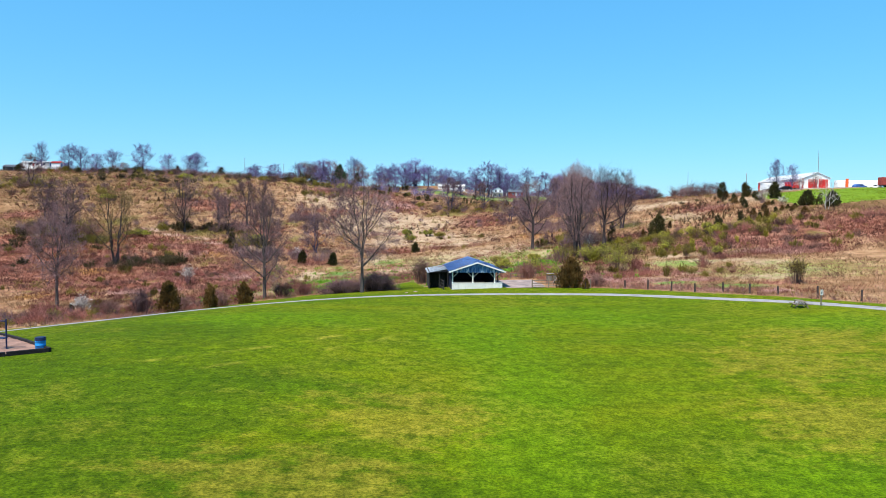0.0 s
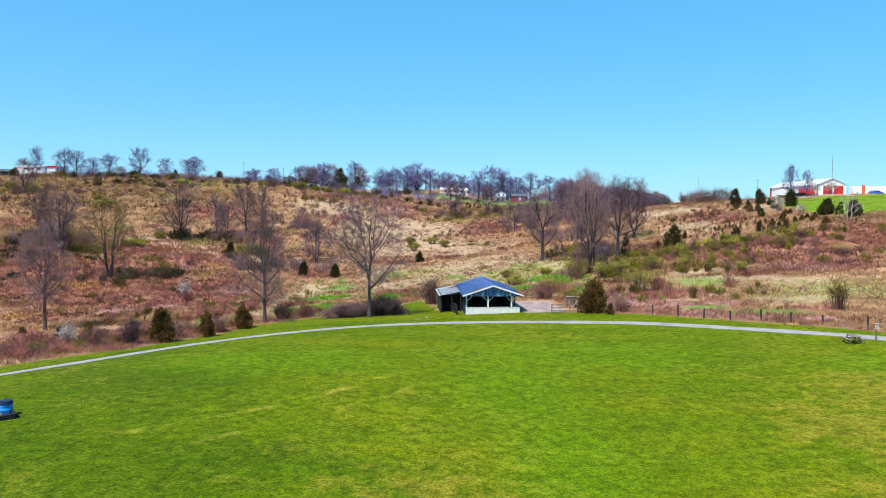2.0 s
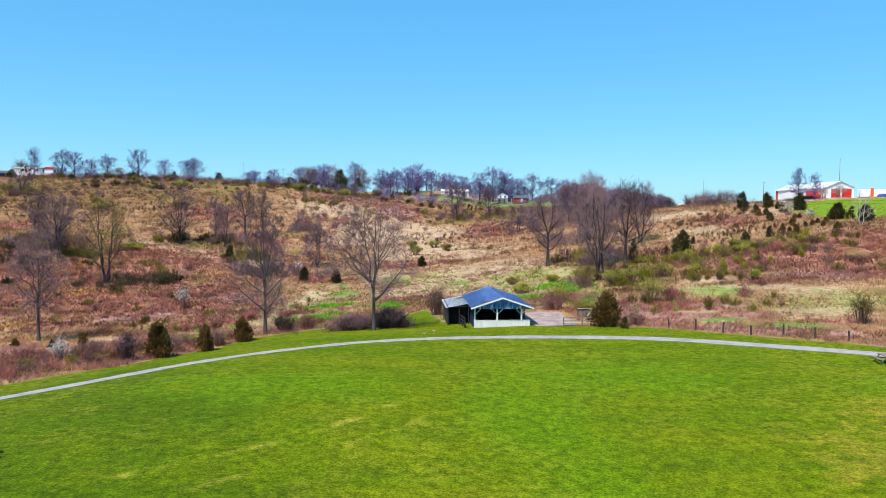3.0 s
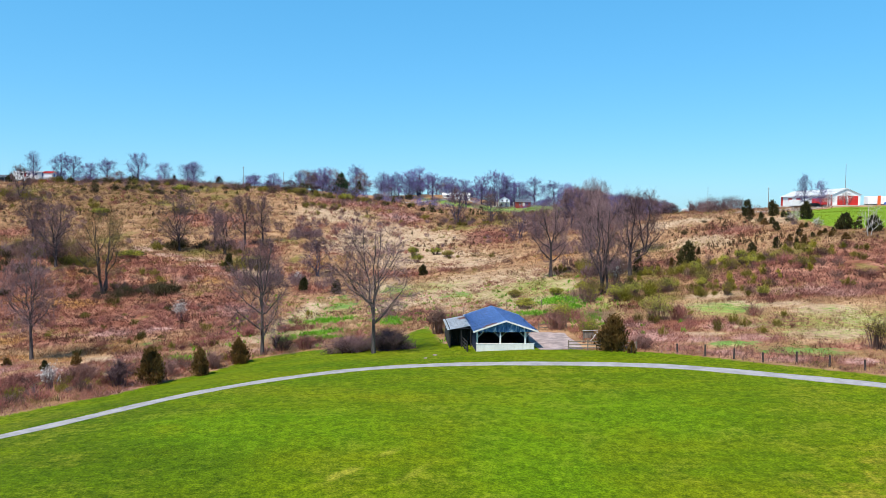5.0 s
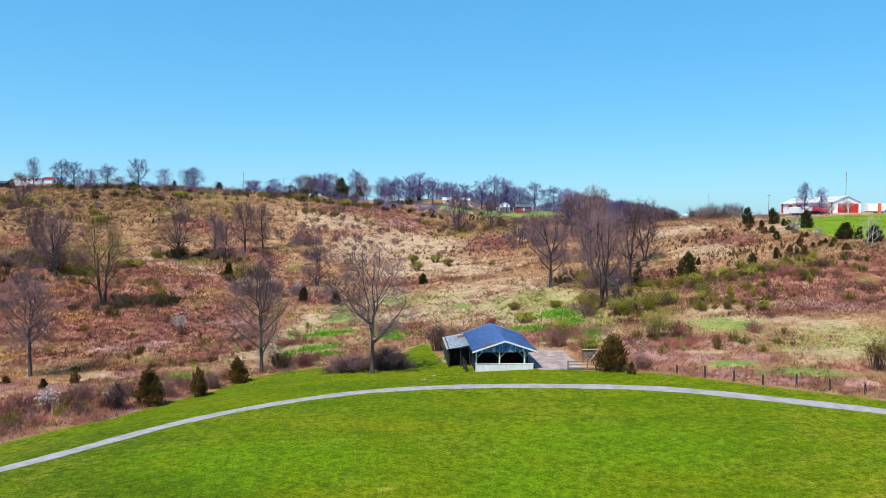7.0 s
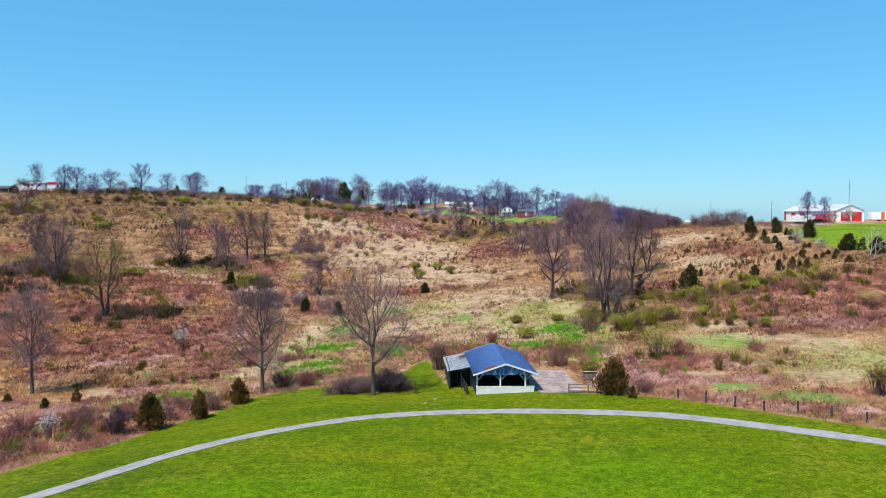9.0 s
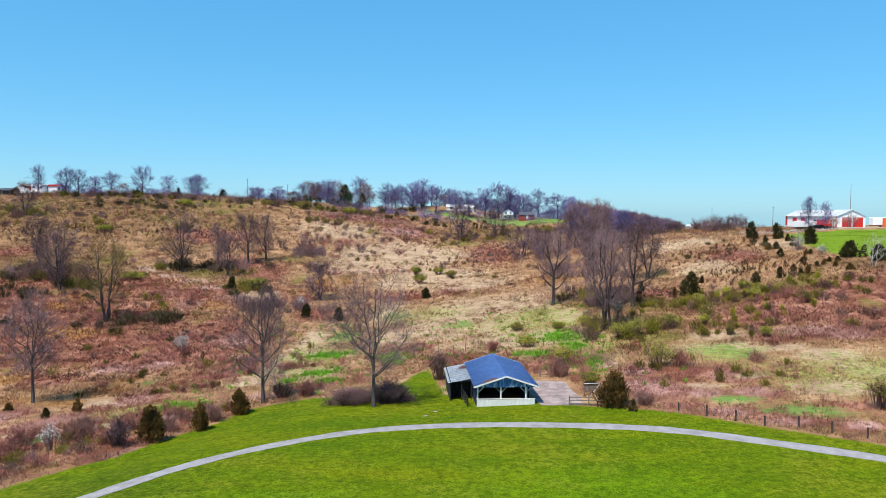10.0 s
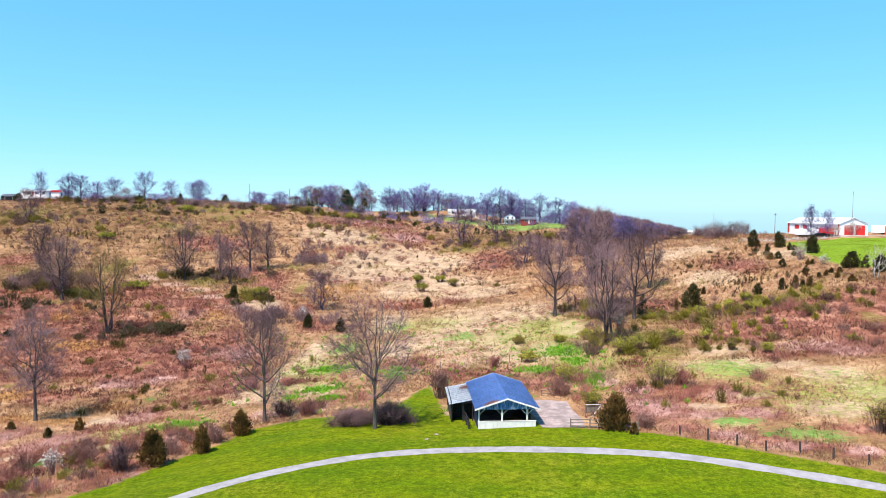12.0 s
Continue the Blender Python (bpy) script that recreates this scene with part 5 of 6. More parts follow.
GREENISH = [(50.5, 93.5, 4.0, 1.5), (32.6, 118.6, 3.9, 2.7), (32.2, 141.5, 3.1, 2.2), (29.5, 150, 3.3, 2.8), (35.6, 142.6, 3.2, 2.6), (18.9, 123.6, 3.0, 1.9), (15.2, 160.5, 1.8, 1.8), (29.1, 157, 2.3, 2.1), (23.3, 157.4, 1.6, 1.7), (51.1, 150.6, 2.8, 1.9),
            (43.2, 146.8, 2.7, 2.1), (55.3, 133, 2, 1.1), (50.5, 136.8, 2.5, 0.9), (20, 108.5, 2.4, 1.6), (15, 141, 2.2, 1.9), (40, 146, 3.2, 2.4), (-10.8, 268, 3, 2.2)]
GREENISH_FAR = [(-9.2, 253, 3, 2.4), (1.6, 261.5, 2.6, 2.4), (-2.5, 267.5, 2.6, 2.4), (-52.7, 391, 4, 4), (-77, 391, 4, 4), (-133.7, 371, 3.5, 4.5), (-146, 312, 3, 4), (-114.7, 320, 3, 4), (-60, 236, 3, 4), (-102, 241, 2.6, 5),
                (48, 345, 4, 3.5), (62.6, 168.6, 2.2, 1.4), (66.4, 163, 2.4, 1.5), (73, 164, 2.4, 1.4), (55.1, 165, 2.2, 1.3), (68.5, 173.6, 2, 1.3), (72.6, 154, 2.4, 1.4), (49.5, 146.3, 2.2, 1.4)]
for i, (x, y, h, r) in enumerate(GREENISH + GREENISH_FAR):
    bush("budding_shrub", x, y, h, r, int(22 + 16 * r), 5, 400 + i, M_STEM, M_LEAF if i % 3 else M_OLIVE, "yellow-green budding shrub in the old field", leaf=0.05 + 0.0004 * y)
for i, (x, y, h, r) in enumerate([(-54.8, 158, 4.6, 1.5), (-45.2, 91.8, 3.2, 1.0), (35.9, 158.0, 5.6, 1.5), (96.6, 205.4, 4.6, 1.4), (98.1, 196, 2.7, 1.4), (-41.4, 211.6, 3.1, 1.3), (129.5, 238.5, 4.8, 2.6), (124.5, 239.5, 4.2, 2.0)]):
    bush("blossom_tree", x, y, h, r, int(14 + 10 * r), 3, 500 + i, M_TWIG, M_BLOOM, "small tree in white spring blossom", leaf=0.06 + 0.0003 * y, category="tree")
# rim brush along the crest and beside the pole
for i, (x, y, h, r) in enumerate([(107, 292, 6.5, 4.2), (110, 286, 6.0, 4.5), (101, 280, 5, 4), (116.6, 293, 5.5, 4), (-185, 402, 4, 5), (-157, 408, 3.5, 5), (-215, 398, 3.5, 4), (-85, 418, 4.5, 5), (-60, 430, 4, 5), (-35, 430, 5, 5), (-5, 425, 5, 5), (20, 415, 4, 5)]):
    bush("rim_brush", x, y, h, r, int(20 + 16 * r), 0, 540 + i, M_TWIG, None, "purple-brown leafless brush on the skyline", category="shrub")


def haze_mesh(rng, h, r, stems, side, w, spray):
    """A dome of fine arching stems and side twigs, about one metre in size."""
    vs, fs = [], []
    for _ in range(stems):
        a, o = rng.uniform(0, 6.28), rng.random() ** 0.6
        root = Vector((math.cos(a) * r * 0.5 * o, math.sin(a) * r * 0.5 * o, -0.06))
        top = Vector((math.cos(a) * r * o + rng.gauss(0, 0.08), math.sin(a) * r * o + rng.gauss(0, 0.08), h * rng.uniform(0.55, 1.05) * (1.08 - 0.55 * o * o)))
        mid = root.lerp(top, 0.5) + Vector((0, 0, 0.1 * h))
        sliver(vs, fs, root, mid, w, rng)
        sliver(vs, fs, root.lerp(mid, 0.8), top, w * 0.8, rng)
        for _k in range(side):
            p = root.lerp(mid, rng.uniform(0.5, 1)) if rng.random() < 0.4 else mid.lerp(top, rng.random())
            d = (top - root).normalized() + Vector((rng.gauss(0, 0.6), rng.gauss(0, 0.6), rng.gauss(0.1, 0.5)))
            sliver(vs, fs, p, p + d * (spray * rng.uniform(0.5, 1.2)), w * (0.75 if spray > 0.2 else 1.3), rng)
    return vs, fs


KINDS = {"brown": (M_STEM, "brown_brush", "brown leafless brush in the old field"), "purple": (M_TWIG, "purple_brush", "purple-grey leafless brush in the old field"), "red": (M_BRAMBLE, "red_brush", "reddish bramble clump in the old field"),
         "olive": (M_OLIVE, "budding_brush", "olive-green budding brush in dry grass"), "lime": (M_LIME, "lime_sapling", "yellow-green leafing sapling on the slope"), "dark": (M_SHADEBRUSH, "dark_brush", "dark green-brown brush clump in dry grass")}
HAZE, hazed, counts = {}, set(), dict.fromkeys(KINDS, 0)
for i, (key, (m, name, label)) in enumerate(KINDS.items()):
    for k in range(3):
        leafy_kind = key in ("olive", "lime", "dark")
        HAZE[key, k] = tagged(part(name, haze_mesh(random.Random(900 + 10 * i + k), 1.0, 0.75 if key != "lime" else 0.42, 44, 6 if not leafy_kind else 14, 0.016 if not leafy_kind else 0.017, 0.28 if not leafy_kind else 0.15), m), label, "shrub", "loose brush of the hillside")


def brush(key, x, y, h, wide, rng):
    k = rng.randrange(3)
    if counts[key] >= 295:
        return
    counts[key] += 1
    ob = copy_thing(HAZE[key, k], Matrix()) if (key, k) in hazed else HAZE[key, k]
    hazed.add((key, k))
    ob.matrix_basis = Matrix.Translation((x, y, land_at(x, y) - 0.05)) @ Matrix.Rotation(rng.uniform(0, 6.28), 4, "Z") @ Matrix.Diagonal((h * wide, h * wide * rng.uniform(0.8, 1.2), h, 1))


# reddish and purple brush all along the west edge of the lawn
rng = random.Random(78)
for _ in range(190):
    s = rng.random()
    y = 66 + 46 * s
    x = -46 + 18 * s ** 1.6 - rng.random() ** 1.4 * (12 + 4 * s)
    if bool(open_field(np.array([x]), np.array([y]), 0.7)[0]):
        brush(rng.choice(("red", "red", "brown", "purple", "olive")), x, y, rng.uniform(0.6, 1.6), rng.uniform(0.7, 1.2), rng)

# x, y, half-widths, count, height from, to, and which kinds
CLUMPS = [
    (-150, 393, 70, 8, 75, 1.6, 4.2, "brown purple olive purple dark"), (-70, 398, 45, 8, 50, 1.4, 3.6, "olive purple olive dark"), (-150, 345, 60, 30, 70, 0.9, 2.4, "brown olive red brown"),
    (-190, 330, 30, 22, 34, 1.5, 4.0, "purple brown olive"), (-131, 240, 13, 8, 34, 2.0, 5.0, "purple brown brown olive"), (-112, 228, 9, 6, 16, 1.5, 3.4, "olive dark olive"), (-84, 262, 20, 8, 36, 1.5, 3.8, "olive purple brown dark"),
    (-56, 300, 14, 24, 40, 1.5, 4.0, "purple red purple"), (-58, 360, 18, 16, 28, 1.4, 3.2, "olive brown"), (-30, 330, 28, 10, 30, 1.0, 2.4, "purple red"), (-95, 205, 34, 26, 56, 0.9, 2.2, "red brown red olive"), (-60, 150, 26, 26, 44, 0.8, 1.8, "red brown olive"), (-30, 141, 9, 3, 26, 0.8, 1.7, "red"), (-45, 128, 9, 3, 14, 0.8, 1.6, "red olive"), (-58, 172, 12, 4, 20, 0.9, 1.8, "red brown"),
    (-48, 205, 12, 8, 22, 1.6, 4.2, "purple purple brown"), (-76, 187, 9, 4, 20, 1.4, 3.4, "dark dark brown"), (-62, 229, 8, 6, 14, 1.5, 3.4, "olive olive dark"), (-20, 285, 40, 30, 70, 0.7, 1.8, "purple olive brown red"), (10, 350, 34, 14, 40, 1.4, 3.4, "purple olive brown"),
    (66, 166, 18, 10, 46, 0.7, 2.0, "lime olive brown"), (64, 167, 17, 6, 56, 0.8, 1.9, "lime lime olive"), (60, 148, 14, 6, 12, 0.8, 1.8, "lime"), (48, 168, 10, 8, 20, 0.8, 2.0, "lime olive brown"), (38, 182, 10, 12, 26, 1.5, 3.5, "purple olive brown"), (80, 160, 22, 10, 40, 1.0, 2.2, "red brown olive"), (62, 140, 20, 10, 34, 0.8, 1.8, "red olive brown"),
    (33, 146, 9, 8, 16, 1.2, 3.0, "lime olive brown brown"), (48, 140, 10, 6, 8, 0.9, 2.0, "lime olive"), (40, 112, 16, 7, 30, 0.8, 1.9, "red brown olive"), (20, 106, 2.5, 6, 16, 0.5, 1.3, "olive brown red"), (22, 116, 6, 6, 14, 1.0, 2.2, "red brown olive"), (90, 225, 12, 14, 24, 0.8, 2.0, "brown olive dark"),
    (-130, 290, 40, 20, 60, 0.9, 2.6, "brown olive purple"), (10, 250, 24, 24, 40, 0.7, 1.6, "olive brown"), (40, 230, 10, 20, 30, 1.5, 3.8, "purple brown olive"), (60, 280, 16, 26, 40, 2.0, 4.5, "purple purple brown"), (105, 285, 14, 8, 24, 2.0, 5.0, "purple brown"), (-145, 372, 60, 14, 56, 1.2, 3.0, "olive purple dark"), (-190, 340, 34, 20, 30, 1.4, 3.4, "olive purple"), (-125, 215, 22, 14, 44, 1.2, 3.0, "brown dark olive"), (-100, 180, 20, 10, 24, 1.0, 2.2, "dark olive brown"), (-15, 119, 10, 4, 14, 0.9, 2.0, "olive brown red"), (-40, 428, 60, 12, 70, 2.5, 6.0, "purple purple brown dark"), (-170, 404, 60, 7, 40, 1.5, 4.5, "purple purple brown dark")]
rng = random.Random(77)
for cx, cy, rx, ry, count, lo, hi, kinds in CLUMPS:
    kinds = kinds.split()
    for _ in range(count):
        x, y = cx + rng.gauss(0, 0.55) * rx, cy + rng.gauss(0, 0.55) * ry
        if bool(open_field(np.array([x]), np.array([y]), 1.2)[0]):
            brush(rng.choice(kinds), x, y, rng.uniform(lo, hi), rng.uniform(0.8, 1.35), rng)

# cedar seedlings dotted over the slopes
seedling = tagged(part("cedar_seedling", cedar_mesh(random.Random(9), 1.1, 0.45, 90), M_SEED), "knee-high dark cedar seedling in dry grass", "sapling", "cedar seedlings")
rng = random.Random(8)
spots = [(-162, 314, 30, 8, 60), (-164, 290, 14, 6, 24), (-133, 315, 15, 9, 24), (75, 216, 8, 9, 34), (73, 188, 9, 6, 46), (80, 193, 7, 7, 24), (88, 232, 8, 6, 14), (87, 188, 8, 6, 18), (2, 288, 20, 16, 26), (-53, 353, 22, 10, 18), (-50, 150, 30, 25, 6)]
firsts = True
for cx, cy, rx, ry, count in spots:
    for _ in range(count):
        x, y = cx + rng.gauss(0, 0.6) * rx, cy + rng.gauss(0, 0.6) * ry
        s = rng.uniform(0.5, 1.25) * (1 if y < 250 else 1.25)
        m = Matrix.Translation((x, y, land_at(x, y) - 0.05)) @ Matrix.Rotation(rng.uniform(0, 6.28), 4, "Z") @ Matrix.Diagonal((s, s, s * rng.uniform(0.8, 1.4), 1))
        ob = seedling if firsts else copy_thing(seedling, Matrix())
        ob.matrix_basis = m
        firsts = False


# ---- picnic shelter ----
def roof_metal(name, color, rust_at, rust_r):
    m, n, l, b = mat(name, 0.45, 0.08)
    v = coords(n)
    streak = noise_of(n, l, v, 1.0, 4, 0.6, (6, 0.5, 0.5))
    spot = noise_of(n, l, v, 4.5, 5, 0.75)
    cloud = noise_of(n, l, v, 0.6, 4, 0.7)
    col = ramp(n, l, streak, [(0.3, [c * 0.75 for c in color]), (0.7, [min(1, c * 1.2) for c in color])])
    sep = n.new("ShaderNodeVectorMath")
    sep.operation = "DISTANCE"
    sep.inputs[1].default_value = rust_at
    l.new(v, sep.inputs[0])
    near = calc(n, l, "SUBTRACT", 1.0, calc(n, l, "DIVIDE", sep.outputs["Value"], rust_r))
    rust = step(n, l, calc(n, l, "ADD", calc(n, l, "MULTIPLY", near, 0.5), spot), 0.64, 0.74)
    col = mix(n, l, 1.0, col, ramp(n, l, cloud, [(0.35, (0.78, 0.82, 0.86)), (0.65, (1.15, 1.1, 1.05))]), "MULTIPLY")
    col = mix(n, l, rust, col, (0.30, 0.12, 0.09))
    l.new(col, b.inputs["Base Color"])
    return m


M_ROOF = roof_metal("blue_grey_roof_metal", (0.125, 0.245, 0.56), (0, 0, 0), 0.01)
M_ROOF_RUST = roof_metal("rusted_roof_metal", (0.125, 0.245, 0.56), (-2.0, -0.2, 3.25), 1.5)
M_LEANROOF = roof_metal("pale_roof_metal", (0.56, 0.60, 0.66), (-4.2, 11, 2.4), 1.5)


def peeling():
    m, n, l, b = mat("peeling_blue_boards", 0.8)
    v = coords(n)
    s = noise_of(n, l, v, 2.4, 5, 0.7, (2.5, 2.5, 0.6))
    r = n.new("ShaderNodeObjectInfo").outputs["Random"]
    f = calc(n, l, "ADD", s, calc(n, l, "MULTIPLY", r, 0.12))
    l.new(ramp(n, l, f, [(0.40, (0.018, 0.05, 0.14)), (0.52, (0.05, 0.13, 0.32)), (0.62, (0.10, 0.22, 0.42)), (0.72, (0.6, 0.64, 0.7))]), b.inputs["Base Color"])
    return m


M_BLUE = peeling()
BODY_X = 2.55


def build_shelter():
    s = thing("picnic_shelter", pose(7.65, 100.0, -0.08, 0, 0, 3.6), "open-fronted picnic shelter with a blue-grey metal roof and white half wall", "shelter")
    L, eave, ridge = 13.3, 2.62, 3.95
    part("floor_slab", box(-3.7, 0.0, -0.35, BODY_X + 1.2, L, 0.03, 0.01), M_CONCRETE, s)
    # white half wall of upright panels under a cap rail
    wall = part("half_wall", box(-3.68, -0.02, -0.2, 3.68, 0.04, 0.05, 0.005), M_WHITE, s, "white painted half wall")
    for i in range(15):
        x = -3.66 + i * 0.488
        part("panel", box(x + 0.006, -0.055, 0.0, x + 0.482, -0.02, 0.93 + 0.012 * (i % 3), 0.006), M_WHITE, wall)
    part("cap_rail", box(-3.72, -0.09, 0.95, 3.72, 0.08, 1.0, 0.01), M_WHITE, s)
    for x in (-3.55, -0.62, 2.55):
        part("post", box(x - 0.09, 0.085, 0.0, x + 0.09, 0.265, 2.55, 0.012), M_WHITE, s, "white painted post")
    for x, d in ((-3.55, 1), (-0.62, -1), (-0.62, 1), (2.55, -1), (2.55, 1)):
        part("knee_brace", beam((x + d * 0.07, 0.17, 1.75), (x + d * 0.85, 0.17, 2.5), 0.065, 0.065, 0.008), M_WHITE, s)
    part("front_beam", box(-3.9, 0.07, 2.5, 3.9, 0.28, 2.7, 0.015), M_DARK, s, "dark stained front beam")
    # gable of upright boards
    gable = part("gable", box(-3.85, 0.0, 2.46, 3.85, 0.05, 2.56, 0.004), M_BLUE, s, "weathered blue gable boards with peeling white paint")
    for i in range(34):
        x = -3.9 + i * 0.2295
        xm = x + 0.11
        top = ridge - 0.1 - abs(xm) * (ridge - eave) / 4.05
        drop = 2.42 + 0.03 * ((i * 7) % 3)
        part("board", box(x + 0.004, -0.04 - 0.006 * (i % 2), drop, x + 0.222, -0.006 * (i % 2), max(top, drop + 0.08)), M_BLUE, gable)
    # dark plank walls
    for name, a, b in (("side_wall", (-3.66, 0.25), (-3.66, L)), ("back_wall", (-3.66, L), (BODY_X, L)), ("side_wall", (BODY_X, 0.6), (BODY_X, L))):
        w = part(name, beam((*a, 1.2), (*b, 1.2), 0.03, 2.4), M_NAVY, s, "dark navy stained plank wall")
        d = Vector((b[0] - a[0], b[1] - a[1], 0))
        count = int(d.length / 0.4)
        u = d / count
        for i in range(count):
            p = Vector((*a, 1.22)) + u * (i + 0.5)
            o = Vector((-u.y, u.x, 0)).normalized() * 0.03
            part("plank", beam(p + o - u * 0.485, p + o + u * 0.485, 0.025, 2.46 + 0.02 * (i % 3)), M_NAVY, w)
    for y in (3.3, 6.6, 9.9, 13.1):
        part("post", box(3.4, y - 0.08, 0.0, 3.56, y + 0.08, 2.6, 0.01), M_DARK, s)
        part("tie_beam", box(-3.8, y - 0.06, 2.5, 3.8, y + 0.06, 2.66, 0.01), M_DARK, s)
    part("ceiling_boards", box(-3.8, 0.3, 2.68, 3.8, L, 2.72), M_DARK, s)
    # roof sheets with ribs
    slope = math.atan2(ridge - eave, 4.05)
    run = math.hypot(4.05, ridge - eave)
    for side in (-1, 1):
        deck = part("roof", beam((side * 2.02, -0.46, (ridge + eave) / 2 - 0.05), (side * 2.02, L + 0.36, (ridge + eave) / 2 - 0.05), 0.02, 0.02), M_DARK, s, "blue-grey ribbed sheet metal roof slope")
        count = 15
        step_y = (L + 0.9) / count
        for i in range(count):
            y0 = -0.5 + i * step_y
            bm = bmesh.new()
            prof = [(0, 0.008), (0.03, 0.01), (0.06, 0.0), (step_y * 0.48, 0.0), (step_y * 0.5, 0.005), (step_y * 0.52, 0.0), (step_y - 0.005, 0.0)]
            rows = []
            for r in (-0.02, run + 0.06):
                rows.append([bm.verts.new((side * (r * math.cos(slope)), y0 + py, ridge - r * math.sin(slope) + pz + 0.02 + 0.002 * (i % 2))) for py, pz in prof])
            for a in range(len(prof) - 1):
                bm.faces.new((rows[0][a], rows[0][a + 1], rows[1][a + 1], rows[1][a]))
            bmesh.ops.solidify(bm, geom=bm.faces[:], thickness=0.012)
            part("roof_sheet", bm, M_ROOF_RUST if side < 0 and i < 4 else M_ROOF, deck)
    cap = bmesh.new()
    tilt = math.tan(slope) * 0.16
    q = [[cap.verts.new((x, y, ridge + 0.045 - (tilt if x else 0.0))) for x in (-0.16, 0.0, 0.16)] for y in (-0.5, L + 0.4)]
    for k in range(2):
        cap.faces.new((q[0][k], q[0][k + 1], q[1][k + 1], q[1][k]))
    bmesh.ops.solidify(cap, geom=cap.faces[:], thickness=0.012)
    part("ridge_cap", cap, M_ROOF, s)
    for side in (-1, 1):
        part("rake_board", beam((0, -0.53, ridge - 0.06), (side * 4.12, -0.53, eave - 0.085), 0.04, 0.2, 0.006), M_WHITE, s, "white painted rake board")
        part("rake_board", beam((0, L + 0.42, ridge - 0.06), (side * 4.12, L + 0.42, eave - 0.085), 0.04, 0.2), M_WHITE, s)
        part("eave_board", beam((side * 4.1, -0.5, eave - 0.09), (side * 4.1, L + 0.4, eave - 0.09), 0.04, 0.14), M_DARK, s)
    # lean-to on the west side
    y0, y1 = 4.0, 12.9
    lean = part("lean_to", box(-6.75, y0 + 0.1, 2.12, -3.72, y1, 2.16), M_DARK, s, "dark lean-to with a pale metal roof")
    for i in range(10):
        ya = y0 - 0.25 + i * (y1 - y0 + 0.4) / 10
        yb = ya + (y1 - y0 + 0.4) / 10 - 0.01
        bm = bmesh.new()
        for a, b, z in ((ya, ya + 0.06, 0.03), (ya + 0.06, yb, 0.0)):
            q = [bm.verts.new(p) for p in ((-7.05, a, 2.08 + z), (-3.95, a, 2.66 + z), (-3.95, b, 2.66 + z), (-7.05, b, 2.08 + z))]
            bm.faces.new(q)
        bmesh.ops.solidify(bm, geom=bm.faces[:], thickness=0.012)
        part("lean_to_sheet", bm, M_LEANROOF, lean)
    for a, b in (((-6.75, y0 + 0.3), (-6.75, y1)), ((-6.75, y1), (-3.7, y1)), ((-6.75, y0 + 2.2), (-3.7, y0 + 2.2))):
        d = Vector((b[0] - a[0], b[1] - a[1], 0))
        count = int(d.length / 0.3)
        for i in range(count):
            p = Vector((*a, 0.85)) + d * ((i + 0.5) / count)
            part("plank", beam(p - d / count * 0.48, p + d / count * 0.48, 0.03, 2.45 - 0.02 * (i % 3)), M_DARK, lean)
    for x in (-6.7, -5.2, -3.95):
        part("lean_to_post", box(x - 0.07, y0, -0.6, x + 0.07, y0 + 0.14, 2.15, 0.01), M_DARK, s)
    return s


build_shelter()

# concrete pad beside the shelter
def build_pad():
    ring = PAD
    cx, cy = sum(p[0] for p in ring) / len(ring), sum(p[1] for p in ring) / len(ring)
    bm = bmesh.new()
    inner = []
    for (x0, y0), (x1, y1) in zip(ring, ring[1:] + ring[:1]):
        for k in range(6):
            x, y = x0 + (x1 - x0) * k / 6, y0 + (y1 - y0) * k / 6
            j = 0.12 * math.sin(x * 9 + y * 5)
            inner.append((x + j, y + 0.7 * j))
    rings = []
    for f, dz in ((1.0, -0.25), (1.0, 0.05), (0.66, 0.06), (0.33, 0.06)):
        rings.append([bm.verts.new((cx + (x - cx) * f, cy + (y - cy) * f, land_at(cx + (x - cx) * f, cy + (y - cy) * f) + dz)) for x, y in inner])
    mid = bm.verts.new((cx, cy, land_at(cx, cy) + 0.06))
    n = len(inner)
    for a, b in zip(rings, rings[1:]):
        for i in range(n):
            bm.faces.new((a[i], a[(i + 1) % n], b[(i + 1) % n], b[i]))
    for i in range(n):
        bm.faces.new((rings[-1][i], rings[-1][(i + 1) % n], mid))
    return tagged(part("pavement", bm, M_CONCRETE), "worn pinkish-grey concrete pad beside the shelter", "pavement", kind="structure")


build_pad()


# ---- fences ----
M_OLDPOST = plain("old_dark_post", (0.06, 0.045, 0.042), 0.9, vary=0.4, scale=2, grain=18, stretch=(2, 2, 0.4))


def split_rail(points, rails, h, label, group=""):
    f = thing("rail_fence", pose(points[0][0], points[0][1], land_at(*points[0])), label, "fence", group)
    o = Vector((points[0][0], points[0][1], land_at(*points[0])))
    tops = [Vector((x, y, land_at(x, y))) - o for x, y in points]
    for i, p in enumerate(tops):
        part("fence_post", rod(p + Vector((0, 0, -0.3)), p + Vector((0.02 * (i % 2), 0, h + 0.08 * (i % 2))), 0.09, 0.08, 7), M_DARK if "dark" in label else M_WOOD, f)
    for a, b in zip(tops, tops[1:]):
        for k in range(rails):
            z = h * (k + 0.8) / rails - 0.05
            part("rail", beam(a + Vector((0, 0, z)), b + Vector((0, 0, z + 0.03 * (k - 1))), 0.09, 0.12, 0.02), M_DARK if "dark" in label else M_WOOD, f)
    return f


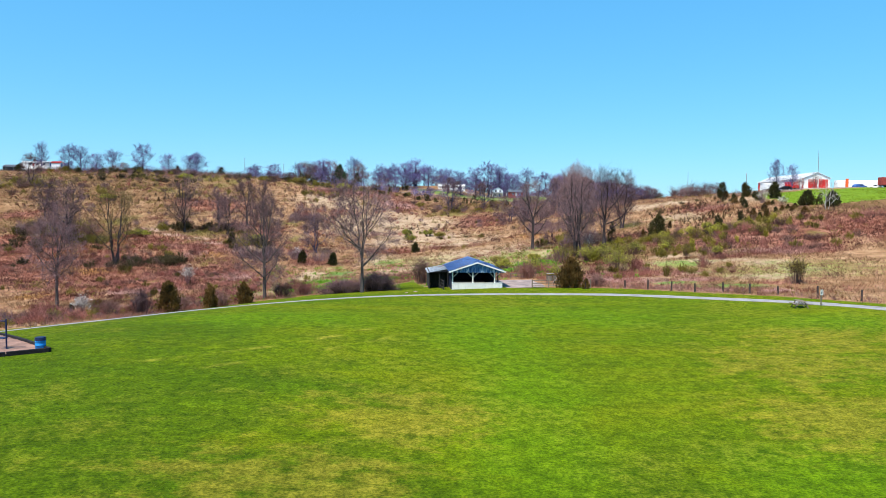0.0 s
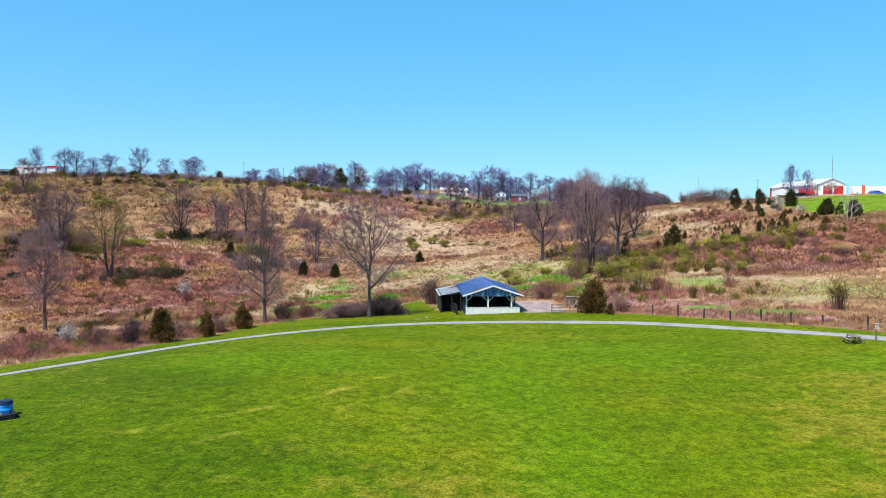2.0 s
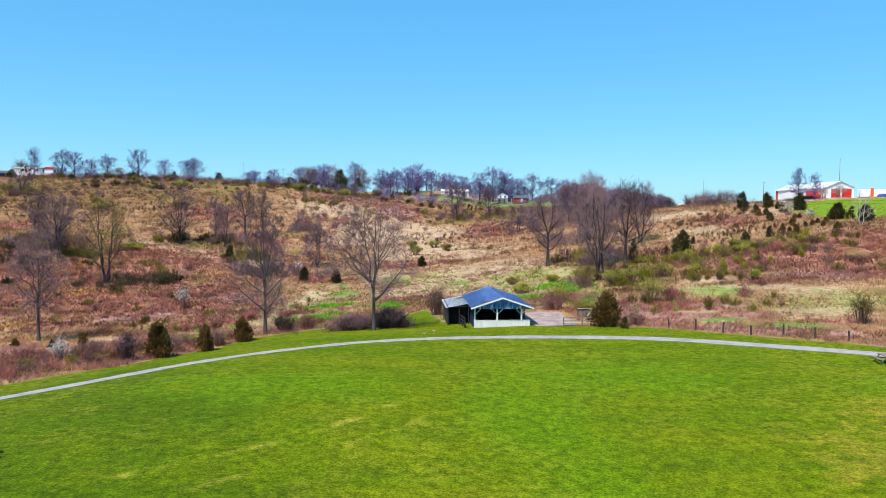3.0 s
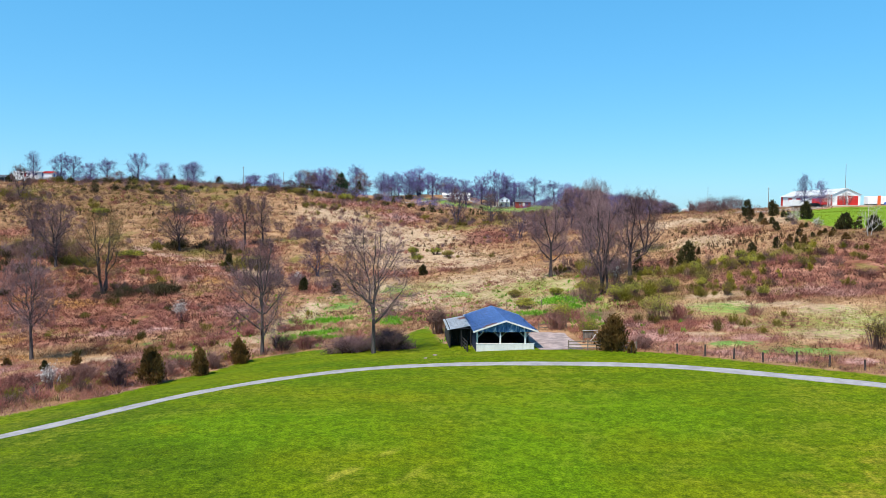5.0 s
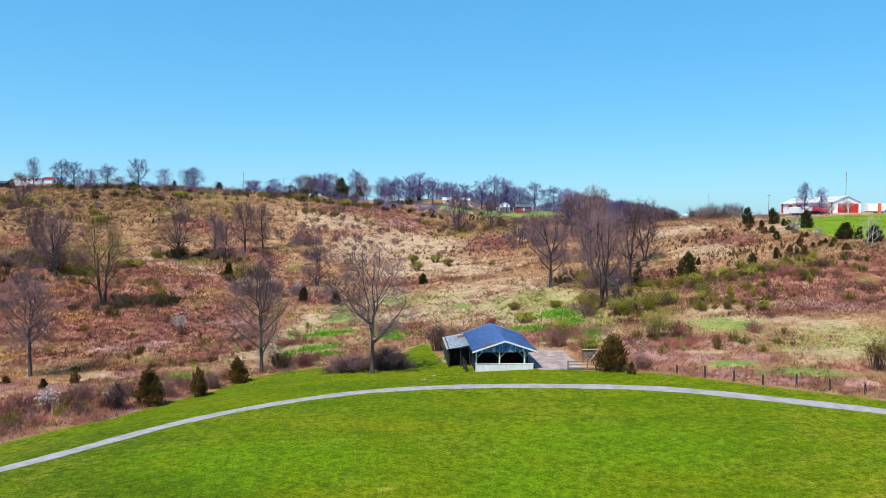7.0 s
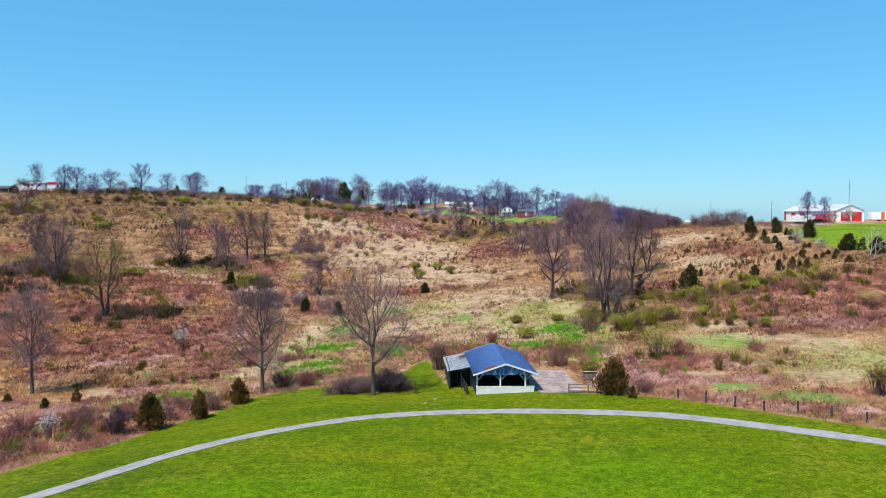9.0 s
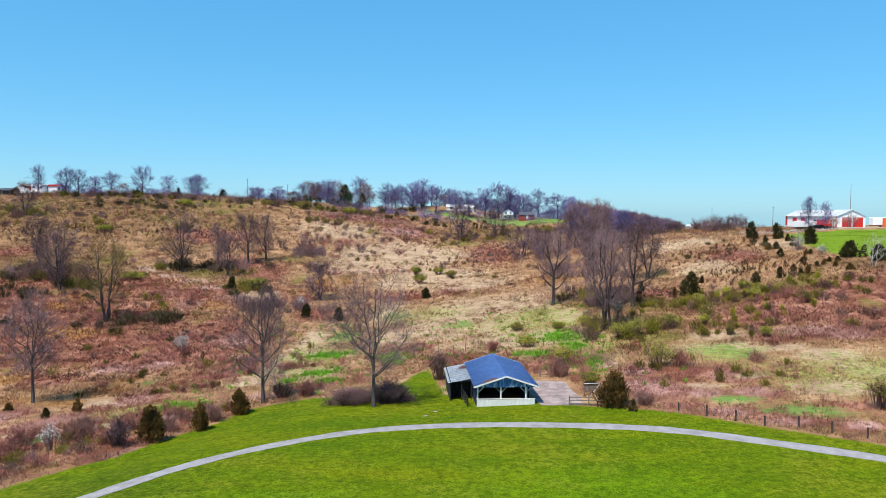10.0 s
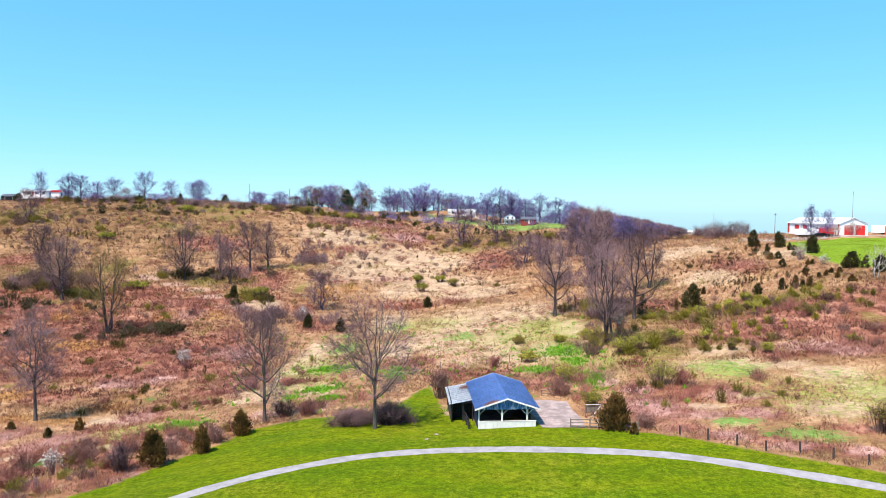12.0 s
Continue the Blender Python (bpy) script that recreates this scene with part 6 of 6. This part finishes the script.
split_rail([(15.5, 99.3), (17.8, 98.9), (19.6, 98.4)], 3, 1.15, "weathered grey split-rail fence beside the concrete pad")
split_rail([(21.6, 98.0), (23.4, 97.3)], 2, 1.1, "weathered grey split-rail fence beside a cedar")
split_rail([(2.35, 104.4), (2.6, 102.0), (2.85, 99.9)], 3, 1.35, "short dark wooden rail fence beside the shelter")
split_rail([(14.0, 115.4), (16.2, 115.8), (18.2, 116.2)], 2, 1.0, "weathered low rail fence behind the concrete pad")


def wire_fence():
    pts = [(27.8, 95.4), (30.3, 93.2), (32.8, 91.2), (35.2, 89.2), (38.3, 88.0), (40.9, 86.2), (43.5, 84.2), (46.6, 81.0), (49.6, 77.4)]
    f = thing("wire_fence", pose(pts[0][0], pts[0][1], land_at(*pts[0])), "line of dark wooden posts with wire along the lawn", "fence")
    o = Vector((pts[0][0], pts[0][1], land_at(*pts[0])))
    tops = []
    for i, (x, y) in enumerate(pts):
        p = Vector((x, y, land_at(x, y))) - o
        h = 1.1 + 0.12 * ((i * 5) % 3)
        part("fence_post", rod(p + Vector((0, 0, -0.3)), p + Vector((0.04 * ((i % 3) - 1), 0.03, h)), 0.12, 0.1, 7), M_OLDPOST, f)
        tops.append(p)
    for a, b in zip(tops, tops[1:]):
        for z in (0.45, 0.95):
            part("wire", rod(a + Vector((0, 0, z)), b + Vector((0, 0, z)), 0.006, 0.006, 3), M_DARK, f)
    return f


wire_fence()
proto = None
for i, (x, y) in enumerate([(-1.2, 141.6), (1.5, 142), (3.7, 142), (7.4, 142.3), (9.6, 142.2), (11.7, 142.3), (13.8, 141.7), (15.9, 141.3), (18, 140.3)]):
    m = pose(x, y, land_at(x, y), 3 * (i % 3 - 1), 2 * (i % 2), i * 40)
    if proto is None:
        proto = part("field_post", rod((0, 0, -0.3), (0, 0, 1.5), 0.085, 0.07, 7), M_WOOD)
        tagged(proto, "weathered wooden post standing in the old field", "post", "field posts")
        proto.matrix_world = m
    else:
        copy_thing(proto, m)


def notice_frame():
    f = thing("notice_frame", pose(19.2, 103.9, land_at(19.2, 103.9), 0, 0, 8), "small timber frame with a leaning white plank", "frame")
    for x in (-0.95, 0.95):
        part("post", box(x - 0.05, -0.05, -0.3, x + 0.05, 0.05, 1.5, 0.01), M_WOOD, f)
    part("top_plank", box(-1.05, -0.1, 1.5, 1.05, 0.1, 1.56, 0.01), M_PALE, f)
    part("leaning_plank", beam((-0.3, -0.5, 0.05), (1.0, -0.15, 1.4), 0.12, 0.05, 0.01), M_PALE, f)
    part("back_board", box(-0.9, 0.02, 0.5, 0.9, 0.05, 1.3, 0.005), M_WOOD, f)


notice_frame()


# ---- lawn furniture ----
def picnic_table(x, y, turn):
    t = thing("picnic_table", pose(x, y, land_at(x, y), 0, 0, turn), "weathered grey wooden picnic table on the lawn", "picnic table")
    top = part("tabletop", box(-0.9, -0.37, 0.70, 0.9, 0.37, 0.715), M_WOOD, t)
    for k in range(5):
        part("plank", box(-0.92, -0.375 + k * 0.151, 0.716, 0.92, -0.235 + k * 0.151, 0.755, 0.008), M_WOOD, top)
    for y0 in (-0.85, 0.58):
        part("bench", box(-0.92, y0, 0.42, 0.92, y0 + 0.27, 0.46, 0.008), M_WOOD, t)
    for x0 in (-0.65, 0.65):
        part("crossbar", box(x0 - 0.03, -0.8, 0.35, x0 + 0.03, 0.8, 0.43, 0.006), M_WOOD, t)
        for s in (-1, 1):
            part("leg", beam((x0, s * 0.22, 0.72), (x0, s * 0.68, -0.02), 0.05, 0.1, 0.008), M_WOOD, t)


picnic_table(41.1, 74.3, 80)


def trail_sign(x, y):
    t = thing("trail_sign", pose(x, y, land_at(x, y), 0, 0, 25), "white trail sign on a wooden post beside the path", "sign")
    part("post", box(-0.05, -0.05, -0.3, 0.05, 0.05, 1.75, 0.008), M_WOOD, t)
    plate = part("plate", box(-0.22, -0.08, 1.15, 0.22, -0.055, 1.75, 0.01), M_WHITE, t)
    for k in range(3):
        part("bar", box(-0.15, -0.084, 1.58 - k * 0.14, 0.15 - 0.06 * k, -0.081, 1.63 - k * 0.14), M_DARK, plate)


trail_sign(43.75, 75.0)
M_CHIPS = plain("wood_chips", (0.26, 0.15, 0.115), 0.95, vary=0.45, scale=1.0, grain=9, relief=0.8)
M_BARREL = plain("blue_barrel_plastic", (0.015, 0.24, 0.62), 0.45, vary=0.12, relief=0)
M_NAVY = plain("navy_painted_steel", (0.012, 0.02, 0.07), 0.5, vary=0.2)
M_TIMBER = plain("black_timber", (0.016, 0.013, 0.016), 0.85, vary=0.5, grain=12)


def playground():
    c = Vector((-25.0, 48.2))
    u, v = Vector((-0.82, -0.57)).normalized(), Vector((-0.72, 0.69)).normalized()
    ring = [c, c + v * 13, c + v * 13 + u * 13, c + u * 13]
    t = thing("play_area", pose(c.x, c.y, land_at(c.x, c.y)), "wood-chip play area framed by black timbers", "play area")
    zc = land_at(c.x, c.y)
    vs, fs = [], []
    for i in range(14):
        for j in range(14):
            p = c + v * (13 * i / 13) + u * (13 * j / 13)
            vs.append((p.x - c.x, p.y - c.y, land_at(p.x, p.y) - zc + 0.12 + 0.02 * math.sin(i * 3 + j * 2)))
    for i in range(13):
        for j in range(13):
            fs.append((i * 14 + j, i * 14 + j + 1, i * 14 + 15 + j, i * 14 + 14 + j))
    part("chip_bed", (vs, fs), M_CHIPS, t, "pinkish-brown wood chips")
    for a, b in zip(ring, ring[1:] + ring[:1]):
        for k in range(5):
            p, q = a.lerp(b, k / 5), a.lerp(b, (k + 1) / 5 - 0.004)
            zp, zq = land_at(p.x, p.y) - zc, land_at(q.x, q.y) - zc
            part("border_timber", beam((p.x - c.x, p.y - c.y, zp + 0.13), (q.x - c.x, q.y - c.y, zq + 0.13), 0.2, 0.34, 0.02), M_TIMBER, t)
    # barrel with a dark lid
    bx, by = c + u * 0.25 + v * 1.1
    b = thing("litter_barrel", pose(bx, by, land_at(bx, by) + 0.12) @ Matrix.Diagonal((1.12, 1.12, 0.84, 1)), "bright blue litter barrel with a black lid", "barrel")
    bm = bmesh.new()
    prof = [(0.27, 0), (0.30, 0.05), (0.31, 0.3), (0.325, 0.32), (0.31, 0.34), (0.31, 0.6), (0.325, 0.62), (0.31, 0.64), (0.30, 0.72)]
    rings = [[bm.verts.new((r * math.cos(k * math.pi / 8), r * math.sin(k * math.pi / 8), z)) for k in range(16)] for r, z in prof]
    for p, q in zip(rings, rings[1:]):
        for k in range(16):
            bm.faces.new((p[k], p[(k + 1) % 16], q[(k + 1) % 16], q[k]))
    bm.faces.new(rings[0][::-1])
    bm.faces.new(rings[-1])
    part("drum", bm, M_BARREL, b, smooth=True)
    lid = rod((0, 0, 0.725), (0, 0, 0.98), 0.335, 0.31, 16)
    part("lid", lid, M_NAVY, b, "black lid")
    # post of the play frame
    px, py = -28.4, 48.8
    f = thing("climbing_post", pose(px, py, land_at(px, py) + 0.1), "navy blue steel play frame post with a seat", "play equipment")
    part("post", rod((0, 0, -0.2), (0, 0, 2.1), 0.055, 0.055, 10), M_NAVY, f)
    part("cap", rod((0, 0, 2.1), (0, 0, 2.16), 0.07, 0.04, 10), M_NAVY, f)
    part("top_bar", rod((0, 0, 2.0), (-1.6, 0.2, 2.0), 0.045, 0.045, 8), M_NAVY, f)
    part("seat", box(-0.75, -0.25, 0.75, -0.05, 0.3, 0.83, 0.03), M_NAVY, f)


playground()
for i, (x, y) in enumerate([(-1.2, 98.0), (-2.3, 96.0)]):
    bm = bmesh.new()
    bmesh.ops.create_icosphere(bm, subdivisions=2, radius=0.2)
    for vv in bm.verts:
        vv.co = Vector((vv.co.x * 1.5, vv.co.y, vv.co.z * 0.4)) * (1 + 0.25 * noise.noise(vv.co * 4 + Vector((i, 0, 0))))
    st = part("stone", bm, M_CONCRETE)
    st.matrix_world = pose(x, y, land_at(x, y) + 0.03, 0, 0, 50 * i)
    tagged(st, "pale flat stone lying in the grass", "stone", "pale stones")


# ---- farm buildings and homes on the heights ----
M_SIDING = plain("white_siding", (0.8, 0.8, 0.8), 0.6, vary=0.06, scale=0.3, grain=4, relief=0)
M_TIN = plain("white_tin_roof", (0.78, 0.79, 0.8), 0.45, 0.1, vary=0.06, scale=0.3, grain=3, relief=0)
M_SLATE = plain("grey_shingles", (0.16, 0.18, 0.22), 0.9, vary=0.25, scale=0.8)
M_GLASS = plain("dark_window_glass", (0.03, 0.04, 0.06), 0.12, vary=0.1, relief=0)
M_BRICK = plain("red_brown_cladding", (0.28, 0.05, 0.04), 0.85, vary=0.25)
M_GRAVEL = plain("gravel", (0.34, 0.29, 0.26), 0.95, vary=0.25, scale=0.3, grain=4)
M_TYRE = plain("tyre_rubber", (0.02, 0.02, 0.02), 0.9, relief=0)
M_BLUEP = plain("blue_paint", (0.05, 0.12, 0.35), 0.5, vary=0.15)
M_ORANGE = plain("orange_paint", (0.75, 0.12, 0.03), 0.6, vary=0.1)
M_BLACKP = plain("black_paint", (0.012, 0.012, 0.015), 0.35, vary=0.2, relief=0)


def gable_house(name, x, y, turn, w, d, eave, ridge, wall, roof, label, category, doors=(), windows=(), over=0.4, z=None, stripe=None):
    """A building with its ridge along its depth; doors and windows as (face, along, base, width, height, material)."""
    s = thing(name, pose(x, y, (land_at(x, y) if z is None else z), 0, 0, turn), label, category)
    bm = bmesh.new()
    f = [bm.verts.new(p) for p in ((-w / 2, 0, -1.5), (w / 2, 0, -1.5), (w / 2, 0, eave), (0, 0, ridge), (-w / 2, 0, eave))]
    r = [bm.verts.new((v.co.x, d, v.co.z)) for v in f]
    bm.faces.new(f)
    bm.faces.new(r[::-1])
    for i in range(5):
        j = (i + 1) % 5
        if i not in (2, 3):
            bm.faces.new((f[j], f[i], r[i], r[j]))
    part("wall", bm, wall, s)
    k = (ridge - eave) / (w / 2)
    for sgn in (-1, 1):
        part("roof", beam((sgn * (w / 4 + over / 2), -over, (eave + ridge) / 2 - k * over / 2 + 0.08), (sgn * (w / 4 + over / 2), d + over, (eave + ridge) / 2 - k * over / 2 + 0.08), 0.1, 0.1), roof, s)
        bm = bmesh.new()
        a = [Vector((0, -over, ridge + 0.04)), Vector((sgn * (w / 2 + over), -over, eave - k * over + 0.04)), Vector((sgn * (w / 2 + over), d + over, eave - k * over + 0.04)), Vector((0, d + over, ridge + 0.04))]
        bm.faces.new([bm.verts.new(p) for p in a])
        bmesh.ops.solidify(bm, geom=bm.faces[:], thickness=0.12 * (1 if sgn > 0 else -1))
        part("roof", bm, roof, s)
        for i in range(int(d / 1.2)):
            yy = i * 1.2 + 0.3
            part("rib", beam((0.03 * sgn, yy, ridge + 0.11), (sgn * (w / 2 + over), yy, eave - k * over + 0.11), 0.06, 0.05), roof, s)
    for kind, items in (("door", doors), ("window", windows)):
        for face, along, base, ww, hh, m in items:
            if face == "front":
                b = box(along - ww / 2, -0.05, base, along + ww / 2, 0.02, base + hh, 0.01)
                fr = box(along - ww / 2 - 0.08, -0.03, base - 0.06, along + ww / 2 + 0.08, 0.02, base + hh + 0.08)
            else:
                sx = -w / 2 if face == "west" else w / 2
                b = box(sx - 0.05, along - ww / 2, base, sx + 0.05, along + ww / 2, base + hh, 0.01)
                fr = box(sx - 0.03, along - ww / 2 - 0.08, base - 0.06, sx + 0.03, along + ww / 2 + 0.08, base + hh + 0.08)
            o = part(kind, b, m, s)
            part("frame", fr, M_WHITE, o)
    return s


BZ = land_at(134, 243)
gable_house("farm_barn", 132.5, 243.0, 0, 9.2, 35, 3.8, 5.8, M_SIDING, M_TIN, "long white metal barn with red doors on the knoll", "barn", z=BZ,
            doors=[("front", -1.5, 0.0, 3.0, 3.3, M_RED), ("front", 2.2, 0.0, 3.2, 3.3, M_RED), ("west", 0.5, 0.2, 0.8, 3.4, M_RED), ("west", 22, 1.6, 3.0, 1.5, M_RED), ("west", 28, 1.6, 3.0, 1.5, M_RED), ("west", 34.2, 0.2, 1.4, 3.4, M_RED)],
            windows=[("west", 8, 1.5, 1.6, 1.0, M_GLASS), ("west", 14, 1.5, 1.6, 1.0, M_GLASS)])


def box_trailer(x, y, turn, ln, h, paint, label):
    t = thing("trailer", pose(x, y, land_at(x, y), 0, 0, turn), label, "trailer")
    part("body", box(-ln / 2, -1.2, 0.7, ln / 2, 1.2, 0.7 + h, 0.08), paint, t)
    part("chassis", box(-ln / 2 + 0.1, -0.9, 0.5, ln / 2 - 0.1, 0.9, 0.7), M_BLACKP, t)
    for wx in (-ln / 4, -ln / 4 + 1.1):
        for wy in (-1.05, 1.05):
            part("wheel", rod((wx, wy - 0.12, 0.45), (wx, wy + 0.12, 0.45), 0.45, 0.45, 14), M_TYRE, t)
    part("hitch", beam((ln / 2, 0, 0.6), (ln / 2 + 1.1, 0, 0.5), 0.12, 0.12), M_BLACKP, t)
    return t


def car(x, y, turn, paint, label, truck=False):
    t = thing("parked_truck" if truck else "parked_car", pose(x, y, land_at(x, y), 0, 0, turn), label, "truck" if truck else "car")
    bm = bmesh.new()
    prof = [(-2.3, 0.35), (2.2, 0.35), (2.3, 0.75), (1.2, 0.95), (0.55, 1.45), (-0.7 if truck else -1.5, 1.48), (-1.0 if truck else -2.1, 0.98), (-2.3, 0.95)]
    a = [bm.verts.new((px, -0.85, pz)) for px, pz in prof]
    b = [bm.verts.new((px, 0.85, pz)) for px, pz in prof]
    bm.faces.new(a)
    bm.faces.new(b[::-1])
    for i in range(len(prof)):
        j = (i + 1) % len(prof)
        bm.faces.new((a[j], a[i], b[i], b[j]))
    bmesh.ops.bevel(bm, geom=bm.edges[:], offset=0.06, segments=2, affect="EDGES")
    part("body", bm, paint, t)
    for s in (-1, 1):
        part("side_window", box(-0.65, s * 0.86 - 0.01, 1.0, 0.5, s * 0.86 + 0.01, 1.35, 0.003), M_GLASS, t)
        for wx in (-1.4, 1.4):
            w = part("wheel", rod((wx, s * 0.82 - 0.1, 0.34), (wx, s * 0.82 + 0.1, 0.34), 0.34, 0.34, 14), M_TYRE, t)
            part("rim", rod((wx, s * 0.82 - 0.11, 0.34), (wx, s * 0.82 + 0.11, 0.34), 0.19, 0.19, 10), M_TIN, w)
    part("windscreen", beam((1.17, 0, 0.98), (0.58, 0, 1.43), 1.5, 0.02), M_GLASS, t)
    return t


box_trailer(119.6, 247.5, 8, 7.0, 2.0, M_SIDING, "white box trailer parked in front of the barn")
box_trailer(126.2, 247.0, 5, 5.0, 2.1, M_RED, "red box trailer parked in front of the barn")
car(121.5, 243.5, 175, M_BLACKP, "black car parked on the gravel by the barn")
car(145, 239, 10, M_BLUEP, "blue car parked beside the barn")
car(150.5, 239.5, -15, M_SIDING, "white pickup truck parked beside the barn", True)
car(155, 238, 5, M_BLACKP, "dark pickup truck parked beside the barn", True)
box_trailer(150, 249, 0, 15, 2.6, M_SIDING, "long white trailer beside the barn")
box_trailer(155.5, 236, 0, 11.0, 2.6, M_BRICK, "dark maroon box trailer on the knoll")
post = part("marker_post", box(-0.35, -0.35, -0.2, 0.35, 0.35, 3.0, 0.05), M_ORANGE)
post.matrix_world = pose(139.2, 236.5, land_at(139.2, 236.5))
tagged(post, "upright orange marker post on the gravel", "post")
ribbon("road_farm", [(104, 262), (110, 250), (118, 243.5), (128, 239.5), (140, 237), (160, 234), (190, 232)], 6.0, 0.06, M_GRAVEL, "pale gravel yard in front of the barn", "road")


def pole(x, y, h, label="weathered utility pole on the skyline", arms=1):
    t = thing("utility_pole", pose(x, y, land_at(x, y)), label, "pole")
    part("shaft", rod((0, 0, -0.5), (0, 0, h), 0.14 if arms else 0.1, 0.09 if arms else 0.06, 8), M_WOOD, t)
    for k in range(arms):
        part("crossarm", box(-0.6, -0.06, h - 0.6 - k, 0.6, 0.06, h - 0.48 - k, 0.01), M_WOOD, t)
    part("insulator", rod((0, 0, h), (0, 0, h + 0.2), 0.07, 0.04, 8), M_SIDING, t)


pole(97.5, 271, 9.5, "weathered bare pole rising out of brush", 0)
pole(123.6, 279, 8.0)
pole(143.4, 262.8, 14.5, "tall thin mast rising beside the barn", 0)
pole(-121, 440, 12)
pole(-100, 455, 10)
pole(52, 440, 11, "utility pole among bare trees by a house")

gable_house("mobile_home", -224, 408, 90, 5, 16, 2.6, 3.4, M_SIDING, M_TIN, "long white mobile home on the hilltop", "house", windows=[("west", 3, 1.0, 1.4, 1.0, M_GLASS), ("west", 7, 1.0, 1.4, 1.0, M_GLASS), ("west", 11, 1.0, 1.4, 1.0, M_GLASS), ("front", 0, 0.4, 3.5, 2.0, M_BLUEP)],
            doors=[("west", 9, 0.2, 1.0, 2.0, M_RED)], z=land_at(-225, 404) + 2.6)
gable_house("shed", -216.5, 405, 90, 4, 5, 2.4, 3.3, M_SIDING, M_RED, "small white shed with a red roof on the hilltop", "shed", doors=[("front", 0, 0.1, 1.6, 2.0, M_BLUEP)], z=land_at(-213, 404) + 2.4)
gable_house("shed", -240, 404, 90, 6, 8, 2.6, 3.8, M_DARK, M_SLATE, "dark open shed on the hilltop", "shed", doors=[("west", 4, 0.1, 4.5, 2.1, M_BLACKP)])
car(-219, 399, 0, M_RED, "red car parked before the mobile home")
gable_house("ranch_house", 17.1, 452, 90, 8, 17, 2.5, 3.9, M_SIDING, M_TIN, "low white ranch house on the far rise", "house", windows=[("west", 3, 1, 1.6, 1.2, M_GLASS), ("west", 8, 1, 1.6, 1.2, M_GLASS), ("west", 14, 1, 1.6, 1.2, M_GLASS)], doors=[("west", 10.5, 0.1, 1.0, 2.1, M_RED)], z=land_at(14, 448) + 0.5)
farm = gable_house("farmhouse", 36.5, 426, 0, 6.0, 8, 4.2, 6.0, M_SIDING, M_SLATE, "white two-storey farmhouse with a wide grey porch roof", "house", windows=[("front", -1.3, 3.2, 0.9, 1.0, M_GLASS), ("front", 1.3, 3.2, 0.9, 1.0, M_GLASS), ("front", -2, 0.8, 1.2, 1.2, M_GLASS)], doors=[("front", 0.8, 0.1, 1.0, 2.1, M_BLUEP)])
part("porch_roof", beam((-5.2, -1.4, 2.75), (5.2, -1.4, 2.75), 3.0, 0.12, 0.02), M_SLATE, farm, "grey porch roof")
for px in (-4.9, -2.4, 0.2, 2.6, 4.9):
    part("porch_post", box(px - 0.08, -2.8, -0.4, px + 0.08, -2.64, 2.7, 0.01), M_WHITE, farm)
part("porch_floor", box(-5.2, -2.9, -0.6, 5.2, -0.05, 0.08, 0.01), M_WOOD, farm)
gable_house("cabin", 50.8, 421, 90, 6, 8.5, 2.6, 4.0, M_BRICK, M_SLATE, "red-brown cabin beside the farmhouse", "house", windows=[("west", 2, 1, 1.2, 1.0, M_GLASS), ("west", 6, 1, 1.2, 1.0, M_GLASS)], doors=[("west", 4, 0.1, 1.0, 2.0, M_WHITE)])
ribbon("road_drive", [(-22, 424), (-12, 434), (2, 444), (16, 446), (30, 436), (40, 424)], 4.0, 0.06, M_GRAVEL, "pale dirt drive climbing to the houses", "road")
ROW = [(-28.1, 409, 2.9, 1.4), (-18, 399.5, 2.4, 1.9), (-10.5, 387, 2.2, 1.8), (-5.3, 383.5, 2.5, 1.9), (-0.8, 381.8, 2.2, 1.6), (8.1, 380.9, 2.5, 1.9), (14.9, 381.9, 3.6, 1.9), (20, 381.6, 4.8, 2.4), (29.9, 376.2, 2.8, 1.9), (36.2, 365.6, 2.7, 1.5),
       (40.3, 364.2, 3.5, 1.8), (44.4, 356.9, 3.2, 1.7), (47.4, 356.3, 3.4, 1.7), (52.6, 352.5, 2.6, 1.2), (54.1, 338.3, 3.9, 1.6)]
for i, (x, y, h, r) in enumerate(ROW):
    cedar(x, y, h, r, 600 + i, label="dark evergreen shrub in a row below the houses", group="evergreen shrubs", count=420)
# a small gabled block added in place of a white sign
gable_house("far_shed", 111, 330, 20, 2.6, 2.6, 1.5, 2.1, M_SIDING, M_TIN, "small white gabled block standing in for a sign at the hollow's end", "shed")
